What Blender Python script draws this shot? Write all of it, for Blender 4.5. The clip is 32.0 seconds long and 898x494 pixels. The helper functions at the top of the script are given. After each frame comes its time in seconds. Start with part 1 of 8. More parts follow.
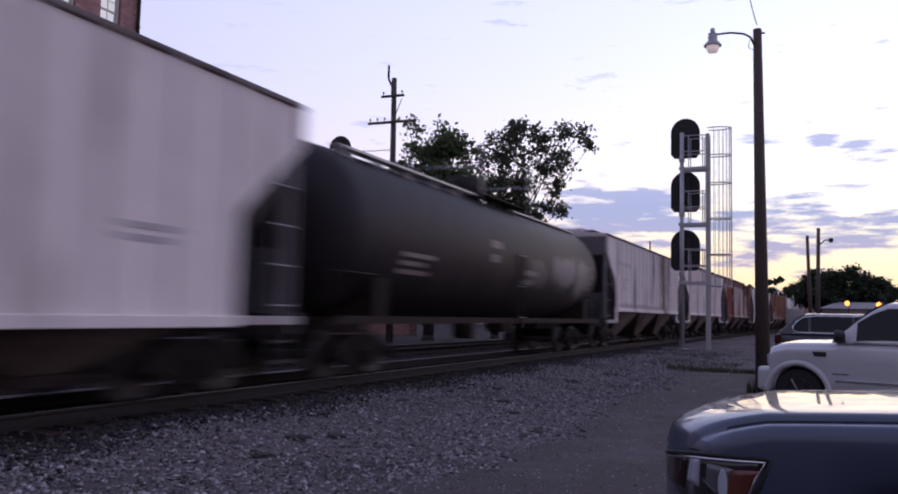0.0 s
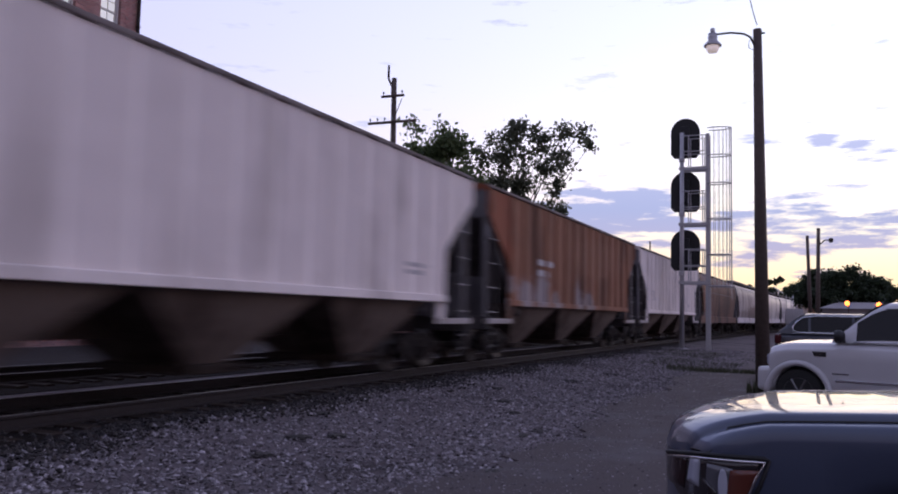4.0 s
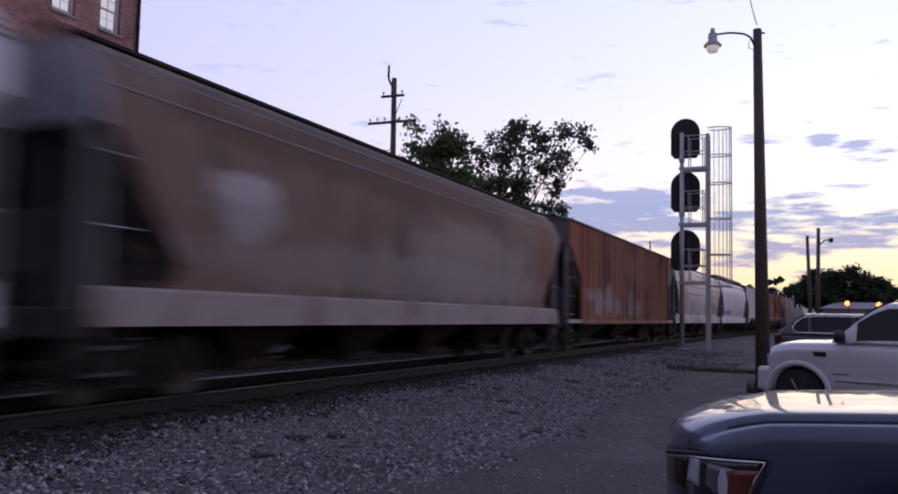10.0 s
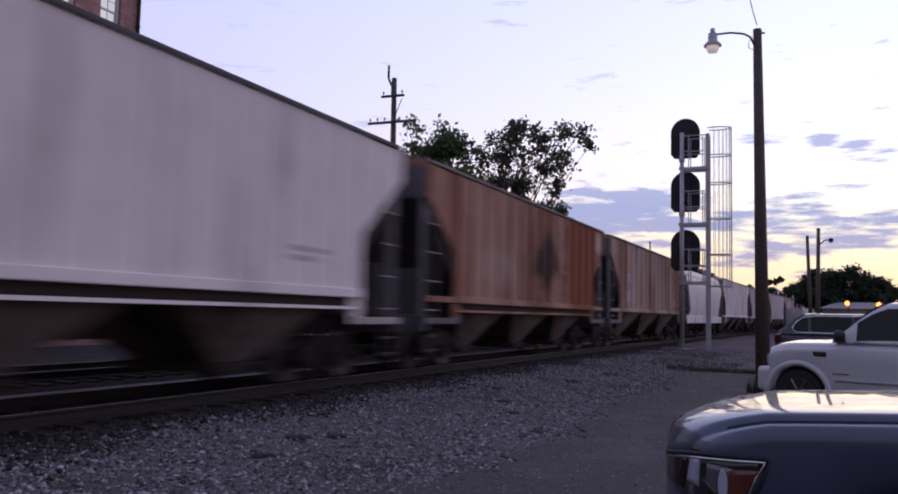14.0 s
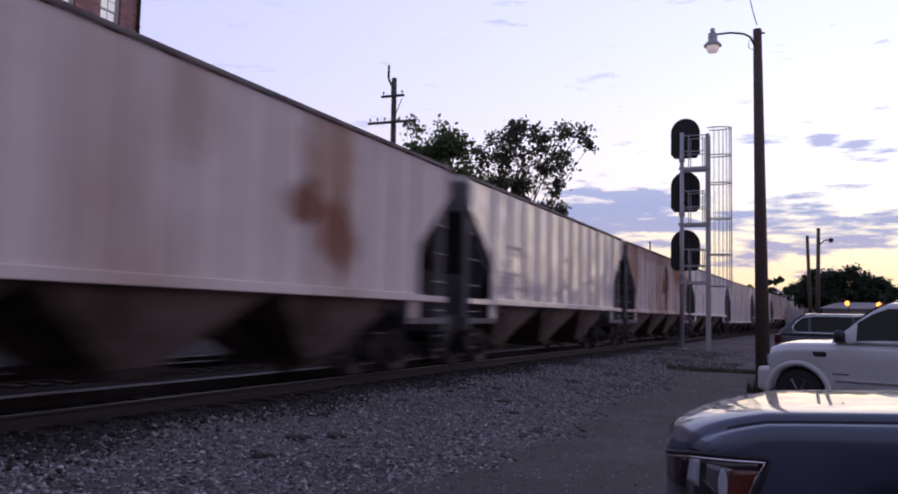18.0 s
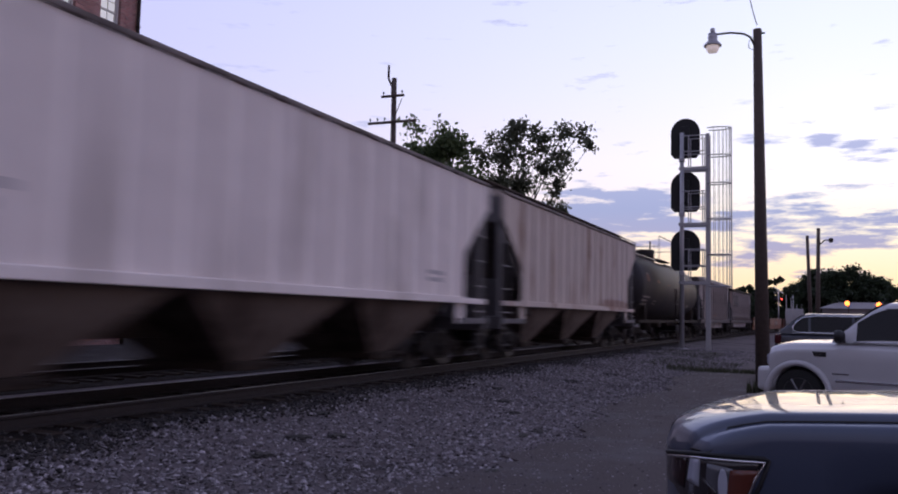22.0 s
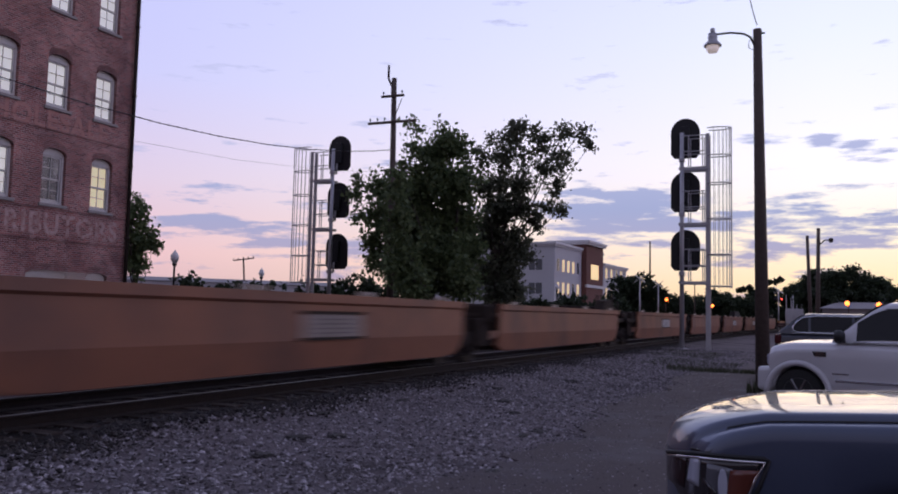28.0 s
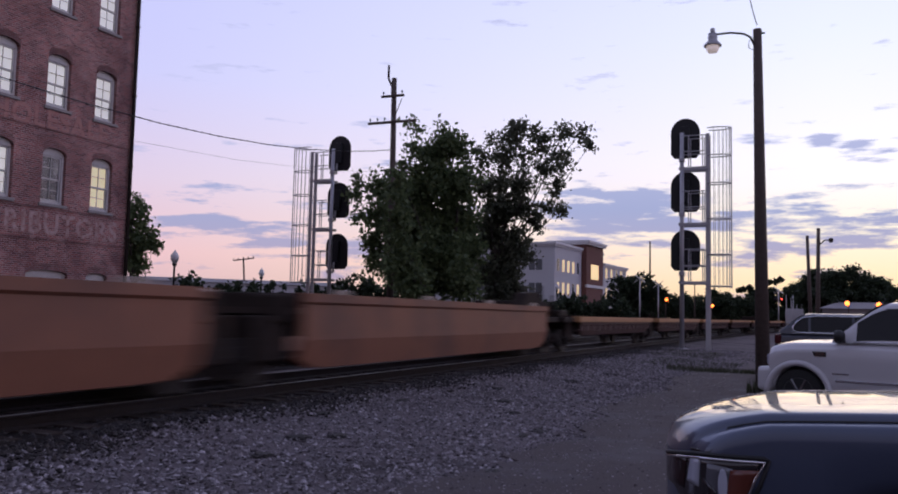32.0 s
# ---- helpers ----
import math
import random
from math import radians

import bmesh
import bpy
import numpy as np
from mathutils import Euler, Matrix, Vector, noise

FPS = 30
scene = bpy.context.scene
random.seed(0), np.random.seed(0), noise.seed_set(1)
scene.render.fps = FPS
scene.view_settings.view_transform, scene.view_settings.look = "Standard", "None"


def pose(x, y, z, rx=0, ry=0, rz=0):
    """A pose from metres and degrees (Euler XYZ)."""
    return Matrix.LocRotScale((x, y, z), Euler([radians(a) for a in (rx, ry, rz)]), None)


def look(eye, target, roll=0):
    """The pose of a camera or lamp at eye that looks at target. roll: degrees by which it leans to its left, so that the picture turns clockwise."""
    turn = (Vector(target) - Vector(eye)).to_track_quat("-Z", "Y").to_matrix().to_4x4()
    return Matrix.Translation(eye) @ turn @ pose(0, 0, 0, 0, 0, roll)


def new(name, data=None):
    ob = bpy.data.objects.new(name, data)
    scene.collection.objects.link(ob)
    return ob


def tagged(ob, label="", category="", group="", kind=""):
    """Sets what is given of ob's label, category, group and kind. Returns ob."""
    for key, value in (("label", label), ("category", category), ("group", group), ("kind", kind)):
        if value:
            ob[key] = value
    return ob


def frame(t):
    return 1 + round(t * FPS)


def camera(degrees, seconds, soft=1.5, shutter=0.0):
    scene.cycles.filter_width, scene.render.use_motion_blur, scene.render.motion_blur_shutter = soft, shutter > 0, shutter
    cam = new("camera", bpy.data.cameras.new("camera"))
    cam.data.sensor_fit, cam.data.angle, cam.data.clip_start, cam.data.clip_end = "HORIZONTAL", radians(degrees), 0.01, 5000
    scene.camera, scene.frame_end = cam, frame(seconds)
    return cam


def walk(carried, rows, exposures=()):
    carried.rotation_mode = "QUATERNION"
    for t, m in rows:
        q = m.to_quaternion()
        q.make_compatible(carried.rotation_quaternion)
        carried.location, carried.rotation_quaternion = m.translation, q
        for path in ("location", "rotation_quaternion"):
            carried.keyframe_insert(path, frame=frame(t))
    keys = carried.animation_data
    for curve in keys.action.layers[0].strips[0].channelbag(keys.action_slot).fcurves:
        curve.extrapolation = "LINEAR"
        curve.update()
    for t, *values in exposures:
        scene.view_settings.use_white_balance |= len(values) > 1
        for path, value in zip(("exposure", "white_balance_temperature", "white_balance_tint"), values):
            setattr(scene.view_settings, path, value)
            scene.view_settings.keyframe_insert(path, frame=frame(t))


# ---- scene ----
# camera on a tripod at the edge of the parking lot, rail head at z = 0
EYE = Vector((0.0, 0.0, 1.205))
cam = camera(56.33, 32.0, soft=1.9, shutter=0.9)
yaw, tilt = radians(22.987), radians(4.57)
AIM = look(EYE, EYE + Vector((-math.sin(yaw) * math.cos(tilt), math.cos(yaw) * math.cos(tilt), math.sin(tilt))) * 50, 1.24)
walk(cam, [(0, AIM), (32.0, AIM)], [(0, 0.13), (2, 0.19), (3, 0.22), (6, 0.17), (7, 0.25), (8, 0.11), (9, 0.05), (10, 0.05), (11, 0.1), (12, 0.15), (13, 0.07), (17, 0.07), (22, 0.01), (24.4, 0.11), (28, -0.06), (32, -0.06)])

# ---- light: a clear dusk sky after sunset, the glow low beyond the far end of the track
SUNSET = 5.0  # degrees east of +Y


def dusk_world():
    w = bpy.data.worlds.new("dusk_sky")
    w.use_nodes = True
    scene.world = w
    nt = w.node_tree
    nt.nodes.clear()
    N = nt.nodes.new
    out, bg = N("ShaderNodeOutputWorld"), N("ShaderNodeBackground")
    nt.links.new(bg.outputs[0], out.inputs[0])
    tc, sep = N("ShaderNodeTexCoord"), N("ShaderNodeSeparateXYZ")
    nt.links.new(tc.outputs["Generated"], sep.inputs[0])

    def math_(op, a, b=None, c=None):
        n = N("ShaderNodeMath")
        n.operation = op
        for i, v in enumerate((a, b, c)):
            if v is None:
                continue
            if isinstance(v, (int, float)):
                n.inputs[i].default_value = v
            else:
                nt.links.new(v, n.inputs[i])
        return n.outputs[0]

    def ramp(fac, stops):
        n = N("ShaderNodeValToRGB")
        els = n.color_ramp.elements
        while len(els) < len(stops):
            els.new(0.5)
        for e, (pos_, col) in zip(els, stops):
            e.position, e.color = pos_, (*col, 1)
        nt.links.new(fac, n.inputs[0])
        return n.outputs[0]

    def mix(fac, a, b):
        n = N("ShaderNodeMix")
        n.data_type = "RGBA"
        for sock, v in ((n.inputs[0], fac), (n.inputs[6], a), (n.inputs[7], b)):
            if isinstance(v, (int, float)):
                sock.default_value = v
            elif isinstance(v, tuple):
                sock.default_value = (*v, 1)
            else:
                nt.links.new(v, sock)
        return n.outputs[2]

    x, y, z = sep.outputs
    el = math_("MULTIPLY", math_("ARCSINE", z), 180 / math.pi)
    az = math_("MULTIPLY", math_("ARCTAN2", x, y), 180 / math.pi)  # degrees clockwise from +Y
    up = math_("DIVIDE", math_("MAXIMUM", el, 0.0), 60.0)
    glow = ramp(up, [(0.0, (0.95, 0.55, 0.27)), (0.035, (1.05, 0.80, 0.49)), (0.09, (1.03, 0.91, 0.74)), (0.17, (0.98, 0.95, 1.05)), (0.30, (0.82, 0.86, 1.06)), (0.50, (0.64, 0.69, 1.08)), (1.0, (0.26, 0.28, 0.48))])
    side = ramp(up, [(0.0, (0.60, 0.42, 0.47)), (0.06, (0.80, 0.53, 0.57)), (0.14, (0.72, 0.60, 0.76)), (0.25, (0.60, 0.60, 0.92)), (0.50, (0.50, 0.54, 0.97)), (1.0, (0.26, 0.28, 0.48))])
    east = ramp(up, [(0.0, (0.20, 0.19, 0.28)), (0.15, (0.28, 0.25, 0.36)), (0.5, (0.32, 0.32, 0.47)), (1.0, (0.26, 0.28, 0.46))])
    off = math_("ABSOLUTE", math_("SUBTRACT", az, SUNSET))
    off = math_("MINIMUM", off, math_("SUBTRACT", 360.0, off))
    near = math_("SMOOTH_MIN", math_("MAXIMUM", math_("DIVIDE", math_("SUBTRACT", 48.0, off), 44.0), 0.0), 1.0, 0.1)
    far = math_("MINIMUM", math_("MAXIMUM", math_("DIVIDE", math_("SUBTRACT", off, 85.0), 70.0), 0.0), 1.0)
    sky = mix(far, mix(near, side, glow), east)

    # long low clouds, stretched along the horizon
    co = N("ShaderNodeCombineXYZ")
    nt.links.new(math_("MULTIPLY", az, 0.17), co.inputs[0])
    nt.links.new(math_("MULTIPLY", el, 0.95), co.inputs[1])
    co.inputs[2].default_value = 3.7
    noi = N("ShaderNodeTexNoise")
    noi.inputs["Scale"].default_value, noi.inputs["Detail"].default_value, noi.inputs["Roughness"].default_value = 1.1, 9, 0.62
    nt.links.new(co.outputs[0], noi.inputs["Vector"])
    nz = noi.outputs["Fac"]
    total = None
    for a0, e0, wa, we, s in CLOUDS:
        da = math_("DIVIDE", math_("SUBTRACT", az, a0), wa)
        de = math_("DIVIDE", math_("SUBTRACT", el, e0), we)
        d2 = math_("ADD", math_("MULTIPLY", da, da), math_("MULTIPLY", de, de))
        one = math_("MULTIPLY", math_("POWER", 2.718, math_("MULTIPLY", d2, -1.0)), s)
        total = one if total is None else math_("MAXIMUM", total, one)
    band = math_("MULTIPLY", math_("POWER", 2.718, math_("MULTIPLY", math_("POWER", math_("DIVIDE", math_("SUBTRACT", el, 5.5), 4.5), 2.0), -1.0)), 0.22)
    total = math_("ADD", total, band)
    dens = math_("ADD", total, math_("MULTIPLY", math_("SUBTRACT", nz, 0.5), 3.4))
    cov = math_("MINIMUM", math_("MAXIMUM", math_("MULTIPLY", math_("SUBTRACT", dens, 0.38), 2.6), 0.0), 0.95)
    ccol = ramp(up, [(0.0, (0.50, 0.36, 0.44)), (0.05, (0.42, 0.36, 0.52)), (0.12, (0.33, 0.375, 0.62)), (0.25, (0.50, 0.52, 0.78)), (1.0, (0.50, 0.52, 0.8))])
    sky = mix(cov, sky, ccol)
    below = math_("LESS_THAN", el, 0.0)
    sky = mix(below, sky, (0.16, 0.14, 0.15))
    nt.links.new(sky, bg.inputs[0])
    bg.inputs[1].default_value = SKY_STRENGTH


# azimuth, elevation, half width, half height in degrees, weight
CLOUDS = [(-11.7, 7.3, 4.3, 1.26, 0.95), (-14.2, 7.8, 2.0, 0.81, 0.80), (-9.3, 6.1, 3.6, 0.72, 0.80), (-9.7, 8.0, 2.2, 0.36, 0.50), (-2.4, 11.3, 2.0, 0.54, 0.60), (0.8, 12.4, 2.0, 0.40, 0.60), (1.1, 11.4, 1.3, 0.45, 0.80), (3.3, 11.0, 1.1, 0.36, 0.58), (5.0, 10.5, 0.9, 0.36, 0.55), (-10.8, 11.7, 1.8, 0.27, 0.40), (-0.1, 7.1, 4.0, 0.54, 0.80), (4.1, 6.5, 2.7, 0.36, 0.60),
          (1.9, 5.2, 4.9, 0.63, 0.80), (-2.1, 4.9, 2.7, 0.45, 0.58), (-3.5, 7.0, 2.2, 0.54, 0.58), (-8.9, 4.8, 2.7, 0.54, 0.60), (0.5, 2.9, 4.0, 0.31, 0.50), (-3.9, 3.5, 3.1, 0.40, 0.50), (-38.2, 5.8, 4.3, 0.45, 0.95), (-41.4, 4.7, 2.2, 0.27, 0.60), (-34.8, 4.5, 2.5, 0.40, 0.80), (-35.8, 3.6, 3.1, 0.27, 0.60), (-29.4, 4.1, 2.7, 0.81, 0.60)]
SKY_STRENGTH = 1.12
dusk_world()

sun = new("sun", bpy.data.lights.new("sun", "SUN"))
sun.data.energy, sun.data.angle, sun.data.color = 0.25, radians(30), (1.0, 0.72, 0.45)
sun.matrix_world = look((0, 0, 30), (-60 * math.sin(radians(SUNSET)), -60 * math.cos(radians(SUNSET)), 24))
scene.view_settings.exposure = 0.0


# ---- materials
MATS = {}


def surface(name, col, rough=0.7, metal=0.0, grain=8.0, vary=0.25, bump=0.15, stain=None, amount=0.0, streak=0.0, size=1.2, spec=0.5, rand=0.0, grainsize=None, blots=()):
    """A worn surface: base colour with fine grain, and stains at a larger scale; streak pulls the stains out along z."""
    if name in MATS:
        return MATS[name]
    m = bpy.data.materials.new(name)
    m.use_nodes = True
    nt = m.node_tree
    N = nt.nodes.new
    b = nt.nodes["Principled BSDF"]
    b.inputs["Roughness"].default_value, b.inputs["Metallic"].default_value = rough, metal
    b.inputs["Specular IOR Level"].default_value = spec
    tc = N("ShaderNodeTexCoord")
    fine = N("ShaderNodeTexNoise")
    fine.inputs["Scale"].default_value, fine.inputs["Detail"].default_value = grain, 5
    nt.links.new(tc.outputs["Object"], fine.inputs["Vector"])
    mx = N("ShaderNodeMix")
    mx.data_type = "RGBA"
    lo, hi = [max(c * (1 - vary), 0) for c in col], [min(c * (1 + vary), 1) for c in col]
    mx.inputs[6].default_value, mx.inputs[7].default_value = (*lo, 1), (*hi, 1)
    nt.links.new(fine.outputs["Fac"], mx.inputs[0])
    colour = mx.outputs[2]
    if stain and amount > 0:
        mp = N("ShaderNodeMapping")
        mp.inputs["Scale"].default_value = (1, 1, 1 - 0.92 * streak)
        nt.links.new(tc.outputs["Object"], mp.inputs["Vector"])
        big = N("ShaderNodeTexNoise")
        big.inputs["Scale"].default_value, big.inputs["Detail"].default_value, big.inputs["Roughness"].default_value = size, 6, 0.62
        nt.links.new(mp.outputs[0], big.inputs["Vector"])
        rp = N("ShaderNodeMapRange")
        rp.inputs["From Min"].default_value, rp.inputs["From Max"].default_value = 0.68 - 0.36 * amount, 0.86 - 0.36 * amount
        nt.links.new(big.outputs["Fac"], rp.inputs["Value"])
        m2 = N("ShaderNodeMix")
        m2.data_type = "RGBA"
        m2.inputs[7].default_value = (*stain, 1)
        nt.links.new(rp.outputs[0], m2.inputs[0])
        nt.links.new(colour, m2.inputs[6])
        colour = m2.outputs[2]
    if blots:
        sp, rag = N("ShaderNodeSeparateXYZ"), N("ShaderNodeTexNoise")
        rag.inputs["Scale"].default_value, rag.inputs["Detail"].default_value, rag.inputs["Roughness"].default_value = 2.8, 9, 0.78
        pull = N("ShaderNodeMapping")
        pull.inputs["Scale"].default_value = (1, 1, 0.4)
        nt.links.new(tc.outputs["Object"], pull.inputs["Vector"])
        nt.links.new(pull.outputs[0], rag.inputs["Vector"])
        nt.links.new(tc.outputs["Object"], sp.inputs[0])

        def calc(op, a, b):
            n = N("ShaderNodeMath")
            n.operation = op
            for i, v in enumerate((a, b)):
                if isinstance(v, (int, float)):
                    n.inputs[i].default_value = v
                else:
                    nt.links.new(v, n.inputs[i])
            return n.outputs[0]

        for y0, z0, ry, rz, tint, power in blots:
            u, w = calc("DIVIDE", calc("SUBTRACT", sp.outputs[1], y0), ry), calc("DIVIDE", calc("SUBTRACT", sp.outputs[2], z0), rz)
            d = calc("ADD", calc("MULTIPLY", u, u), calc("MULTIPLY", w, w))
            d = calc("ADD", d, calc("MULTIPLY", calc("SUBTRACT", rag.outputs["Fac"], 0.5), calc("ADD", 2.3, calc("MULTIPLY", d, 3.2))))
            rp = N("ShaderNodeMapRange")
            rp.interpolation_type = "SMOOTHSTEP"
            rp.inputs["From Min"].default_value, rp.inputs["From Max"].default_value, rp.inputs["To Min"].default_value, rp.inputs["To Max"].default_value = 0.4, 1.1, power, 0.0
            nt.links.new(d, rp.inputs["Value"])
            m3 = N("ShaderNodeMix")
            m3.data_type = "RGBA"
            m3.inputs[7].default_value = (*tint, 1)
            nt.links.new(rp.outputs[0], m3.inputs[0])
            nt.links.new(colour, m3.inputs[6])
            colour = m3.outputs[2]
    if rand > 0:
        inf, hs = N("ShaderNodeObjectInfo"), N("ShaderNodeHueSaturation")
        rr = N("ShaderNodeMapRange")
        rr.inputs["To Min"].default_value, rr.inputs["To Max"].default_value = 1 - rand, 1 + rand
        nt.links.new(inf.outputs["Random"], rr.inputs["Value"])
        nt.links.new(rr.outputs[0], hs.inputs["Value"])
        nt.links.new(colour, hs.inputs["Color"])
        colour = hs.outputs[0]
    nt.links.new(colour, b.inputs["Base Color"])
    if bump > 0:
        bp = N("ShaderNodeBump")
        bp.inputs["Strength"].default_value, bp.inputs["Distance"].default_value = bump, grainsize or 0.4 / grain
        nt.links.new(fine.outputs["Fac"], bp.inputs["Height"])
        nt.links.new(bp.outputs[0], b.inputs["Normal"])
    MATS[name] = m
    return m


def glowing(name, col, strength):
    m = bpy.data.materials.new(name)
    m.use_nodes = True
    b = m.node_tree.nodes["Principled BSDF"]
    b.inputs["Base Color"].default_value = (*col, 1)
    b.inputs["Emission Color"].default_value, b.inputs["Emission Strength"].default_value = (*col, 1), strength
    return m


def glassy(name, col, rough=0.05, spec=0.8):
    m = bpy.data.materials.new(name)
    m.use_nodes = True
    b = m.node_tree.nodes["Principled BSDF"]
    b.inputs["Base Color"].default_value = (*col, 1)
    b.inputs["Roughness"].default_value, b.inputs["Specular IOR Level"].default_value = rough, spec
    return m


STEEL_DARK = surface("dark_rusty_steel", (0.030, 0.022, 0.018), 0.85, 0.0, 6, 0.4, 0.3, (0.05, 0.030, 0.020), 0.4, spec=0.15)
TRUCK = surface("oily_cast_steel", (0.022, 0.018, 0.016), 0.85, 0.0, 9, 0.4, 0.3, (0.04, 0.026, 0.020), 0.35, spec=0.12)
WHEEL = surface("worn_wheel_steel", (0.06, 0.050, 0.044), 0.6, 0.5, 12, 0.3, 0.1)
GALV = surface("galvanised_steel", (0.42, 0.41, 0.42), 0.5, 0.5, 14, 0.15, 0.05)
RAIL_SIDE = surface("rusty_rail", (0.022, 0.015, 0.013), 0.85, 0.2, 14, 0.35, 0.25)
RAIL_TOP = surface("polished_rail_head", (0.20, 0.185, 0.175), 0.55, 1.0, 5, 0.1, 0.02)
TIE = surface("creosoted_tie", (0.035, 0.026, 0.021), 0.9, 0, 10, 0.4, 0.4, (0.10, 0.09, 0.085), 0.3, rand=0.3, spec=0.1)
BLACKBOARD = surface("black_signal_enamel", (0.008, 0.008, 0.009), 0.6, 0, 10, 0.2, 0.0)


# ---- mesh helpers
def face(bm, pts):
    bm.faces.new([bm.verts.new(q) for q in pts])


def box(bm, x0, x1, y0, y1, z0, z1, bevel=0.0):
    vs = [bm.verts.new((x, y, z)) for x in (x0, x1) for y in (y0, y1) for z in (z0, z1)]
    fs = [(0, 1, 3, 2), (4, 6, 7, 5), (0, 4, 5, 1), (2, 3, 7, 6), (0, 2, 6, 4), (1, 5, 7, 3)]
    new_f = [bm.faces.new([vs[i] for i in f]) for f in fs]
    if bevel:
        es = list({e for f in new_f for e in f.edges})
        bmesh.ops.bevel(bm, geom=es, offset=bevel, segments=2, affect="EDGES", profile=0.5)


def tube(bm, a, b, r, r2=None, n=8, caps=True):
    a, b = Vector(a), Vector(b)
    r2 = r if r2 is None else r2
    d = (b - a).normalized()
    u = d.orthogonal().normalized()
    v = d.cross(u)
    ra = [bm.verts.new(a + (u * math.cos(i * 2 * math.pi / n) + v * math.sin(i * 2 * math.pi / n)) * r) for i in range(n)]
    rb = [bm.verts.new(b + (u * math.cos(i * 2 * math.pi / n) + v * math.sin(i * 2 * math.pi / n)) * r2) for i in range(n)]
    for i in range(n):
        f = bm.faces.new((ra[i], ra[(i + 1) % n], rb[(i + 1) % n], rb[i]))
        f.smooth = n > 6
    if caps:
        bm.faces.new(ra[::-1]), bm.faces.new(rb)


def path_tube(bm, pts, r, n=6):
    """One tube swept along a line of points."""
    pts = [Vector(q) for q in pts]
    rings = []
    u = None
    for i, q in enumerate(pts):
        d = (pts[min(i + 1, len(pts) - 1)] - pts[max(i - 1, 0)]).normalized()
        u = d.orthogonal().normalized() if u is None else (u - d * u.dot(d)).normalized()
        v = d.cross(u)
        rings.append([bm.verts.new(q + (u * math.cos(k * 2 * math.pi / n) + v * math.sin(k * 2 * math.pi / n)) * r) for k in range(n)])
    for A, B in zip(rings[:-1], rings[1:]):
        for k in range(n):
            f = bm.faces.new((A[k], A[(k + 1) % n], B[(k + 1) % n], B[k]))
            f.smooth = True
    bm.faces.new(rings[0][::-1]), bm.faces.new(rings[-1])


def prism(bm, poly, axis, a, b):
    """Extrudes a polygon from a to b along an axis; poly gives the other two coordinates in order."""
    def at(q, d):
        return {"x": (d, q[0], q[1]), "y": (q[0], d, q[1]), "z": (q[0], q[1], d)}[axis]
    va, vb = [bm.verts.new(at(q, a)) for q in poly], [bm.verts.new(at(q, b)) for q in poly]
    n = len(poly)
    bm.faces.new(va), bm.faces.new(vb[::-1])
    for i in range(n):
        bm.faces.new((va[i], vb[i], vb[(i + 1) % n], va[(i + 1) % n]))


def turned(bm, prof, centre, axis="z", n=20, smooth=True):
    """Turns a profile of (radius, along) round an axis."""
    cx, cy, cz = centre
    rings = []
    for r, h in prof:
        ring = []
        for i in range(n):
            c, s = r * math.cos(2 * math.pi * i / n), r * math.sin(2 * math.pi * i / n)
            q = {"z": (cx + c, cy + s, cz + h), "x": (cx + h, cy + c, cz + s), "y": (cx + s, cy + h, cz + c)}[axis]
            ring.append(bm.verts.new(q))
        rings.append(ring)
    for A, B in zip(rings[:-1], rings[1:]):
        for i in range(n):
            f = bm.faces.new((A[i], A[(i + 1) % n], B[(i + 1) % n], B[i]))
            f.smooth = smooth
    bm.faces.new(rings[0][::-1]), bm.faces.new(rings[-1])


def finish(bm, name, material):
    bmesh.ops.recalc_face_normals(bm, faces=bm.faces)
    me = bpy.data.meshes.new(name)
    bm.to_mesh(me)
    bm.free()
    me.materials.append(material)
    return me


def part(name, bm, material, parent, label=""):
    ob = new(name, finish(bm, name, material))
    ob.parent = parent
    if label:
        ob["label"] = label
    return ob


CACHE = {}


def shared(name, key, build, material, parent, at=None, label=""):
    """A part whose mesh is shared by all that give the same key and material."""
    k = (name, key, material.name)
    if k not in CACHE:
        bm = bmesh.new()
        build(bm)
        CACHE[k] = finish(bm, name, material)
    ob = new(name, CACHE[k])
    ob.parent = parent
    if at is not None:
        ob.matrix_basis = at if isinstance(at, Matrix) else Matrix.Translation(at)
    if label:
        ob["label"] = label
    return ob


def thing(name, label, category, group="", m=None, kind=""):
    ob = new(name)
    ob.empty_display_size = 0.2
    if m is not None:
        ob.matrix_basis = m
    return tagged(ob, label, category, group, kind)


# ---- the line: centre of the near track, a wide curve to the right
TRACK_X, BEND, BEND_END = -8.78, 0.00067, 150.0


def along(s, side=0.0):
    """x, y and heading (turn about z) of the near track at s metres up the line, shifted to its right."""
    u = min(max(s, 0.0), BEND_END)
    a = -BEND * u
    x, y = TRACK_X + (1 - math.cos(a)) / BEND, min(s, 0.0) + math.sin(-a) / BEND
    if s > BEND_END:
        x, y = x - math.sin(a) * (s - BEND_END), y + math.cos(a) * (s - BEND_END)
    return x + math.cos(a) * side, y + math.sin(a) * side, a


# ---- the train: cars with local y up the line, x towards the parking lot, z from the rail head
SPEED = 21.434
WHEELSETS = []  # (car, place on the car, place on its truck, wheelset)
TRAIN = []  # (thing, place along the line at the start, half distance of its trucks)


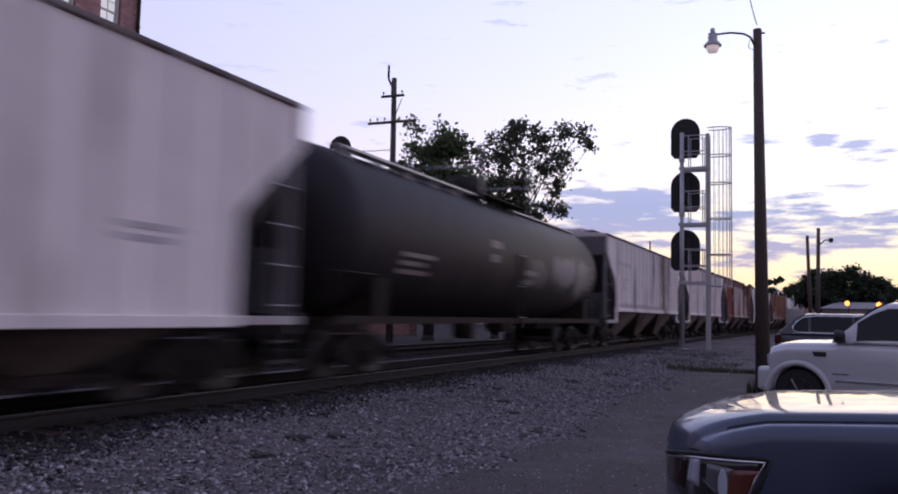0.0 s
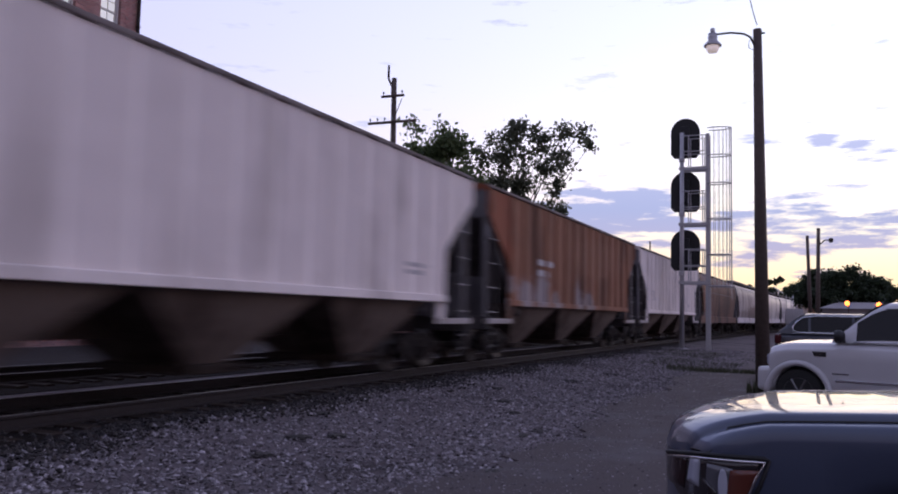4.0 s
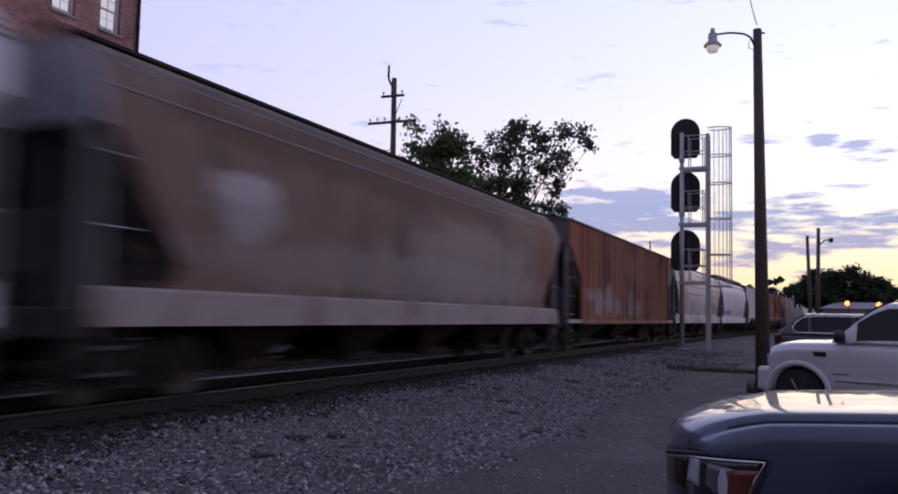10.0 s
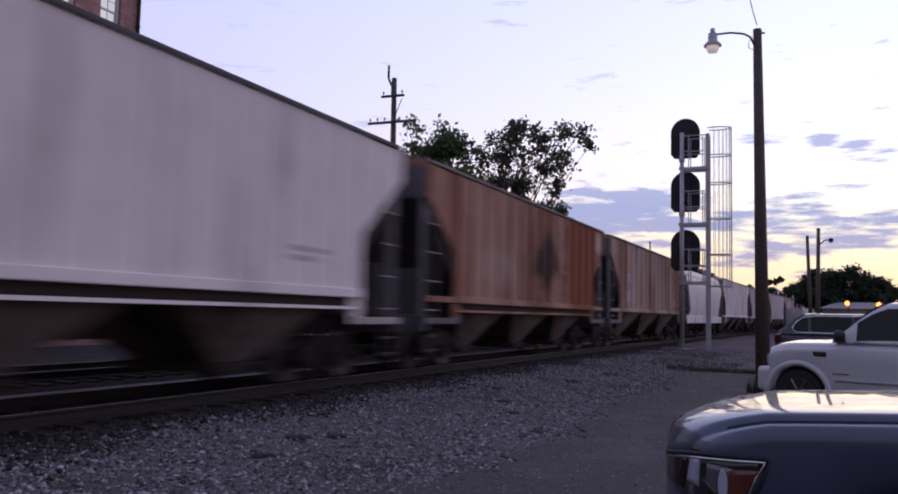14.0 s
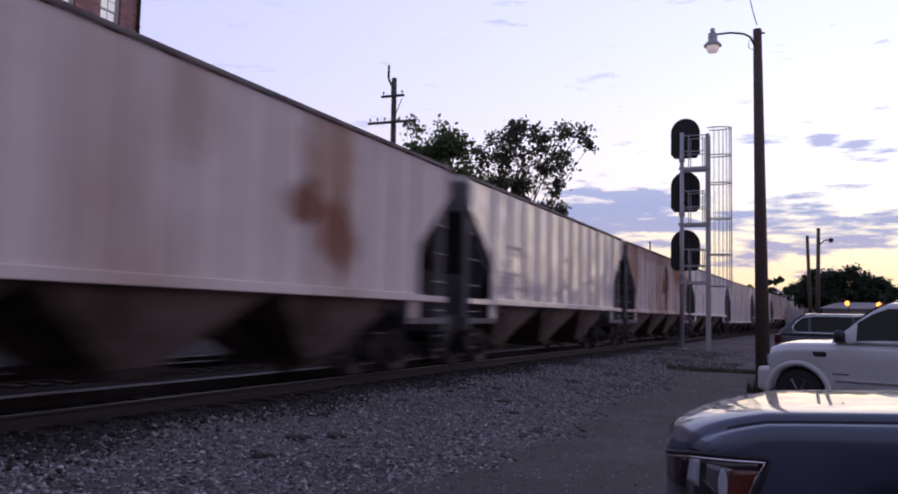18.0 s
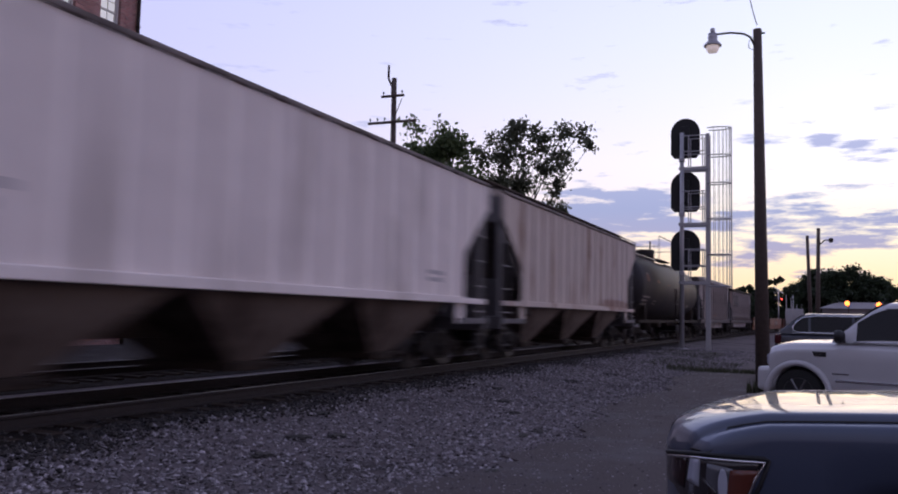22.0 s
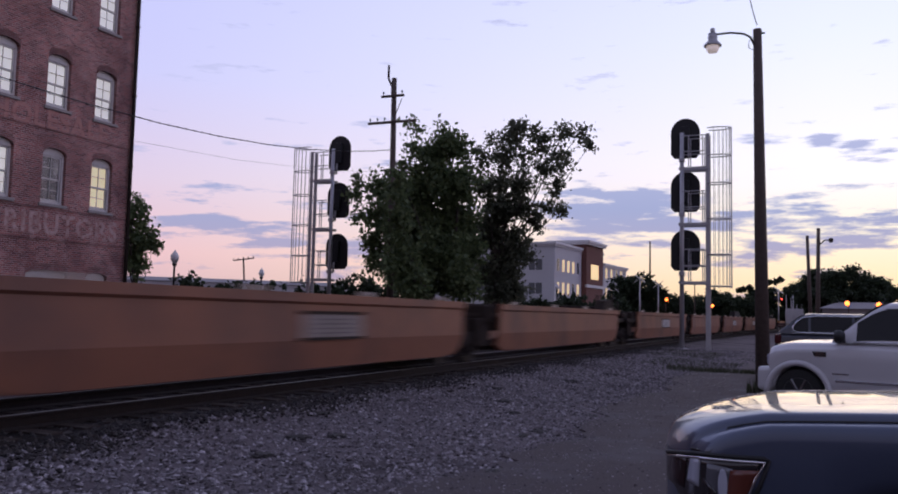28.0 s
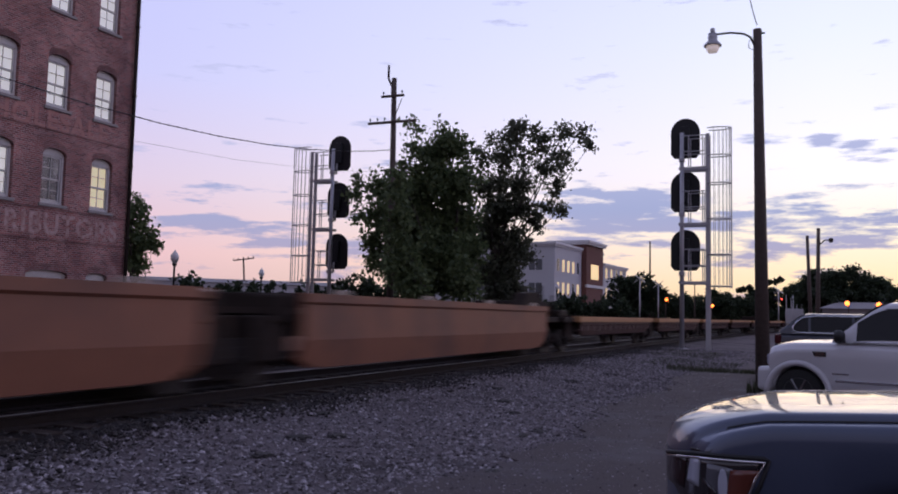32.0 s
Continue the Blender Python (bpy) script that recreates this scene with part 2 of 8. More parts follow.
def truck_at(car, y):
    """A freight truck: two side frames, a bolster and two wheelsets."""
    def bolster(bm):
        box(bm, -1.05, 1.05, -0.22, 0.22, 0.45, 0.78, 0.04)
    tr = shared("truck", 0, bolster, TRUCK, car, (0, y, 0))
    def frame_side(bm):
        prism(bm, [(-1.15, 0.38), (-0.95, 0.62), (-0.45, 0.78), (0.45, 0.78), (0.95, 0.62), (1.15, 0.38), (0.75, 0.36), (0.42, 0.2), (-0.42, 0.2), (-0.75, 0.36)], "x", -0.07, 0.07)
        box(bm, -0.1, 0.12, -0.2, 0.2, 0.3, 0.66, 0.02)
        for q in (-0.89, 0.89):
            box(bm, -0.1, 0.13, q - 0.15, q + 0.15, 0.36, 0.60, 0.03)
            turned(bm, [(0.10, 0.0), (0.10, 0.16), (0.05, 0.19)], (0, q, 0.45), "x", 10)
    def springs(bm):
        turned(bm, [(0.09 + 0.03 * (i % 2), 0.03 * i) for i in range(9)], (0, 0, 0.28), "z", 10)
    for x in (-1.0, 1.0):
        fr = shared("side_frame", 0, frame_side, TRUCK, tr, pose(x, 0, 0, 0, 0, 0 if x > 0 else 180))
        shared("spring_nest", 0, springs, TRUCK, tr, (x * 1.14, 0, 0))
    def wheels(bm):
        for x in (-0.7525, 0.7525):
            o = 1 if x > 0 else -1
            turned(bm, [(0.12, -0.06 * o), (0.34, -0.02 * o), (0.40, -0.05 * o), (0.455, -0.065 * o), (0.455, -0.04 * o), (0.425, -0.03 * o), (0.42, 0.065 * o), (0.37, 0.07 * o), (0.33, 0.02 * o), (0.13, 0.05 * o), (0.10, 0.09 * o)], (x, 0, 0), "x", 20)
        tube(bm, (-1.0, 0, 0), (1.0, 0, 0), 0.08, n=10)
    for q in (-0.89, 0.89):
        WHEELSETS.append((car, y + q, q, shared("wheelset", 0, wheels, WHEEL, tr, (0, q, 0.425))))


def coupler_at(car, y, d):
    def build(bm):
        box(bm, -0.09, 0.09, 0.0, 0.42, 0.78, 0.96, 0.02)
        box(bm, -0.17, 0.14, 0.36, 0.62, 0.72, 1.02, 0.05)
        tube(bm, (0.1, 0.1, 0.8), (0.2, 0.45, 0.45), 0.025)
    shared("coupler", 0, build, TRUCK, car, pose(0, y, 0, 0, 0, 0 if d > 0 else 180))


def ladder(car, material, x, y, z0, z1, wide=0.40, name="ladder", along_y=True):
    def build(bm):
        h = wide / 2
        for q in (-h, h):
            box(bm, -0.02, 0.02, q - 0.02, q + 0.02, 0, z1 - z0)
    ob = shared(name, (round(z1 - z0, 2), wide), build, material, car, pose(x, y, z0, 0, 0, 0 if along_y else 90))
    n = max(2, int((z1 - z0) / 0.5))
    def rung(bm):
        tube(bm, (0.03, -wide / 2, 0), (0.03, wide / 2, 0), 0.014, n=6)
    for i in range(n):
        shared("rung", wide, rung, RUNG, ob, (0, 0, 0.16 + i * (z1 - z0 - 0.2) / (n - 1)))
    return ob


def running_board(car, Lb, z, x0=0.55, x1=0.95, deep=False):
    def build(bm):
        for k in (-1, 1):
            a, b = sorted((k * x0, k * x1))
            box(bm, a, b, -Lb / 2 + 0.1, Lb / 2 - 0.1, z - 0.03, z + 0.02)
            q = -Lb / 2 + 0.3
            while q < Lb / 2:
                box(bm, min(k * (x0 - 0.1), k * (x1 + 0.06)), max(k * (x0 - 0.1), k * (x1 + 0.06)), q - 0.03, q + 0.03, z - 0.2, z - 0.03)
                q += 1.2
    board = shared("running_board", (round(Lb, 2), z, x0, deep), build, GRIMY_SHADED if deep else STEEL_DARK, car)
    if deep:
        def plate(bm):
            box(bm, x1 - 0.02, x1 + 0.02, 0, 1.13, z - 0.17, z + 0.05)
        n = int((Lb - 0.4) / 1.15)
        for i in range(n):
            for k in (1, -1):
                shared("toe_board", (z, x1), plate, STEEL_DARK if i % 2 else BOARDGREY, board, pose(0, k * (-Lb / 2 + 0.2 + 1.15 * i), 0, 0, 0, 0 if k > 0 else 180))


def hatches(car, Lb, z, material, x0=-0.38, x1=0.38, n=8):
    step = (Lb - 0.9) / n
    def one(bm):
        box(bm, x0, x1, -step / 2 + 0.06, step / 2 - 0.06, z, z + 0.16, 0.05)
        for q in (-step / 4, step / 4):
            box(bm, x0 - 0.04, x1 + 0.04, q - 0.04, q + 0.04, z + 0.1, z + 0.2)
    for i in range(n):
        shared("hatch_cover", (round(step, 2), z, x0), one, material, car, (0, -Lb / 2 + 0.45 + step * (i + 0.5), 0))


def couplings(car, Lb, inset=1.75):
    for d in (-1, 1):
        truck_at(car, d * (Lb / 2 - inset))
        coupler_at(car, d * Lb / 2, d)


def end_gear(car, Lb, material, top, sill=1.12, ledge=0.0, bars=True):
    """Steps, ladders, grab irons and the brake wheel at the car's ends."""
    for d in (-1, 1):
        ye = d * (Lb / 2)
        def platform(bm):
            box(bm, -1.55, 1.55, min(0, -d * 0.18), max(0, -d * 0.18), sill - 0.28, sill + 0.06, 0.02)
        shared("end_platform", (d, sill), platform, ENDGREY_SHADED if ledge else GRIMY_SHADED, car, (0, ye, 0))
        def side_bar(bm):
            box(bm, -0.07, 0.07, min(0, -d * 1.75), max(0, -d * 1.75), sill - 0.13, sill, 0.015)
        def handhold(bm):
            box(bm, -0.04, 0.04, min(-d * 0.12, -d * 1.72), max(-d * 0.12, -d * 1.72), ledge - 0.08, ledge + 0.05, 0.015)
        for k in (-1, 1) if bars else ():
            shared("side_bar", (d, sill), side_bar, ENDGREY_SHADED if ledge else GRIMY_SHADED if material is GRIMY_SHADED else SILLDIRT, car, (k * 1.51, ye, 0))
            if ledge:
                shared("end_ledge", (d, ledge), handhold, material, car, (k * 1.53, ye, 0))
        def step_(bm):
            for q in (0.18, 0.62):
                box(bm, -0.02, 0.02, -d * q - 0.02, -d * q + 0.02, 0.42, sill - 0.1)
            for z in (0.44, 0.74):
                box(bm, -0.06, 0.06, min(-d * 0.18, -d * 0.62), max(-d * 0.18, -d * 0.62), z - 0.02, z + 0.02)
        def post(bm):
            box(bm, -0.05, 0.05, -0.05, 0.05, sill, top - 0.6)
        def corner(bm):
            box(bm, -0.04, 0.04, -0.15, 0.15, sill, top - 0.35)
        for k in (-1, 1):
            shared("sill_step", (d, sill), step_, GRIMY_SHADED, car, (k * 1.5, ye, 0))
            ladder(car, GRIMY_SHADED, k * 1.5, ye - d * 0.42, sill, top - 0.9, 0.52)
            shared("end_post", (sill, top), post, ENDGREY_SHADED, car, (k * 0.62, ye - d * 0.3, 0))
            shared("corner_post", (sill, top), corner, ENDGREY_SHADED, car, (k * 1.42, ye - d * 0.16, 0))
        if d < 0:
            def wheel_(bm):
                turned(bm, [(0.27, 0.0), (0.29, -0.02), (0.27, -0.04), (0.25, -0.02), (0.27, 0.0)], (0, 0, 0), "y", 16)
                for i in range(4):
                    a = i * math.pi / 4
                    tube(bm, (-0.26 * math.cos(a), -0.02, -0.26 * math.sin(a)), (0.26 * math.cos(a), -0.02, 0.26 * math.sin(a)), 0.014, n=5)
            shared("brake_wheel", 0, wheel_, STEEL_DARK, car, (-0.55, ye - 0.06, 2.6))
            def valves(bm):
                box(bm, -0.35, 0.25, 0.25, 0.75, sill + 0.1, sill + 0.5, 0.04)
                turned(bm, [(0.2, -0.45), (0.24, -0.4), (0.24, 0.35), (0.2, 0.4)], (0.7, 0.85, sill + 0.42), "y", 12)
            shared("brake_gear", sill, valves, STEEL_DARK, car, (0, ye, 0))


def lettering(car, material, x, rows):
    """Unreadable marks on a car's side, as plain bars: y centre, z centre, width, height, how many bars."""
    for y, z, w, h, n in rows:
        bar = h / (n * 1.7)
        for i in range(n):
            zz = z + h / 2 - (i + 0.5) * h / n
            ww = w * (0.7 + 0.3 * ((i * 7 + 3) % 5) / 4)
            def build(bm):
                box(bm, 0, 0.004, -w / 2, -w / 2 + ww, -bar / 2, bar / 2)
            shared("stencil_bar", (round(w, 2), round(ww, 2), round(bar, 3)), build, material, car, (x, y, zz))


def ribbed_hopper(label, S0, S1, paint, zs=1.55, ztop=4.33, nribs=15, bays=3, overhang=False, roofmat=None, marks=None, endpaint=None, markmat=None, flange=False, baymat=None):
    Lb = round((S1 - S0 - 1.15) * 4) / 4
    car = thing("covered_hopper", label, "hopper car", "freight cars of the train")
    endpaint = endpaint or paint
    cut = 1.55
    def side(bm):
        h = Lb / 2
        poly = [(-h, ztop), (-h, ztop - 0.6), (-h + 0.16, ztop - 0.72), (-h + cut - 0.12, 2.62), (-h + cut, 2.45), (-h + cut, zs), (h - cut, zs), (h - cut, 2.45), (h - cut + 0.12, 2.62), (h - 0.16, ztop - 0.72), (h, ztop - 0.6), (h, ztop)]
        prism(bm, poly, "x", 1.50, 1.535)
    for k in (1, -1):
        shared("side_wall", (Lb, zs, ztop), side, paint, car, pose(0, 0, 0, 0, 0, 0 if k > 0 else 180))
    def rib_short(bm):
        prism(bm, [(1.53, -0.07), (1.59, -0.05), (1.59, 0.05), (1.53, 0.07)], "z", ztop - 0.6, ztop)
    for k in (1, -1):
        for i in range(nribs):
            y = -Lb / 2 + cut + 0.1 + (Lb - 2 * cut - 0.2) * i / (nribs - 1)
            def rib(bm):
                prism(bm, [(1.53, k * y - 0.085), (1.60, k * y - 0.05), (1.60, k * y + 0.05), (1.53, k * y + 0.085)], "z", zs, ztop)
            shared("side_rib", (zs, ztop, round(k * y, 2)), rib, paint, car, pose(0, 0, 0, 0, 0, 0 if k > 0 else 180))
        for y in (-Lb / 2 + 0.08, Lb / 2 - 0.08):
            shared("corner_rib", ztop, rib_short, paint, car, pose(0, y, 0, 0, 0, 0 if k > 0 else 180))
    def chord(bm):
        box(bm, 1.48, 1.59, -Lb / 2, Lb / 2, ztop + 0.01, ztop + 0.09, 0.02)
    def chord2(bm):
        box(bm, 1.46, 1.62, -Lb / 2 + cut, Lb / 2 - cut, zs - 0.10, zs + 0.06, 0.02)
    def flange_(bm):
        box(bm, 1.50, 1.60, -Lb / 2 + cut, Lb / 2 - cut, zs - 0.30, zs - 0.25)
    # dark strip that stands for the shadow gap between sill and flange
    def web(bm):
        box(bm, 1.46, 1.50, -Lb / 2 + cut, Lb / 2 - cut, zs - 0.26, zs - 0.09)
    def shoulder(bm):
        box(bm, 1.49, 1.545, -0.17, 0.17, 1.0, zs + 0.1)
    for k in (1, -1):
        turn = pose(0, 0, 0, 0, 0, 0 if k > 0 else 180)
        shared("top_chord", (Lb, ztop), chord, roofmat or CHORD_SHADED, car, turn)
        shared("side_sill", (Lb, zs), chord2, paint, car, turn)
        if flange:
            shared("sill_web", (Lb, zs), web, STEEL_DARK, car, turn)
            shared("sill_flange", (Lb, zs), flange_, paint, car, turn)
        for d in (-1, 1):
            shared("shoulder_plate", zs, shoulder, paint, car, pose(0, d * (Lb / 2 - cut - 0.1), 0) @ turn)
    def roof(bm):
        prism(bm, [(-1.5, ztop - 0.05), (-1.5, ztop + 0.10), (0, ztop + 0.24), (1.5, ztop + 0.10), (1.5, ztop - 0.05)], "y", -Lb / 2, Lb / 2)
    shared("roof", (Lb, ztop), roof, roofmat or paint, car)
    hatches(car, Lb, ztop + 0.2, roofmat or paint)
    running_board(car, Lb, ztop + (0.42 if overhang else 0.22), 0.6, 1.0)
    for d in (-1, 1):
        def end(bm):
            q = d * Lb / 2
            prism(bm, [(q - d * 0.06, ztop - 0.62), (q, ztop - 0.7), (q - d * 2.5, 1.2), (q - d * 2.6, 1.3)], "x", -1.46, 1.46)
        shared("end_slope", (d, Lb, zs, ztop), end, GRIMY_SHADED, car)
        def shear(bm):
            q = d * (Lb / 2 - 0.32)
            box(bm, -1.35, 1.35, min(q, q - d * 0.04), max(q, q - d * 0.04), 1.15, 2.15, 0.01)
        shared("shear_plate", (d, Lb), shear, ENDGREY_SHADED, car)
        def upper(bm):
            q = d * Lb / 2
            box(bm, -1.5, 1.5, min(q, q - d * 0.08), max(q, q - d * 0.08), ztop - 0.72, ztop)
        shared("end_wall", (d, Lb, ztop), upper, ENDGREY_SHADED, car)
    end_gear(car, Lb, endpaint, ztop - 0.3, 1.12, zs - 0.02 if zs > 1.2 and S0 > 300 else 0.0)
    span = (Lb - 2 * cut - 0.6) / bays
    wide = span / 2 - 0.04
    foot = max(wide - 1.8, 0.42)
    for i in range(bays):
        yb = -Lb / 2 + cut + 0.3 + span * (i + 0.5)
        lo = 0.42
        def bay(bm):
            top = [(-1.46, -wide), (1.46, -wide), (1.46, wide), (-1.46, wide)]
            bot = [(-0.8, -foot), (0.8, -foot), (0.8, foot), (-0.8, foot)]
            zt = max(zs, 1.2) - 0.02
            A, B = [bm.verts.new((*q, zt)) for q in top], [bm.verts.new((*q, lo)) for q in bot]
            for j in range(4):
                bm.faces.new((A[j], A[(j + 1) % 4], B[(j + 1) % 4], B[j]))
            bm.faces.new(A[::-1]), bm.faces.new(B)
        b = shared("hopper_bay", (zs, round(wide, 2)), bay, baymat or BAY_SHADED, car, (0, yb, 0))
        def gate(bm):
            box(bm, -0.95, 0.95, -foot - 0.1, foot + 0.1, 0.28, 0.42, 0.02)
            tube(bm, (-1.2, 0.3, 0.36), (1.2, 0.3, 0.36), 0.03)
        shared("outlet_gate", round(foot, 2), gate, STEEL_DARK, b)
    def centre(bm):
        box(bm, -0.2, 0.2, -Lb / 2, Lb / 2, 0.78, 1.12)
    shared("centre_sill", Lb, centre, STEEL_DARK, car)
    couplings(car, Lb)
    if marks:
        lettering(car, markmat or MARK_DARK, 1.537, marks)
    TRAIN.append((car, (S0 + S1) / 2, Lb / 2 - 1.75))
    return car


def round_hopper(label, S0, S1, paint, sillpaint, roofmat=None, seams=(), marks=None, markmat=None, deep=True):
    """A covered hopper with smooth bulging sides on a straight deep side sill."""
    Lb = round((S1 - S0 - 1.0) * 4) / 4
    car = thing("covered_hopper", label, "hopper car", "freight cars of the train")
    half = [(1.47, 1.25), (1.54, 1.7), (1.585, 2.2), (1.60, 2.5), (1.605, 2.9), (1.59, 3.2), (1.58, 3.35), (1.52, 3.75), (1.38, 4.08), (1.12, 4.30), (0.6, 4.42), (0.0, 4.46)]
    prof = half + [(-x, z) for x, z in half[-2::-1]]
    def inset(z):
        if z < 2.2:
            return 1.50 + 0.12 * ((2.2 - z) / 0.95) - 0.30 * max(0.0, (1.7 - z) / 0.45)
        u = max(0.0, min(1.0, (3.3 - z) / 1.1))
        return 0.12 + 1.38 * u ** 0.9
    def shell(bm):
        n = 12
        rings = []
        for j in range(n + 1):
            ring = []
            for x, z in prof:
                h = Lb / 2 - inset(z)
                ring.append(bm.verts.new((x, -h + 2 * h * j / n, z)))
            rings.append(ring)
        for A, B in zip(rings[:-1], rings[1:]):
            for i in range(len(prof) - 1):
                f = bm.faces.new((A[i], A[i + 1], B[i + 1], B[i]))
                f.smooth = True
        bm.faces.new([bm.verts.new(v.co) for v in rings[0][::-1]]), bm.faces.new([bm.verts.new(v.co) for v in rings[-1]])
    shared("shell", Lb, shell, paint, car)
    if seams:
        for x, z in seams:
            h = Lb / 2 - inset(z) - 0.02
            def seam(bm):
                box(bm, x - 0.03, x + 0.012, -h, h, z - 0.016, z + 0.016)
            for k in (0, 180):
                shared("weld_seam", (Lb, x, z), seam, SEAM, car, pose(0, 0, 0, 0, 0, k))
    def sill(bm):
        prism(bm, [(1.44, 0.98), (1.56, 0.98), (1.56, 1.40), (1.50, 1.44), (1.44, 1.44)], "y", -Lb / 2 + 0.15, Lb / 2 - 0.15)
    for k in (1, -1):
        shared("side_sill", (Lb, "deep"), sill, sillpaint, car, pose(0, 0, 0, 0, 0, 0 if k > 0 else 180))
    def bolster_web(bm):
        prism(bm, [(-1.45, 1.0), (1.45, 1.0), (1.45, 2.3), (0.6, 2.6), (-0.6, 2.6), (-1.45, 2.3)], "y", -0.02, 0.02)
    def slope(bm):
        prism(bm, [(-0.1, 3.35), (-0.02, 3.35), (-1.62, 1.7), (-1.70, 1.7)], "x", -1.42, 1.42)
    for d in (-1, 1):
        shared("end_web", 0, bolster_web, GRIMY_SHADED, car, (0, d * (Lb / 2 - 1.5), 0))
        def shear(bm):
            box(bm, -1.38, 1.38, -0.38, -0.34, 1.15, 2.35, 0.01)
        shared("shear_plate", "round", shear, GRIMY_SHADED, car, pose(0, d * Lb / 2, 0, 0, 0, 0 if d > 0 else 180))
        shared("end_slope", "round", slope, GRIMY_SHADED, car, pose(0, d * Lb / 2, 0, 0, 0, 0 if d > 0 else 180))
    hatches(car, Lb, 4.40, roofmat or paint, -0.3, 0.3, 10)
    running_board(car, Lb, 4.61 if deep else 4.46, 0.45, 1.12 if deep else 0.9, deep)
    end_gear(car, Lb, GRIMY_SHADED, 3.9, bars=False)
    def end_cap(bm):
        prism(bm, [(-1.56, 3.28), (1.56, 3.28), (1.52, 3.72), (1.36, 4.05), (1.1, 4.27), (-1.1, 4.27), (-1.36, 4.05), (-1.52, 3.72)], "y", -0.07, 0.07)
    for d in (-1, 1):
        shared("end_panel", 0, end_cap, ENDBLUE, car, (0, d * (Lb / 2 - 0.08), 0), "blue-grey end panel")
    for i in range(4):
        yb = (i - 1.5) * (Lb - 5.0) / 4
        def bay(bm):
            A = [bm.verts.new(q) for q in ((-1.3, -1.6, 1.3), (1.3, -1.6, 1.3), (1.3, 1.6, 1.3), (-1.3, 1.6, 1.3))]
            B = [bm.verts.new(q) for q in ((-0.6, -0.4, 0.45), (0.6, -0.4, 0.45), (0.6, 0.4, 0.45), (-0.6, 0.4, 0.45))]
            for j in range(4):
                bm.faces.new((A[j], A[(j + 1) % 4], B[(j + 1) % 4], B[j]))
            bm.faces.new(B)
        b = shared("hopper_bay", "round", bay, STEEL_DARK, car, (0, yb, 0))
        def gate(bm):
            box(bm, -0.8, 0.8, -0.5, 0.5, 0.3, 0.45, 0.02)
        shared("outlet_gate", 1, gate, STEEL_DARK, b)
    def stub(bm):
        box(bm, -0.2, 0.2, -3.2, 0, 0.78, 1.15)
    for d in (-1, 1):
        shared("stub_sill", "round", stub, STEEL_DARK, car, pose(0, d * Lb / 2, 0, 0, 0, 0 if d > 0 else 180))
    couplings(car, Lb, 1.6)
    if marks:
        lettering(car, markmat or MARK_DARK, 1.608, marks)
    TRAIN.append((car, (S0 + S1) / 2, Lb / 2 - 1.6))
    return car


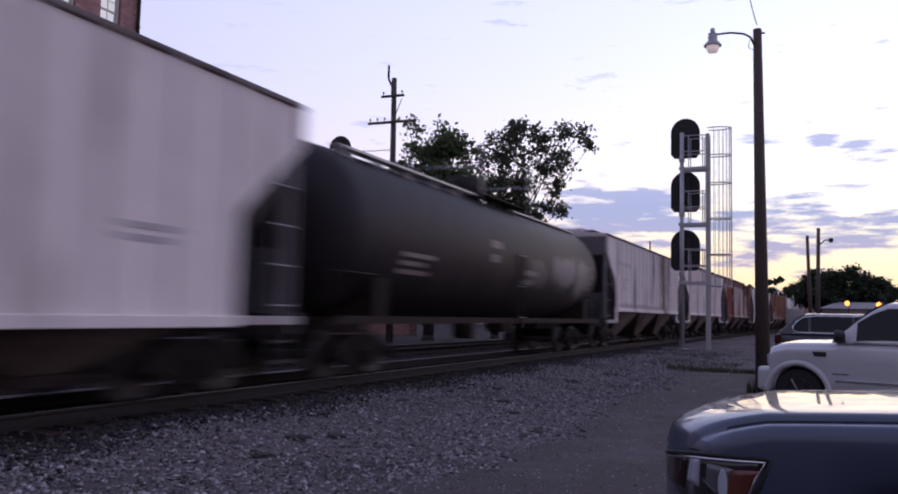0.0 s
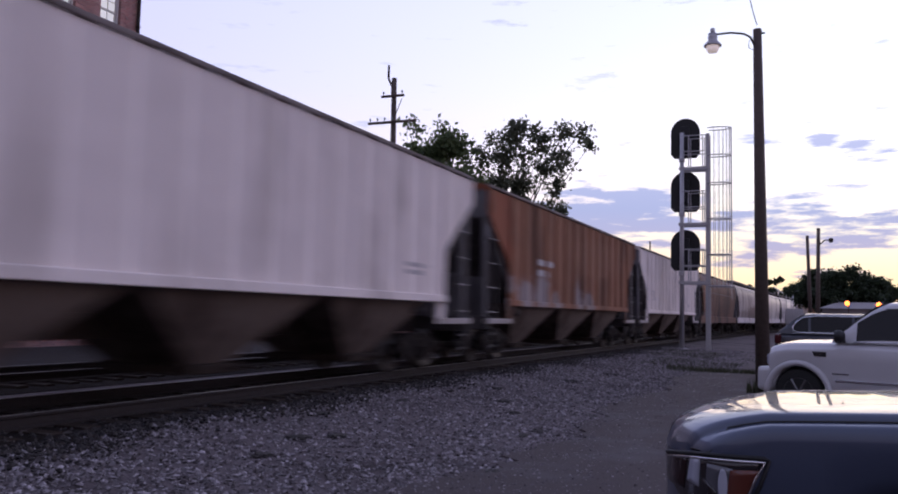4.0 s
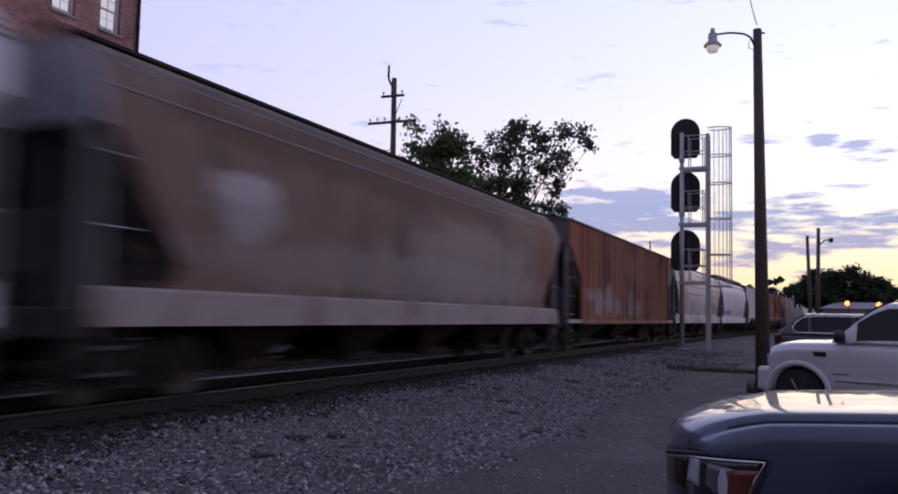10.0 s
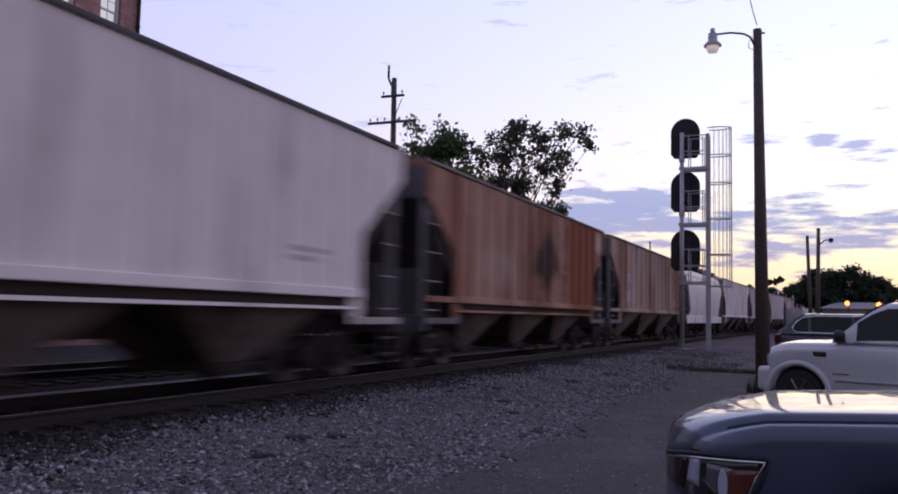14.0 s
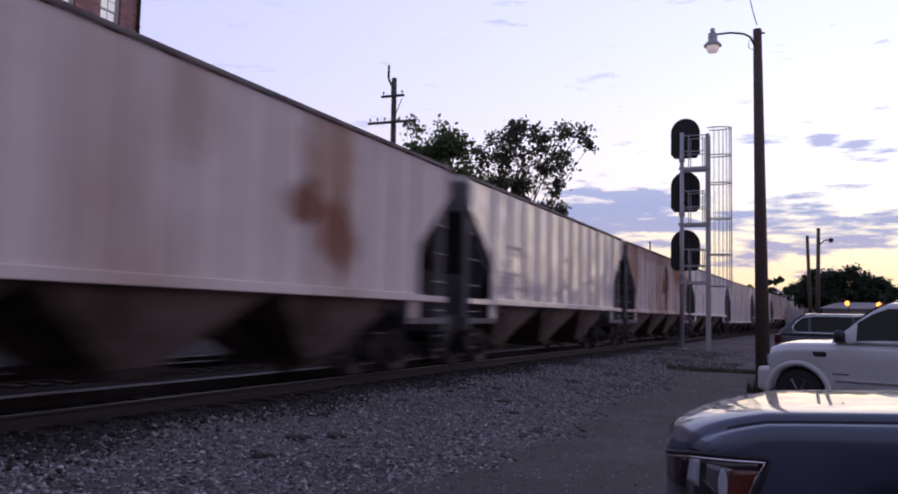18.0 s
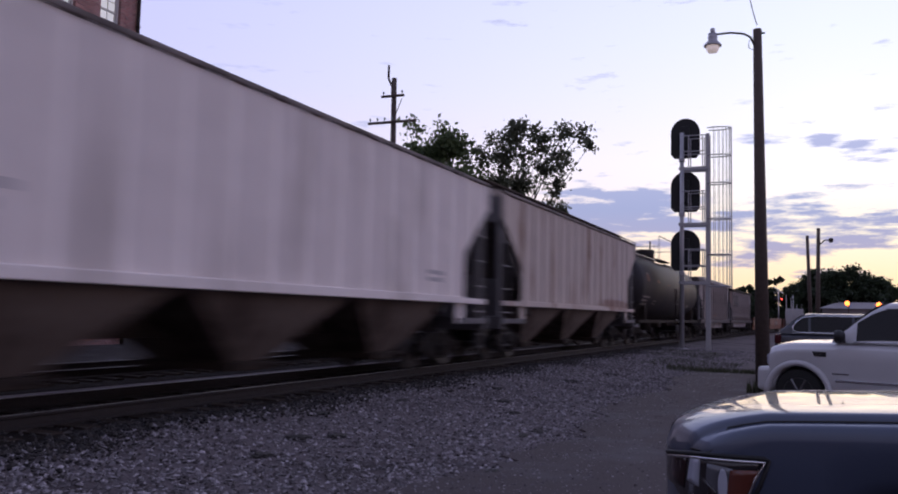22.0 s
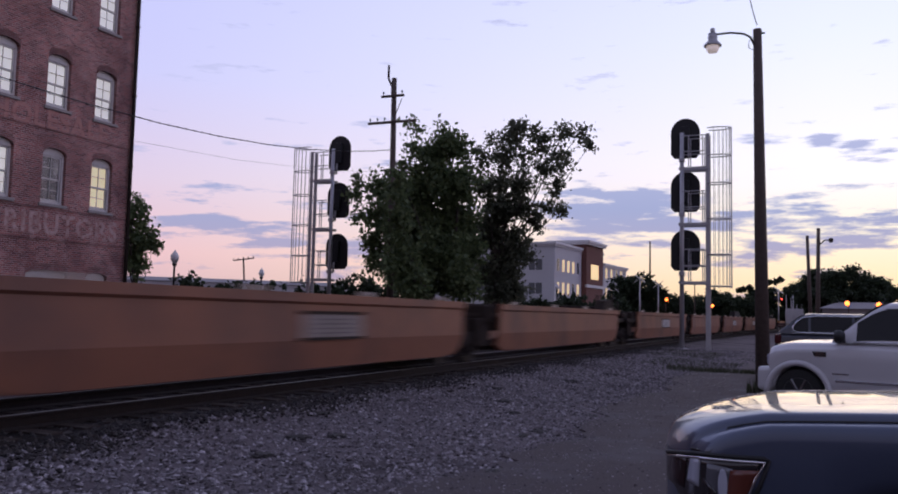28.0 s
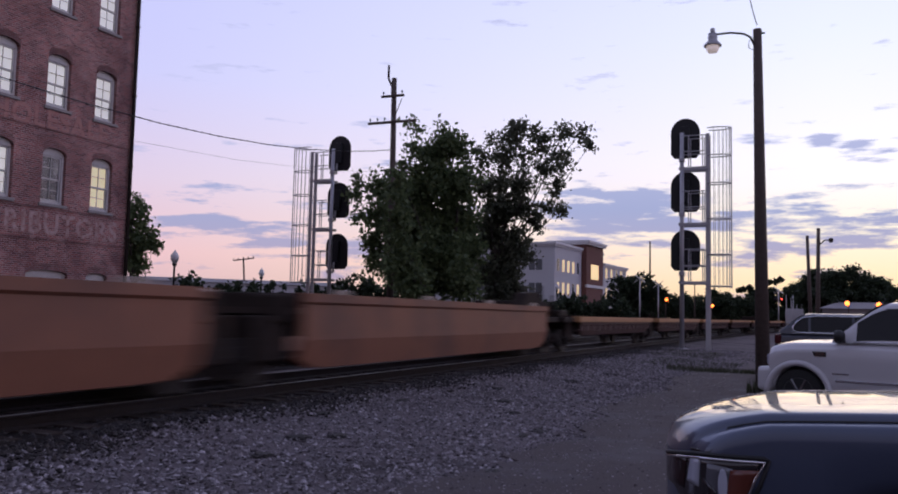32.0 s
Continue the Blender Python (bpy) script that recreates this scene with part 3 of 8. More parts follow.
def tank_car(label, S0, S1, paint, marks, markmat):
    Lb = round((S1 - S0 - 1.1) * 4) / 4
    car = thing("tank_car", label, "tank car", "freight cars of the train")
    R, zc = 1.61, 2.74
    def barrel(bm):
        h = Lb / 2 - 0.12
        prof = [(0.02, -h)]
        for i in range(1, 7):
            a = i / 6 * math.pi / 2
            prof.append((R * math.sin(a), -h + 0.75 * (1 - math.cos(a))))
        prof += [(r, -q) for r, q in prof[::-1]]
        turned(bm, prof, (0, 0, zc), "y", 36)
    shared("barrel", Lb, barrel, paint, car)
    def dome(bm):
        turned(bm, [(0.50, 0), (0.50, 0.62), (0.47, 0.66), (0.3, 0.68)], (0, 0, zc + R - 0.06), "z", 20)
    def valve(bm):
        turned(bm, [(0.12, 0), (0.12, 0.45), (0.08, 0.5)], (0, 1.0, zc + R - 0.04), "z", 10)
    def hatch(bm):
        turned(bm, [(0.25, 0), (0.25, 0.25), (0.2, 0.3)], (0, -1.1, zc + R - 0.04), "z", 12)
    shared("manway", 0, dome, paint, car)
    shared("relief_valve", 0, valve, paint, car)
    shared("fill_hatch", 0, hatch, paint, car)
    zw = zc + R + 0.02
    def deck_plate(bm):
        box(bm, 0.55, 1.0, -1.5, 2.0, zw - 0.05, zw, 0.01)
    for k in (0, 180):
        shared("walkway", 0, deck_plate, STEEL_DARK, car, pose(0, 0.25 if k else 0, 0, 0, 0, k))
    def rail_post(bm):
        tube(bm, (1.05, 0, zw - 0.5), (1.05, 0, zw + 1.2), 0.022)
    def rail_top(bm):
        tube(bm, (1.05, -1.5, zw + 1.2), (1.05, 2.4, zw + 1.2), 0.026)
    def rail_end(bm):
        tube(bm, (-1.05, 0, 0), (1.05, 0, 0), 0.02)
    for k in (0, 180):
        turn = pose(0, 0.9 if k else 0, 0, 0, 0, k)
        shared("walkway_rail", 0, rail_top, STEEL_DARK, car, turn)
        for q in (-1.5, 2.4):
            shared("rail_post", 0, rail_post, GALV, car, turn @ Matrix.Translation((0, q, 0)))
    for q in (-1.5, 2.4):
        shared("end_rail", 0, rail_end, GALV, car, (0, q, zw + 0.65))
    ladder(car, STEEL_DARK, R + 0.06, 0.0, 1.0, zc + 0.1)
    def catwalk(bm):
        box(bm, 0.55, 0.78, 0.0, Lb / 2 - 2.8, zc + R - 0.13, zc + R - 0.08)
        q = 0.2
        while q < Lb / 2 - 2.9:
            box(bm, 0.5, 0.76, q - 0.03, q + 0.03, zc + R - 0.32, zc + R - 0.13)
            q += 1.3
    shared("catwalk", Lb, catwalk, GALV, car, (0, 1.8, 0))
    shared("catwalk", Lb, catwalk, GALV, car, (0.18, -Lb / 2 + 1.1, 0.01))
    def saddle(bm):
        prism(bm, [(-1.45, 1.0), (1.45, 1.0), (1.45, 1.85), (1.0, 1.42), (0, 1.15), (-1.0, 1.42), (-1.45, 1.85)], "y", -0.18, 0.18)
    def stub(bm):
        box(bm, -0.2, 0.2, 0, 3.4, 0.78, 1.25)
    def deck(bm):
        box(bm, -1.5, 1.5, 0, 0.5, 0.98, 1.1)
        box(bm, -1.2, 1.2, 0.0, 0.06, 0.7, 1.0)
    def guard(bm):
        tube(bm, (0, 0, 1.9), (0, 1.6, 1.9), 0.02)
        for u in (0.05, 1.6):
            tube(bm, (0, u, 1.05), (0, u, 1.9), 0.02)
    def sill(bm):
        box(bm, 1.40, 1.54, -Lb / 2 + 0.2, Lb / 2 - 0.2, 1.0, 1.14)
    for d in (-1, 1):
        turn = pose(0, d * Lb / 2, 0, 0, 0, 0 if d < 0 else 180)
        shared("saddle", 0, saddle, STEEL_DARK, car, (0, d * (Lb / 2 - 1.8), 0))
        shared("stub_sill", 0, stub, STEEL_DARK, car, turn)
        shared("end_platform", "tank", deck, STEEL_DARK, car, turn)
        for k in (-1, 1):
            shared("guard_rail", 0, guard, STEEL_DARK, car, turn @ Matrix.Translation((k * 1.45, 0, 0)))
        shared("side_sill", (Lb, "tank"), sill, STEEL_DARK, car, pose(0, 0, 0, 0, 0, 0 if d > 0 else 180))
    def outlet(bm):
        turned(bm, [(0.25, 0.0), (0.3, 0.1), (0.3, 0.6)], (0, 0, 0.55), "z", 14)
    shared("bottom_outlet", 0, outlet, STEEL_DARK, car)
    def brake_box(bm):
        box(bm, -0.25, 0.25, 2.4, 3.4, 0.7, 1.14, 0.05)
    shared("brake_cylinder", 0, brake_box, STEEL_DARK, car)
    couplings(car, Lb, 1.8)
    def xo(q):
        return math.sqrt(max(R * R - (q - zc) ** 2, 0.0)) + 0.006
    for y, z, w, h, n, *tint in marks:
        for i in range(n):
            za = z + h / 2 - i * h / n
            zb = za - h / n * 0.55
            ww = w * (0.7 + 0.3 * ((i * 7 + 3) % 5) / 4)
            def curved(bm):
                lev = [za + (zb - za) * c / 3 for c in range(4)]
                V = [[bm.verts.new((xo(q), yy, q)) for yy in (-w / 2, -w / 2 + ww)] for q in lev]
                for A, B in zip(V[:-1], V[1:]):
                    bm.faces.new((A[0], A[1], B[1], B[0]))
            shared("stencil_bar", ("tank", w, ww, za), curved, tint[0] if tint else markmat, car, (0, y, 0))
    TRAIN.append((car, (S0 + S1) / 2, Lb / 2 - 1.8))
    return car


def coal_hopper(label, S0, S1, paint, ztop, louvre=False, cap=None):
    Lb = round((S1 - S0 - 1.0) * 4) / 4
    car = thing("open_hopper", label, "hopper car", "freight cars of the train")
    zs = 1.08
    def side(bm):
        h = Lb / 2
        prism(bm, [(-h, ztop), (-h, 2.75), (-h + 0.35, 2.7), (-h + 1.35, 1.9), (-h + 1.35, zs), (h - 1.35, zs), (h - 1.35, 1.9), (h - 0.35, 2.7), (h, 2.75), (h, ztop)], "x", 1.46, 1.50)
    for k in (1, -1):
        shared("side_wall", (Lb, zs, ztop, "coal"), side, paint, car, pose(0, 0, 0, 0, 0, 0 if k > 0 else 180))
    def rib(bm):
        box(bm, 1.49, 1.60, -0.11, 0.11, zs, ztop, 0.02)
    n = 11
    for k in (1, -1):
        for i in range(n):
            y = -Lb / 2 + 1.5 + (Lb - 3.0) * i / (n - 1)
            shared("side_post", (zs, ztop, "coal"), rib, paint, car, pose(0, y, 0, 0, 0, 0 if k > 0 else 180))
    def chord(bm):
        box(bm, 1.42, 1.63, -Lb / 2, Lb / 2, ztop - 0.05, ztop + 0.16, 0.03)
    def sill(bm):
        box(bm, 1.42, 1.61, -Lb / 2, Lb / 2, zs - 0.1, zs + 0.12, 0.02)
    def crossbar(bm):
        box(bm, -1.42, 1.42, -0.08, 0.08, ztop - 0.05, ztop + 0.155, 0.03)
    def seam(bm):
        box(bm, 1.49, 1.512, -Lb / 2 + 0.9, Lb / 2 - 0.9, 2.42, 2.47)
    for d in (-1, 1):
        turn = pose(0, 0, 0, 0, 0, 0 if d > 0 else 180)
        shared("top_chord", (Lb, ztop, "coal"), chord, cap or PALECAP, car, turn)
        shared("side_sill", (Lb, "coal"), sill, SILLRUST, car, turn)
        shared("end_chord", ztop, crossbar, GRIMY_SHADED, car, (0, d * (Lb / 2 - 0.09), 0))
        if not cap:
            shared("side_seam", Lb, seam, MARK_BLACK, car, turn)
    for d in (-1, 1):
        def end(bm):
            q = d * Lb / 2
            prism(bm, [(q, ztop), (q, ztop - 1.0), (q - d * 2.6, zs), (q - d * 2.7, zs + 0.1), (q - d * 0.08, ztop - 0.9), (q - d * 0.08, ztop)], "x", -1.46, 1.46)
        shared("end_slope", (d, Lb, ztop, "coal"), end, GRIMY_SHADED, car)
    def floor_(bm):
        box(bm, -1.45, 1.45, -Lb / 2 + 2.6, Lb / 2 - 2.6, zs, zs + 0.1)
    shared("floor_sheet", (Lb, "coal"), floor_, STEEL_DARK, car)
    def tub(bm):
        q = Lb / 2 - 2.7
        prism(bm, [(-q, 1.08), (-q + 0.5, 0.62), (q - 0.5, 0.62), (q, 1.08)], "x", -1.38, 1.38)
    shared("drop_tub", Lb, tub, paint, car)
    end_gear(car, Lb, GRIMY_SHADED, ztop - 0.2)
    def centre(bm):
        box(bm, -0.2, 0.2, -Lb / 2, Lb / 2, 0.78, 1.06)
    shared("centre_sill", (Lb, "coal"), centre, STEEL_DARK, car)
    couplings(car, Lb, 1.7)
    if louvre:
        def slot(bm):
            box(bm, 1.602, 1.612, 1.7, 4.3, 0, 0.075)
        for i in range(5):
            shared("marking_bar", 0, slot, MARK_BLACK, car, (0, -Lb / 2, ztop - 0.5 - 0.19 * i))
    def reflect(bm):
        box(bm, 1.502, 1.515, 0, 0.5, 1.45, 1.60)
    for i in range(5):
        shared("reflector_strip", 0, reflect, MARK_YELLOW, car, (0, -Lb / 2 + 1.6 + (Lb - 3.8) * i / 4, 0))
    TRAIN.append((car, (S0 + S1) / 2, Lb / 2 - 1.7))
    return car


def well_unit(label, S0, S1, paint, first=False, last=False, ribbed=False, plate=0.0, top=1.49, plate_paint=None, rack=0.0):
    """One unit of an articulated well car; units share the trucks between them, carried at each unit's rear."""
    S0, S1 = S0 + (0.7 if first else 0.0), S1 - (0.8 if last else 0.0)
    h = round((S1 - S0) * 4) / 8 - 1.22
    car = thing("well_car", label, "well car", "units of the well cars")
    bot = 0.55 if ribbed else 0.26
    def wall(bm):
        zb = bot
        pr = [(1.40, top), (1.52, top), (1.52, top - 0.14), (1.47, top - 0.18), (1.47, 0.74), (1.38, zb + 0.02), (1.30, zb), (1.30, zb + 0.06), (1.40, 0.76)]
        cols = []
        for y, lift in ((-h, 0.16), (-h + 0.35, 0.03), (-h + 0.9, 0.0), (h - 0.9, 0.0), (h - 0.35, 0.03), (h, 0.16)):
            cols.append([bm.verts.new((x, y, z + (lift if z < 0.7 else 0))) for x, z in pr])
        for A, B in zip(cols[:-1], cols[1:]):
            for i in range(len(pr)):
                bm.faces.new((A[i], A[(i + 1) % len(pr)], B[(i + 1) % len(pr)], B[i]))
        bm.faces.new(cols[0][::-1]), bm.faces.new(cols[-1])
    for k in (1, -1):
        shared("side_wall", (h, top, "well"), wall, paint, car, pose(0, 0, 0, 0, 0, 0 if k > 0 else 180))
    if ribbed:
        def rib(bm):
            box(bm, 1.46, 1.53, -0.05, 0.05, 0.72, top - 0.1)
        for i in range(14):
            shared("side_stake", top, rib, paint, car, (0, -h + 0.5 + (2 * h - 1.0) * i / 13, 0))
        def cap(bm):
            box(bm, 1.30, 1.58, -h - 0.4, h + 0.4, top - 0.05, top + 0.14, 0.01)
        shared("top_rail", (h, top), cap, WELL_TAN, car)
    def beam(bm):
        box(bm, -1.36, 1.36, -0.12, 0.12, bot + 0.02, bot + 0.16)
    for i in range(7):
        shared("floor_beam", bot, beam, STEEL_DARK, car, (0, -h + 0.9 + (2 * h - 1.8) * i / 6, 0))
    def guide(bm):
        prism(bm, [(1.30, top - 0.1), (1.42, top - 0.1), (1.47, top + 0.08), (1.42, top + 0.08)], "y", -0.2, 0.2)
    for k in (1, -1):
        for i in range(4):
            shared("container_guide", top, guide, WELL_PALE, car, pose(0, -h + 1.2 + (2 * h - 2.4) * i / 3, 0, 0, 0, 0 if k > 0 else 180))
    for d in (-1, 1):
        def bulk(bm):
            q = d * h
            box(bm, -1.44, 1.44, min(q, q - d * 0.12), max(q, q - d * 0.12), 0.8, top, 0.02)
            a, b = sorted((q, q + d * 1.4))
            box(bm, -0.5, 0.5, a, b, 0.85, 1.25, 0.04)
            prism(bm, [(-1.4, q), (-0.5, q + d * 1.3), (0.5, q + d * 1.3), (1.4, q)], "z", 1.15, 1.25)
        shared("end_bulkhead", (h, d, top), bulk, STEEL_DARK, car)
        def stub_frame(bm):
            a, b = sorted((d * (h + 0.01), d * (h + 0.85)))
            box(bm, -1.2, 1.2, a, b, 0.42, 1.12, 0.03)
        shared("stub_frame", (h, d), stub_frame, STEEL_DARK, car)
        def stop(bm):
            box(bm, -0.3, 0.3, -0.16, 0.16, 1.0, top - 0.03, 0.05)
        for k in (-1, 1):
            shared("end_stop", top, stop, STEEL_DARK, car, (k, d * (h + 0.3), 0))
    if first:
        truck_at(car, -h - 0.8)
        coupler_at(car, -h - 1.55, -1)
        def deck(bm):
            box(bm, -1.35, 1.35, -h - 1.6, -h, 1.02, 1.18, 0.02)
            box(bm, -0.9, 1.1, -h - 1.3, -h - 0.3, 1.18, 1.42, 0.06)
            tube(bm, (0.9, -h - 1.5, 1.18), (0.9, -h - 1.5, 1.9), 0.04)
        shared("end_deck", (h, "first"), deck, STEEL_DARK, car)
    truck_at(car, (h + 0.8) if last else (h + 1.1))
    if last:
        coupler_at(car, h + 1.55, 1)
        def deck(bm):
            box(bm, -1.35, 1.35, h, h + 1.6, 1.02, 1.18, 0.02)
            box(bm, -1.1, 1.1, h + 0.3, h + 1.3, 1.18, 1.66, 0.06)
            prism(bm, [(h - 1.6, 1.5), (h - 1.3, 1.85), (h - 0.3, 1.92), (h + 0.3, 1.6), (h + 0.3, 1.2), (h, 1.2), (h, 1.5)], "x", 0.9, 1.25)
        shared("end_deck", (h, "last"), deck, STEEL_DARK, car)
        def stand(bm):
            tube(bm, (0, 0, 1.18), (0, 0, 2.15), 0.05, n=8)
        for x, y in ((1.1, h + 0.5), (0.3, h + 1.3)):
            shared("brake_stand", 0, stand, STEEL_DARK, car, (x, y, 0))
    if plate:
        def card(bm):
            box(bm, 1.472, 1.484, plate - 0.95, plate + 0.95, 0.76, 1.18)
        shared("side_placard", plate, card, plate_paint or PLACARD, car, label="dirty white placard")
        def lines(bm):
            box(bm, 1.4845, 1.488, -0.6, 0.6, -0.012, 0.012)
        for i in range(4):
            shared("stencil_bar", "well", lines, PLACARD_INK, car, (0, plate, 0.85 + i * 0.075))
        def shade(bm):
            box(bm, 1.47, 1.50, -0.97, 0.97, 0.0, 0.05)
        for z in (0.735, 1.16):
            shared("placard_rail", 0, shade, STEEL_DARK, car, (0, plate, z))
    if rack:
        def folded(bm):
            prism(bm, [(h - rack, top + 0.02), (h - rack + 0.1, top + 0.46), (h - 0.5, top + 0.5), (h + 0.1, top + 0.2), (h + 0.1, top + 0.02)], "x", 0.85, 1.25)
        shared("folded_rack", (h, rack), folded, RACK, car, None, "dark brown folded steel rack")
    TRAIN.append((car, (S0 + S1) / 2, h))
    return car


# dirty chord paint, darkened to carry the shade along the roof edge
CHORD_SHADED = surface("dirty_shaded_roof_edge_paint", (0.18, 0.15, 0.14), 0.85, 0, 4, 0.3, 0.05, (0.06, 0.045, 0.04), 0.55, 0.2, 1.2)
BOARDGREY = surface("dull_grey_grating", (0.17, 0.16, 0.165), 0.8, 0, 6, 0.25, 0.05)
# grime, with the shade of the car-end recesses put into the dark base colour
GRIMY_SHADED = surface("grimy_shaded_end_paint", (0.07, 0.06, 0.058), 0.85, 0, 6, 0.3, 0.1, (0.03, 0.025, 0.023), 0.5, 0.5, 1.2)
ENDBLUE = surface("sooty_blue_grey_end_paint", (0.27, 0.265, 0.285), 0.7, 0, 4, 0.25, 0.05, (0.08, 0.07, 0.07), 0.5, 0.8, 1.2)
# dusty bays; the shade under the car body is put into the colour
BAY_SHADED = surface("dusty_shaded_bay_steel", (0.155, 0.12, 0.10), 0.85, 0, 5, 0.25, 0.1, (0.065, 0.046, 0.038), 0.65, 0.6, 1.1, spec=0.2)
RUNG = surface("worn_rung_steel", (0.36, 0.34, 0.34), 0.7, 0.2, 9, 0.3, 0.05)
SILLDIRT = surface("dirty_end_sill_paint", (0.36, 0.32, 0.30), 0.8, 0, 6, 0.25, 0.05, (0.12, 0.09, 0.08), 0.5, 0.3, 1.5)
# worn paint darkened in colour for ends turned away from the sunset
ENDGREY_SHADED = surface("weathered_shaded_end_paint", (0.125, 0.115, 0.12), 0.8, 0, 5, 0.25, 0.05, (0.07, 0.06, 0.06), 0.5, 0.7, 1.2)
SILLRUST = surface("rusty_brown_sill", (0.095, 0.075, 0.068), 0.85, 0, 5, 0.3, 0.05, (0.05, 0.035, 0.03), 0.5, 0.2, 1.5)
MARK_RUST = surface("rust_brown_mark", (0.13, 0.062, 0.04), 0.85, 0, 8, 0.35, 0)
PALECAP = surface("worn_pale_top_chord", (0.34, 0.31, 0.31), 0.7, 0, 5, 0.2, 0.05, (0.14, 0.11, 0.10), 0.4, 0.2, 1.2)
PLACARD = surface("grimy_placard", (0.25, 0.21, 0.185), 0.8, 0, 6, 0.3, 0, (0.12, 0.10, 0.09), 0.5)
RACK = surface("dark_brown_rack_paint", (0.014, 0.009, 0.008), 0.8, 0, 6, 0.3, 0.1)
SEAM = surface("dirty_weld_seam", (0.20, 0.185, 0.18), 0.8, 0, 6, 0.3, 0)
PLACARD_INK = surface("faded_placard_print", (0.15, 0.125, 0.115), 0.8, 0, 6, 0.3, 0)
MARK_DARK = surface("faded_stencil", (0.42, 0.385, 0.375), 0.8, 0, 8, 0.3, 0)
MARK_BLACK = surface("black_stencil", (0.02, 0.02, 0.022), 0.8, 0, 8, 0.3, 0)
MARK_PALE = surface("chalky_white_stencil", (0.42, 0.41, 0.42), 0.8, 0, 8, 0.25, 0)
MARK_YELLOW = surface("yellow_reflective_tape", (0.42, 0.20, 0.03), 0.5, 0, 8, 0.2, 0)
WELL_TAN = surface("faded_yellow_paint", (0.40, 0.20, 0.085), 0.7, 0, 5, 0.2, 0.05, (0.16, 0.08, 0.05), 0.3, 0.8)
WELL_PALE = surface("scuffed_pale_paint", (0.46, 0.40, 0.34), 0.7, 0, 5, 0.2, 0.05)

RUST, GRIME, BROWN = (0.17, 0.065, 0.03), (0.20, 0.18, 0.165), (0.10, 0.06, 0.045)


def car_paint(name, col, stain=GRIME, amount=0.45, streak=0.9, size=1.4, rough=0.72, bump=0.03, vary=0.12, grain=2.0, blots=(), spec=0.16):
    return surface(name, col, rough, 0, grain, vary, bump, stain, amount, streak, size, spec, blots=blots)


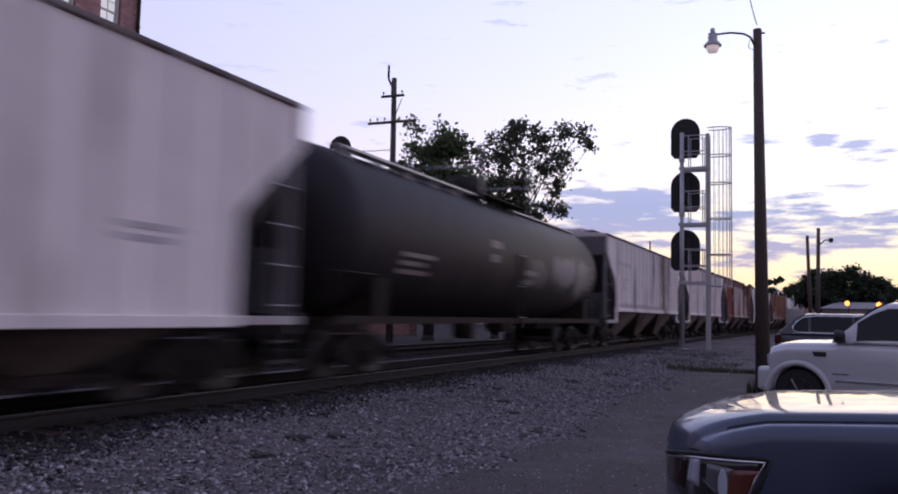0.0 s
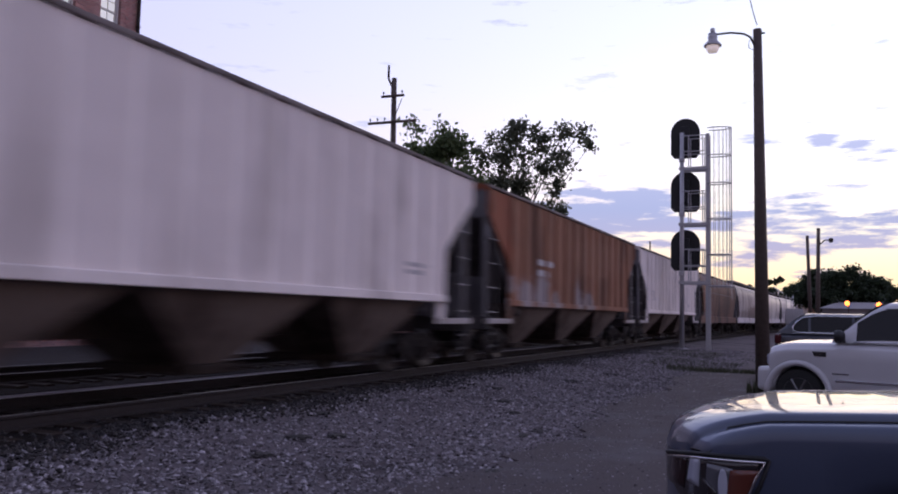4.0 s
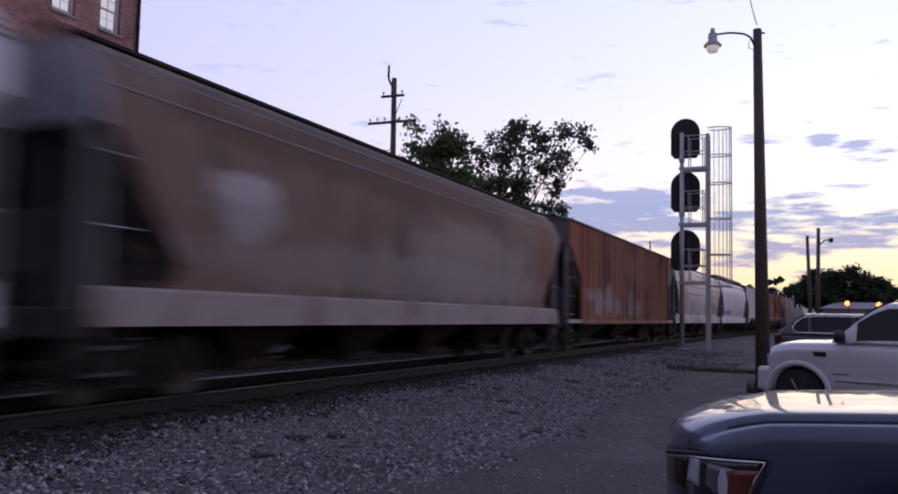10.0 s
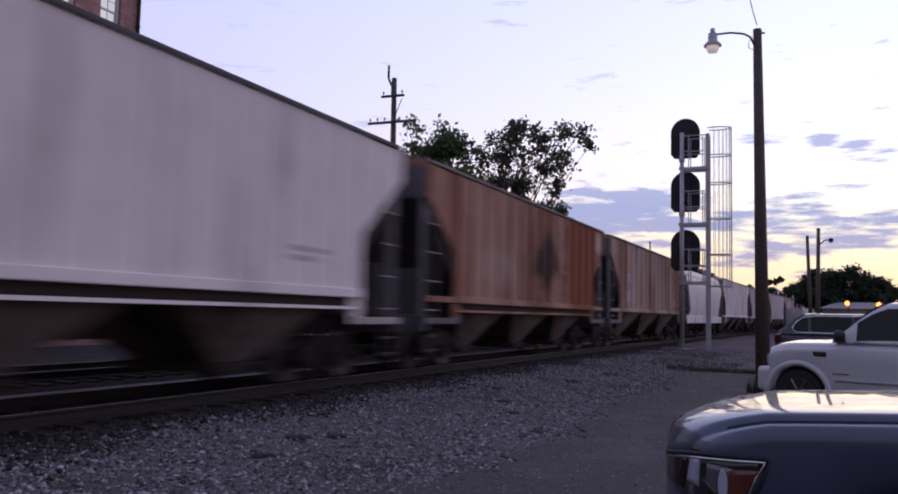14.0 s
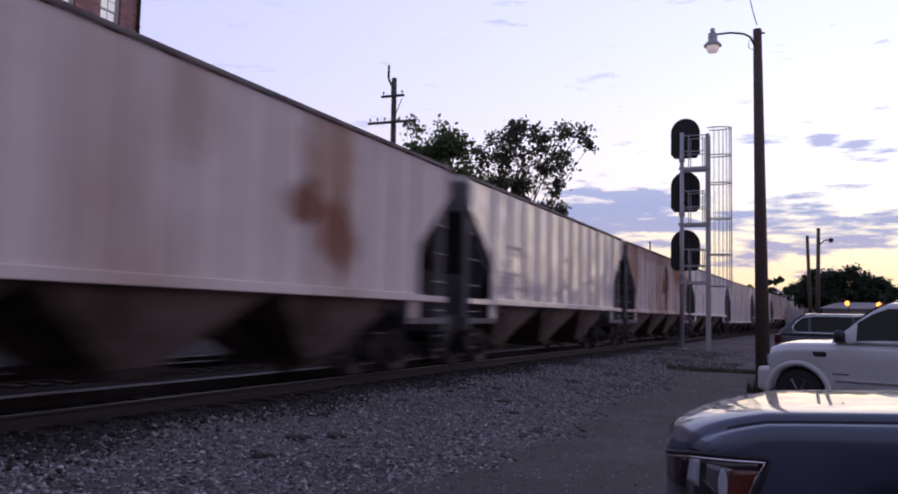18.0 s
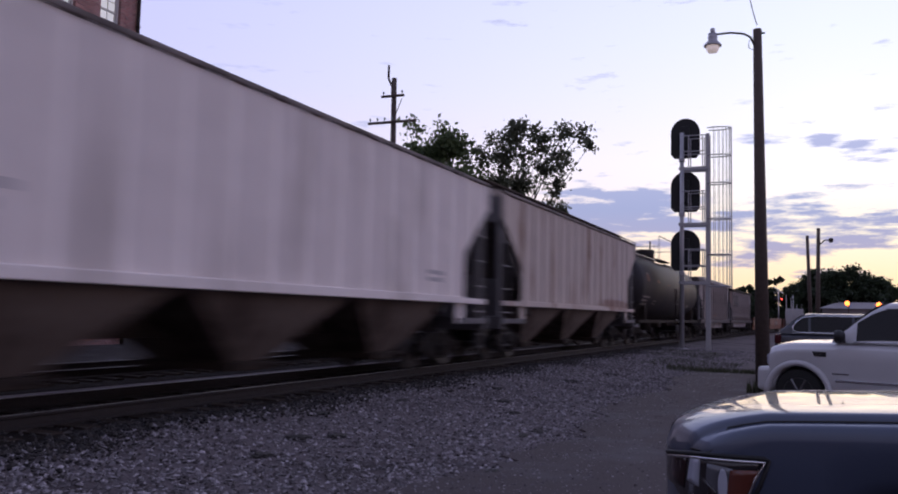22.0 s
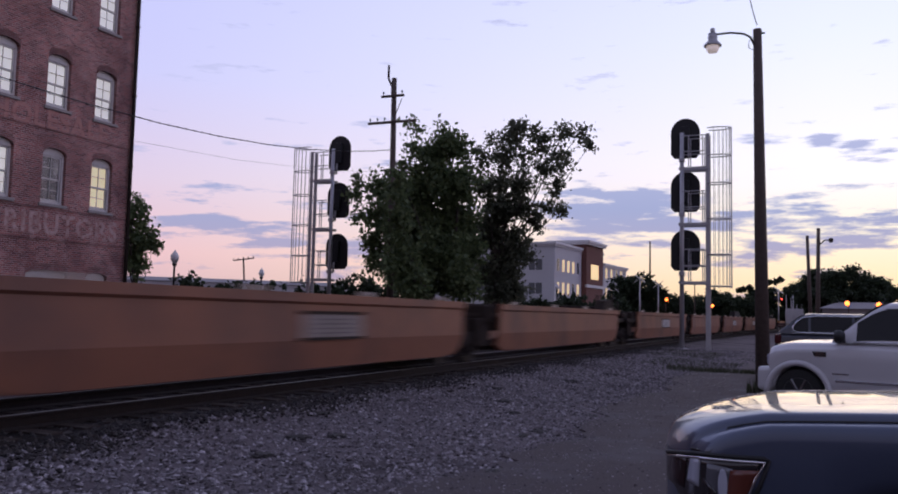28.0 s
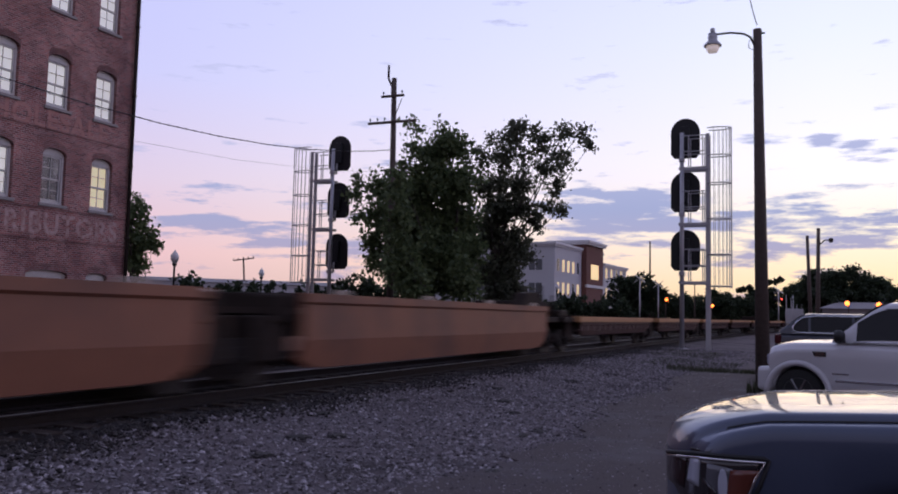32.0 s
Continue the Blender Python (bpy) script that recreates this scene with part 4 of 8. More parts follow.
def build_train():
    W2 = car_paint("grey_white_hopper_paint", (0.69, 0.61, 0.565), (0.26, 0.22, 0.20), amount=0.46)
    W2S = car_paint("brown_streaked_hopper_paint", (0.68, 0.61, 0.575), amount=0.4, blots=((3.1, 3.0, 0.6, 3.0, (0.19, 0.12, 0.10), 0.8), (4.3, 3.0, 0.4, 3.0, (0.26, 0.19, 0.17), 0.5), (-2.0, 1.7, 6.0, 0.12, (0.30, 0.21, 0.18), 0.5)))
    W3 = car_paint("clean_white_hopper_paint", (0.75, 0.67, 0.625), (0.42, 0.365, 0.33), amount=0.42)
    TANW = car_paint("tan_white_hopper_paint", (0.52, 0.44, 0.385), (0.22, 0.12, 0.08), 0.4, blots=((4.5, 1.7, 3.0, 0.25, (0.22, 0.11, 0.08), 0.6),))
    REDRUST = car_paint("red_brown_patched_paint", (0.50, 0.43, 0.39), (0.20, 0.105, 0.08), 0.5, 0.9, 1.0,
                        blots=((-7.2, 3.2, 3.3, 6.5, (0.225, 0.078, 0.055), 1.0), (-4.3, 3.0, 0.9, 6.0, (0.115, 0.036, 0.026), 1.0), (-1.0, 4.25, 7.0, 0.3, (0.15, 0.05, 0.035), 0.8), (-7.2, 1.9, 1.8, 0.5, (0.24, 0.16, 0.13), 0.6), (-8.7, 3.8, 0.5, 0.8, (0.46, 0.39, 0.35), 0.8), (3.2, 3.2, 0.7, 3.5, (0.12, 0.040, 0.027), 0.85), (6.9, 3.2, 2.4, 6.5, (0.165, 0.062, 0.040), 0.95), (4.6, 4.0, 3.0, 0.5, (0.10, 0.03, 0.02), 0.8)))
    ORANGE = car_paint("orange_rusty_paint", (0.38, 0.22, 0.16), (0.20, 0.085, 0.055), 0.55, 0.9, 0.9,
                       blots=((0.6, 3.4, 1.3, 2.4, (0.20, 0.075, 0.042), 0.85), (0.6, 2.8, 1.1, 0.85, (0.045, 0.024, 0.018), 1.0), (5.2, 3.0, 3.0, 4.0, (0.22, 0.062, 0.03), 0.95), (-6.6, 2.6, 1.4, 2.4, (0.26, 0.10, 0.06), 0.6), (7.0, 3.9, 0.4, 0.5, (0.5, 0.42, 0.36), 0.7), (-3.5, 2.4, 1.4, 0.5, (0.42, 0.30, 0.25), 0.5)))
    ORANGE2 = car_paint("rust_brown_orange_paint", (0.25, 0.116, 0.070), (0.11, 0.052, 0.035), 0.6, 0.9, 1.1,
                        blots=((-7.3, 2.0, 0.7, 0.3, (0.30, 0.26, 0.26), 0.8), (-5.9, 1.75, 0.6, 0.55, (0.32, 0.28, 0.28), 0.85), (-4.5, 1.85, 0.8, 0.6, (0.30, 0.27, 0.275), 0.85), (-3.0, 1.6, 0.5, 0.4, (0.28, 0.25, 0.25), 0.8), (-0.4, 1.75, 0.5, 0.55, (0.27, 0.24, 0.245), 0.75), (1.0, 1.65, 0.8, 0.4, (0.25, 0.23, 0.235), 0.75), (-8.6, 3.2, 1.7, 2.4, (0.25, 0.075, 0.040), 0.8), (2.5, 3.3, 4.0, 0.8, (0.27, 0.14, 0.09), 0.5)))
    TANRUST = car_paint("tan_rusty_paint", (0.40, 0.30, 0.235), (0.22, 0.10, 0.06), 0.5, 0.9, 0.9, blots=((6.6, 3.0, 1.6, 3.0, (0.20, 0.07, 0.042), 0.85), (-7.0, 3.0, 1.2, 3.0, (0.22, 0.09, 0.055), 0.7)))
    RUSTW = car_paint("white_paint_with_rust_patches", (0.62, 0.54, 0.50), (0.40, 0.28, 0.22), 0.45, 0.85, 0.8,
                      blots=((3.4, 3.6, 0.9, 1.6, (0.36, 0.22, 0.15), 0.7), (2.7, 2.9, 0.6, 0.4, (0.20, 0.09, 0.055), 0.95), (3.75, 2.5, 0.75, 0.7, (0.24, 0.11, 0.07), 0.95), (0.0, 3.8, 0.6, 0.9, (0.40, 0.27, 0.21), 0.6)))
    RUSTW2 = car_paint("white_paint_with_dark_rust_blot", (0.61, 0.51, 0.465), (0.36, 0.22, 0.16), 0.5, 0.85, 0.8,
                       blots=((0.6, 3.1, 0.9, 1.0, (0.15, 0.055, 0.032), 0.95), (0.7, 2.2, 0.4, 1.0, (0.22, 0.09, 0.055), 0.8), (5.8, 3.7, 3.0, 1.2, (0.29, 0.118, 0.062), 0.92), (7.9, 3.9, 0.45, 0.4, (0.62, 0.55, 0.50), 0.9), (-7.2, 3.6, 1.4, 1.8, (0.30, 0.17, 0.12), 0.8), (-2.0, 4.2, 5.0, 0.4, (0.30, 0.15, 0.095), 0.5)))
    SHINY = car_paint("glossy_dented_white_paint", (0.62, 0.57, 0.55), amount=0.3, rough=0.14, bump=0.3, grain=0.8, spec=0.6)
    DKBROWN = car_paint("dark_brown_grey_paint", (0.150, 0.085, 0.066), (0.045, 0.030, 0.027), 0.55, 0.8, 0.9, blots=((6.6, 3.3, 0.5, 0.5, (0.30, 0.27, 0.26), 0.8), (3.0, 2.2, 2.6, 1.0, (0.07, 0.045, 0.038), 0.7), (-8.2, 2.6, 0.5, 1.6, (0.24, 0.12, 0.07), 0.6), (-6.3, 2.75, 1.1, 0.9, (0.25, 0.225, 0.23), 0.7), (-6.0, 1.6, 2.0, 0.3, (0.27, 0.24, 0.24), 0.6), (-7.5, 3.4, 0.6, 0.7, (0.21, 0.105, 0.06), 0.7)))
    BROWNG = car_paint("brown_grey_dusty_paint", (0.18, 0.125, 0.10), (0.10, 0.066, 0.056), 0.5, 0.85, 0.8, blots=((-6.6, 2.9, 0.7, 0.25, (0.42, 0.39, 0.38), 0.7), (2.5, 2.3, 4.2, 1.0, (0.30, 0.255, 0.235), 0.6), (7.6, 2.8, 0.9, 1.6, (0.16, 0.075, 0.045), 0.7), (-2.0, 3.75, 7.0, 0.5, (0.10, 0.055, 0.038), 0.85), (0.0, 4.15, 10.0, 0.22, (0.08, 0.05, 0.04), 0.9), (-6.4, 2.6, 0.8, 0.5, (0.38, 0.35, 0.35), 0.6), (0.0, 1.9, 9.0, 0.45, (0.29, 0.25, 0.24), 0.5)))
    LGREY = car_paint("light_grey_round_hopper_paint", (0.60, 0.55, 0.53), (0.27, 0.235, 0.22), 0.55, 0.7, 0.9, rough=0.42, spec=0.4, blots=((-4.4, 2.1, 1.6, 0.6, (0.22, 0.20, 0.205), 0.6), (4.4, 2.3, 1.3, 0.5, (0.26, 0.21, 0.19), 0.5), (6.2, 1.9, 1.2, 0.6, (0.22, 0.17, 0.155), 0.6), (-7.4, 1.8, 1.0, 0.5, (0.25, 0.19, 0.17), 0.5)))
    LGREY2 = car_paint("pale_dirty_round_hopper_paint", (0.66, 0.615, 0.605), (0.34, 0.29, 0.28), 0.55, 0.5, 0.9, rough=0.42, spec=0.4, blots=((4.6, 1.75, 1.3, 0.45, (0.24, 0.14, 0.11), 0.8), (-2.0, 1.6, 0.7, 0.25, (0.16, 0.15, 0.17), 0.8), (1.5, 1.65, 0.9, 0.3, (0.28, 0.19, 0.15), 0.7), (-7.0, 2.0, 1.5, 0.5, (0.36, 0.30, 0.27), 0.5)))
    LGREY3 = car_paint("clean_pale_grey_paint", (0.57, 0.54, 0.535), amount=0.3, rough=0.5, spec=0.3)
    LGREYG = car_paint("pale_grey_paint_with_spray_marks", (0.57, 0.54, 0.535), amount=0.3, rough=0.5, spec=0.3, blots=((0.9, 1.8, 0.5, 0.28, (0.36, 0.10, 0.09), 0.7), (3.6, 1.85, 0.6, 0.28, (0.08, 0.08, 0.13), 0.8), (-3.8, 1.8, 2.2, 0.22, (0.08, 0.07, 0.11), 0.75), (1.6, 1.55, 0.4, 0.15, (0.2, 0.2, 0.3), 0.5)))
    LGREYD = car_paint("mud_streaked_grey_paint", (0.47, 0.42, 0.405), (0.19, 0.145, 0.13), 0.65, 0.55, 0.9, rough=0.5, spec=0.3, blots=((6.5, 2.6, 1.5, 0.9, (0.15, 0.10, 0.085), 0.7), (-1.0, 3.2, 2.0, 0.6, (0.25, 0.20, 0.185), 0.6), (3.0, 1.9, 7.0, 0.75, (0.16, 0.11, 0.095), 0.85), (-5.0, 1.8, 3.0, 0.4, (0.22, 0.17, 0.15), 0.6)))
    LGREYC = car_paint("rust_spotted_grey_paint", (0.47, 0.415, 0.395), (0.25, 0.195, 0.18), 0.6, 0.5, 0.9, rough=0.48, spec=0.3,
                       blots=((-3.9, 3.6, 0.6, 0.6, (0.20, 0.14, 0.12), 0.8), (-6.5, 2.3, 1.9, 0.7, (0.20, 0.165, 0.155), 0.75), (-3.5, 1.9, 1.6, 0.5, (0.24, 0.19, 0.18), 0.7), (0.0, 2.1, 1.4, 0.35, (0.33, 0.35, 0.42), 0.7), (2.4, 1.9, 1.3, 0.55, (0.22, 0.13, 0.11), 0.8), (4.4, 1.7, 0.8, 0.3, (0.32, 0.35, 0.45), 0.6), (5.6, 2.0, 1.3, 0.5, (0.20, 0.12, 0.09), 0.8), (7.2, 1.9, 0.5, 0.35, (0.22, 0.14, 0.05), 0.8), (-1.0, 4.05, 6.0, 0.25, (0.22, 0.18, 0.165), 0.7)))
    TAGGED = car_paint("black_tank_paint_with_faded_graffiti", (0.016, 0.012, 0.012), (0.034, 0.023, 0.019), 0.5, 0.4, 1.2, rough=0.62, spec=0.35, blots=((4.6, 2.6, 1.6, 0.55, (0.26, 0.24, 0.24), 0.75), (6.6, 2.5, 1.0, 0.7, (0.28, 0.25, 0.24), 0.75), (1.8, 2.4, 1.0, 0.4, (0.16, 0.14, 0.14), 0.6)))
    SILLW = car_paint("white_side_sill_paint", (0.66, 0.60, 0.58), (0.30, 0.22, 0.19), 0.5, 0.2, 1.2)
    SILLB = car_paint("brown_side_sill_paint", (0.30, 0.25, 0.23), (0.14, 0.10, 0.09), 0.5, 0.2, 1.2)
    BLACK = car_paint("black_tank_paint", (0.016, 0.012, 0.012), (0.034, 0.023, 0.019), 0.5, 0.4, 1.2, rough=0.62, spec=0.35)
    COALG = car_paint("weathered_dark_grey_paint", (0.30, 0.255, 0.24), (0.10, 0.07, 0.06), 0.5, 0.9, 1.2)
    COALG2 = car_paint("weathered_grey_paint", (0.37, 0.325, 0.315), (0.12, 0.085, 0.075), 0.5, 0.9, 1.3, blots=((-6.6, 3.2, 0.7, 1.6, (0.12, 0.07, 0.055), 0.9), (6.6, 2.6, 0.5, 2.0, (0.10, 0.065, 0.055), 0.8), (-0.5, 1.3, 6.0, 0.25, (0.10, 0.07, 0.06), 0.7)))
    WELL = surface("faded_orange_well_paint", (0.225, 0.088, 0.048), 0.62, 0, 3, 0.2, 0.04, (0.12, 0.055, 0.04), 0.5, 0.3, 0.5)
    WELLR = surface("red_brown_well_paint", (0.085, 0.042, 0.034), 0.75, 0, 3, 0.2, 0.04, (0.07, 0.04, 0.034), 0.4, 0.5, 0.8)
    REDROOF = car_paint("dull_red_roof_paint", (0.13, 0.05, 0.036), (0.07, 0.03, 0.024), 0.5)
    ROOFD = car_paint("dark_roof_paint", (0.10, 0.09, 0.09), (0.05, 0.045, 0.045), amount=0.4)

    std = ((-5.6, 2.6, 1.6, 0.5, 3), (-5.5, 3.4, 2.0, 0.3, 1), (5.4, 2.1, 1.2, 0.3, 2))
    mid = ((-5.0, 2.9, 1.4, 0.35, 2), (-5.2, 2.1, 1.8, 0.5, 4), (6.0, 2.0, 0.7, 0.35, 2))
    ribbed_hopper("white ribbed covered hopper car with deep sides", -6.5, 11.61, W3, zs=1.06, nribs=13, marks=std)
    tank_car("black tank car with faded white lettering", 11.61, 31.2, TAGGED, ((-6.0, 2.15, 1.6, 0.5, 3), (-1.7, 2.7, 0.8, 0.7, 2), (1.2, 2.2, 1.3, 0.5, 2), (7.3, 2.5, 1.4, 0.85, 8)), PLACARD)
    ribbed_hopper("light grey ribbed covered hopper car with brown streaks", 31.2, 49.91, W2S, marks=std, nribs=18)
    ribbed_hopper("dusty white ribbed covered hopper car", 49.91, 68.06, W2, overhang=True, marks=mid, nribs=18)
    ribbed_hopper("red-brown rusty covered hopper car with pale panels", 68.06, 86.86, REDRUST, overhang=True, nribs=18, roofmat=REDROOF, marks=((-3.4, 3.0, 1.9, 0.9, 1),), markmat=MARK_PALE)
    ribbed_hopper("white ribbed covered hopper car", 86.86, 104.44, W3, marks=std)
    ribbed_hopper("orange-brown rusty covered hopper car", 104.44, 123.1, ORANGE2, marks=((-4, 2.6, 1.5, 0.6, 2),), markmat=MARK_PALE)
    ribbed_hopper("white ribbed covered hopper car with small stencils", 123.1, 141.81, W3, marks=((-5.6, 2.3, 1.4, 0.5, 4), (5.2, 2.0, 0.9, 0.25, 2)), nribs=16)
    round_hopper("dark brown round-sided covered hopper car with graffiti", 141.81, 161.6, DKBROWN, DKBROWN, deep=False, seams=((1.475, 3.87), (1.60, 3.08)), marks=((-6.2, 2.9, 1.1, 0.25, 1),), markmat=BROWNG)
    round_hopper("light grey round-sided covered hopper car, streaked with dirt", 161.6, 182.01, LGREYD, SILLW, ROOFD, seams=((1.475, 3.87), (1.43, 3.97), (1.385, 4.06)))
    round_hopper("light grey round-sided covered hopper car", 182.01, 201.37, LGREY, SILLW, ROOFD, seams=((1.475, 3.87), (1.43, 3.97), (1.385, 4.06)), marks=((-5.5, 2.5, 1.6, 0.3, 2), (6.0, 2.0, 1.0, 0.3, 2)))
    round_hopper("pale grey round-sided hopper car with graffiti along the sill", 201.37, 220.69, LGREY2, SILLW, ROOFD, seams=((1.475, 3.87), (1.43, 3.97), (1.385, 4.06)), marks=((-6.2, 2.7, 0.9, 1.0, 3), (0.5, 1.85, 1.0, 0.25, 1), (4.6, 1.85, 1.4, 0.4, 2)))
    round_hopper("brown-grey dusty round-sided covered hopper car", 220.69, 240.31, BROWNG, SILLB, deep=False, seams=((1.52, 3.75), (1.385, 4.06)))
    ribbed_hopper("orange rusty ribbed covered hopper car with deep sides", 240.31, 261.15, ORANGE2, zs=1.06, nribs=22, roofmat=ROOFD, baymat=STEEL_DARK)
    round_hopper("light grey round-sided hopper car with dark horizontal seams", 261.15, 280.55, LGREYC, LGREYC, ROOFD, deep=False, seams=((1.592, 3.2), (1.545, 3.6), (1.615, 2.75), (1.45, 3.92)))
    round_hopper("clean pale grey round-sided covered hopper car", 280.55, 297.05, LGREYG, SILLW, ROOFD, seams=((1.475, 3.87), (1.44, 3.95), (1.40, 4.03)))
    ribbed_hopper("clean white ribbed covered hopper car", 297.05, 315.13, W3, marks=std, nribs=20, flange=True, roofmat=ROOFD)
    ribbed_hopper("orange rusty covered hopper car with a dark blot", 315.13, 331.87, ORANGE, flange=True)
    ribbed_hopper("tan rusty covered hopper car", 331.87, 350.57, TANRUST, marks=mid)
    round_hopper("clean pale grey hopper car with a white sill", 350.57, 367.07, LGREY3, SILLW, ROOFD, seams=((1.50, 3.85),))
    ribbed_hopper("white ribbed covered hopper car, lightly stained", 367.07, 385.29, W3, marks=((-4.6, 3.0, 1.8, 0.4, 1), (-4.8, 2.4, 2.2, 0.5, 2), (5.5, 1.8, 0.5, 0.3, 2)), nribs=17)
    ribbed_hopper("off-white covered hopper car with brown rust patches", 385.29, 403.22, RUSTW, marks=((-4.0, 1.9, 2.5, 0.3, 2),))
    ribbed_hopper("glossy white covered hopper car with a dented side", 403.22, 420.70, SHINY, nribs=12, marks=mid)
    ribbed_hopper("white covered hopper car streaked with rust", 420.70, 438.09, RUSTW2, marks=((-5.0, 1.95, 1.6, 0.3, 2),))
    ribbed_hopper("white ribbed covered hopper car with small stencils", 438.09, 455.93, W3, marks=mid)
    ribbed_hopper("glossy dented white hopper car with deep sides", 455.93, 473.46, SHINY, zs=1.06, nribs=14)
    ribbed_hopper("white ribbed covered hopper car", 473.46, 491.31, W3, marks=((-5.5, 2.3, 1.2, 0.4, 2), (5.4, 2.0, 1.2, 0.3, 2)))
    ribbed_hopper("tan-grey ribbed covered hopper car with brown dust", 491.31, 508.87, TANW, overhang=True, marks=((5.6, 2.0, 0.8, 0.25, 2),), nribs=16)
    tank_car("black tank car with small orange marks", 508.87, 527.45, BLACK, ((-6.9, 2.95, 0.8, 0.6, 1, MARK_RUST), (-6.9, 3.28, 0.5, 0.12, 1), (-7.0, 2.0, 1.6, 0.5, 3), (-4.4, 2.95, 0.5, 0.3, 1, MARK_RUST), (-1.7, 2.9, 0.5, 0.16, 1, MARK_RUST), (-4.8, 1.95, 0.6, 0.25, 2), (1.6, 2.85, 0.5, 0.16, 1, MARK_RUST), (4.6, 2.85, 0.4, 0.14, 1, MARK_RUST), (5.2, 1.9, 1.2, 0.25, 1), (3.6, 1.95, 0.7, 0.4, 1, MARK_YELLOW), (7.3, 1.75, 0.35, 0.3, 1)), PLACARD)
    coal_hopper("dark grey open hopper car with broad posts", 527.45, 542.93, COALG, 3.82, True)
    coal_hopper("grey open hopper car with black marking bars", 542.93, 558.52, COALG2, 3.64, True, STEEL_DARK)
    joints = (558.9, 574.9, 589.7, 604.52, 619.3, 636.15)
    joints2 = (636.15, 652.51, 667.5, 681.82, 696.07, 712.3)
    for js in (joints, joints2):
        for i in range(5):
            well_unit("empty faded orange well car unit, dusty and low-sided", js[i], js[i + 1], WELL, i == 0, i == 4, plate=(0.2 + 0.1 * i) if i < 4 else 0.0, plate_paint=MARK_PALE if js is joints2 else None, rack=(0, 0, 3.6, 0, 0)[i] if js is joints2 else 0.0)
    S = 712.3
    for i in range(9):
        L = 15.2
        well_unit("empty red-brown well car unit with ribbed sides", S, S + L, WELLR, i in (0, 5), i in (4, 8), ribbed=True, top=1.08)
        S += L


build_train()


# ---- the ground
GRAVEL = surface("grey_crushed_stone", (0.132, 0.112, 0.116), 0.95, 0, 26, 0.55, 0.8, (0.056, 0.047, 0.047), 0.5, 0, 0.45, grainsize=0.03, spec=0.05)
ASPHALT = surface("worn_asphalt", (0.080, 0.066, 0.066), 0.9, 0, 45, 0.45, 0.5, (0.105, 0.095, 0.098), 0.5, 0, 0.8, grainsize=0.01, spec=0.12)


def ground_height(x, y):
    s = max(min(y, 300), -40)
    cx = along(s)[0] if -40 < y < 300 else along(300)[0] if y >= 300 else TRACK_X
    d = x - cx
    if -8.0 < d < 1.6:
        return -0.20
    if d >= 1.6:
        return -0.20 - 0.22 * min((d - 1.6) / 4.0, 1.0)
    return -0.20 - 0.15 * min((-8.0 - d) / 4.0, 1.0)


def build_ground():
    xs = [-3000, -800, -300, -120, -60, -40] + [-30 + i for i in range(45)] + [18, 25, 40, 80, 200, 800, 3000]
    ys = [-3000, -800, -200, -60, -20] + [-10 + 2 * i for i in range(60)] + [115, 125, 140, 160, 200, 300, 600, 1500, 4000]
    verts = [(x, y, ground_height(x, y)) for y in ys for x in xs]
    n = len(xs)
    faces = [(j * n + i, j * n + i + 1, (j + 1) * n + i + 1, (j + 1) * n + i) for j in range(len(ys) - 1) for i in range(n - 1)]
    me = bpy.data.meshes.new("ground")
    me.from_pydata(verts, [], faces)
    me.materials.append(GRAVEL)
    tagged(new("ground", me), "grey crushed stone ground beside the tracks", "ground", kind="structure")
    bm = bmesh.new()
    rng = np.random.default_rng(21)
    edge = []
    for i in range(231):
        y = -30 + 0.25 * i
        edge.append((-3.1 + 0.22 * math.sin(y * 0.7) + 0.13 * math.sin(y * 2.3 + 1) + 0.10 * rng.normal(), y))
    top = [bm.verts.new((x, y, -0.395)) for x, y in edge] + [bm.verts.new((60, 27.5, -0.395)), bm.verts.new((60, -30, -0.395))]
    low = [bm.verts.new((v.co.x - 0.06 * (v.co.x < 0), v.co.y, -0.6)) for v in top]
    bm.faces.new(top)
    for i in range(len(top)):
        bm.faces.new((top[i], top[(i + 1) % len(top)], low[(i + 1) % len(top)], low[i]))
    me = finish(bm, "parking_lot", ASPHALT)
    tagged(new("pavement", me), "worn grey asphalt of the parking lot", "pavement", kind="structure")


build_ground()


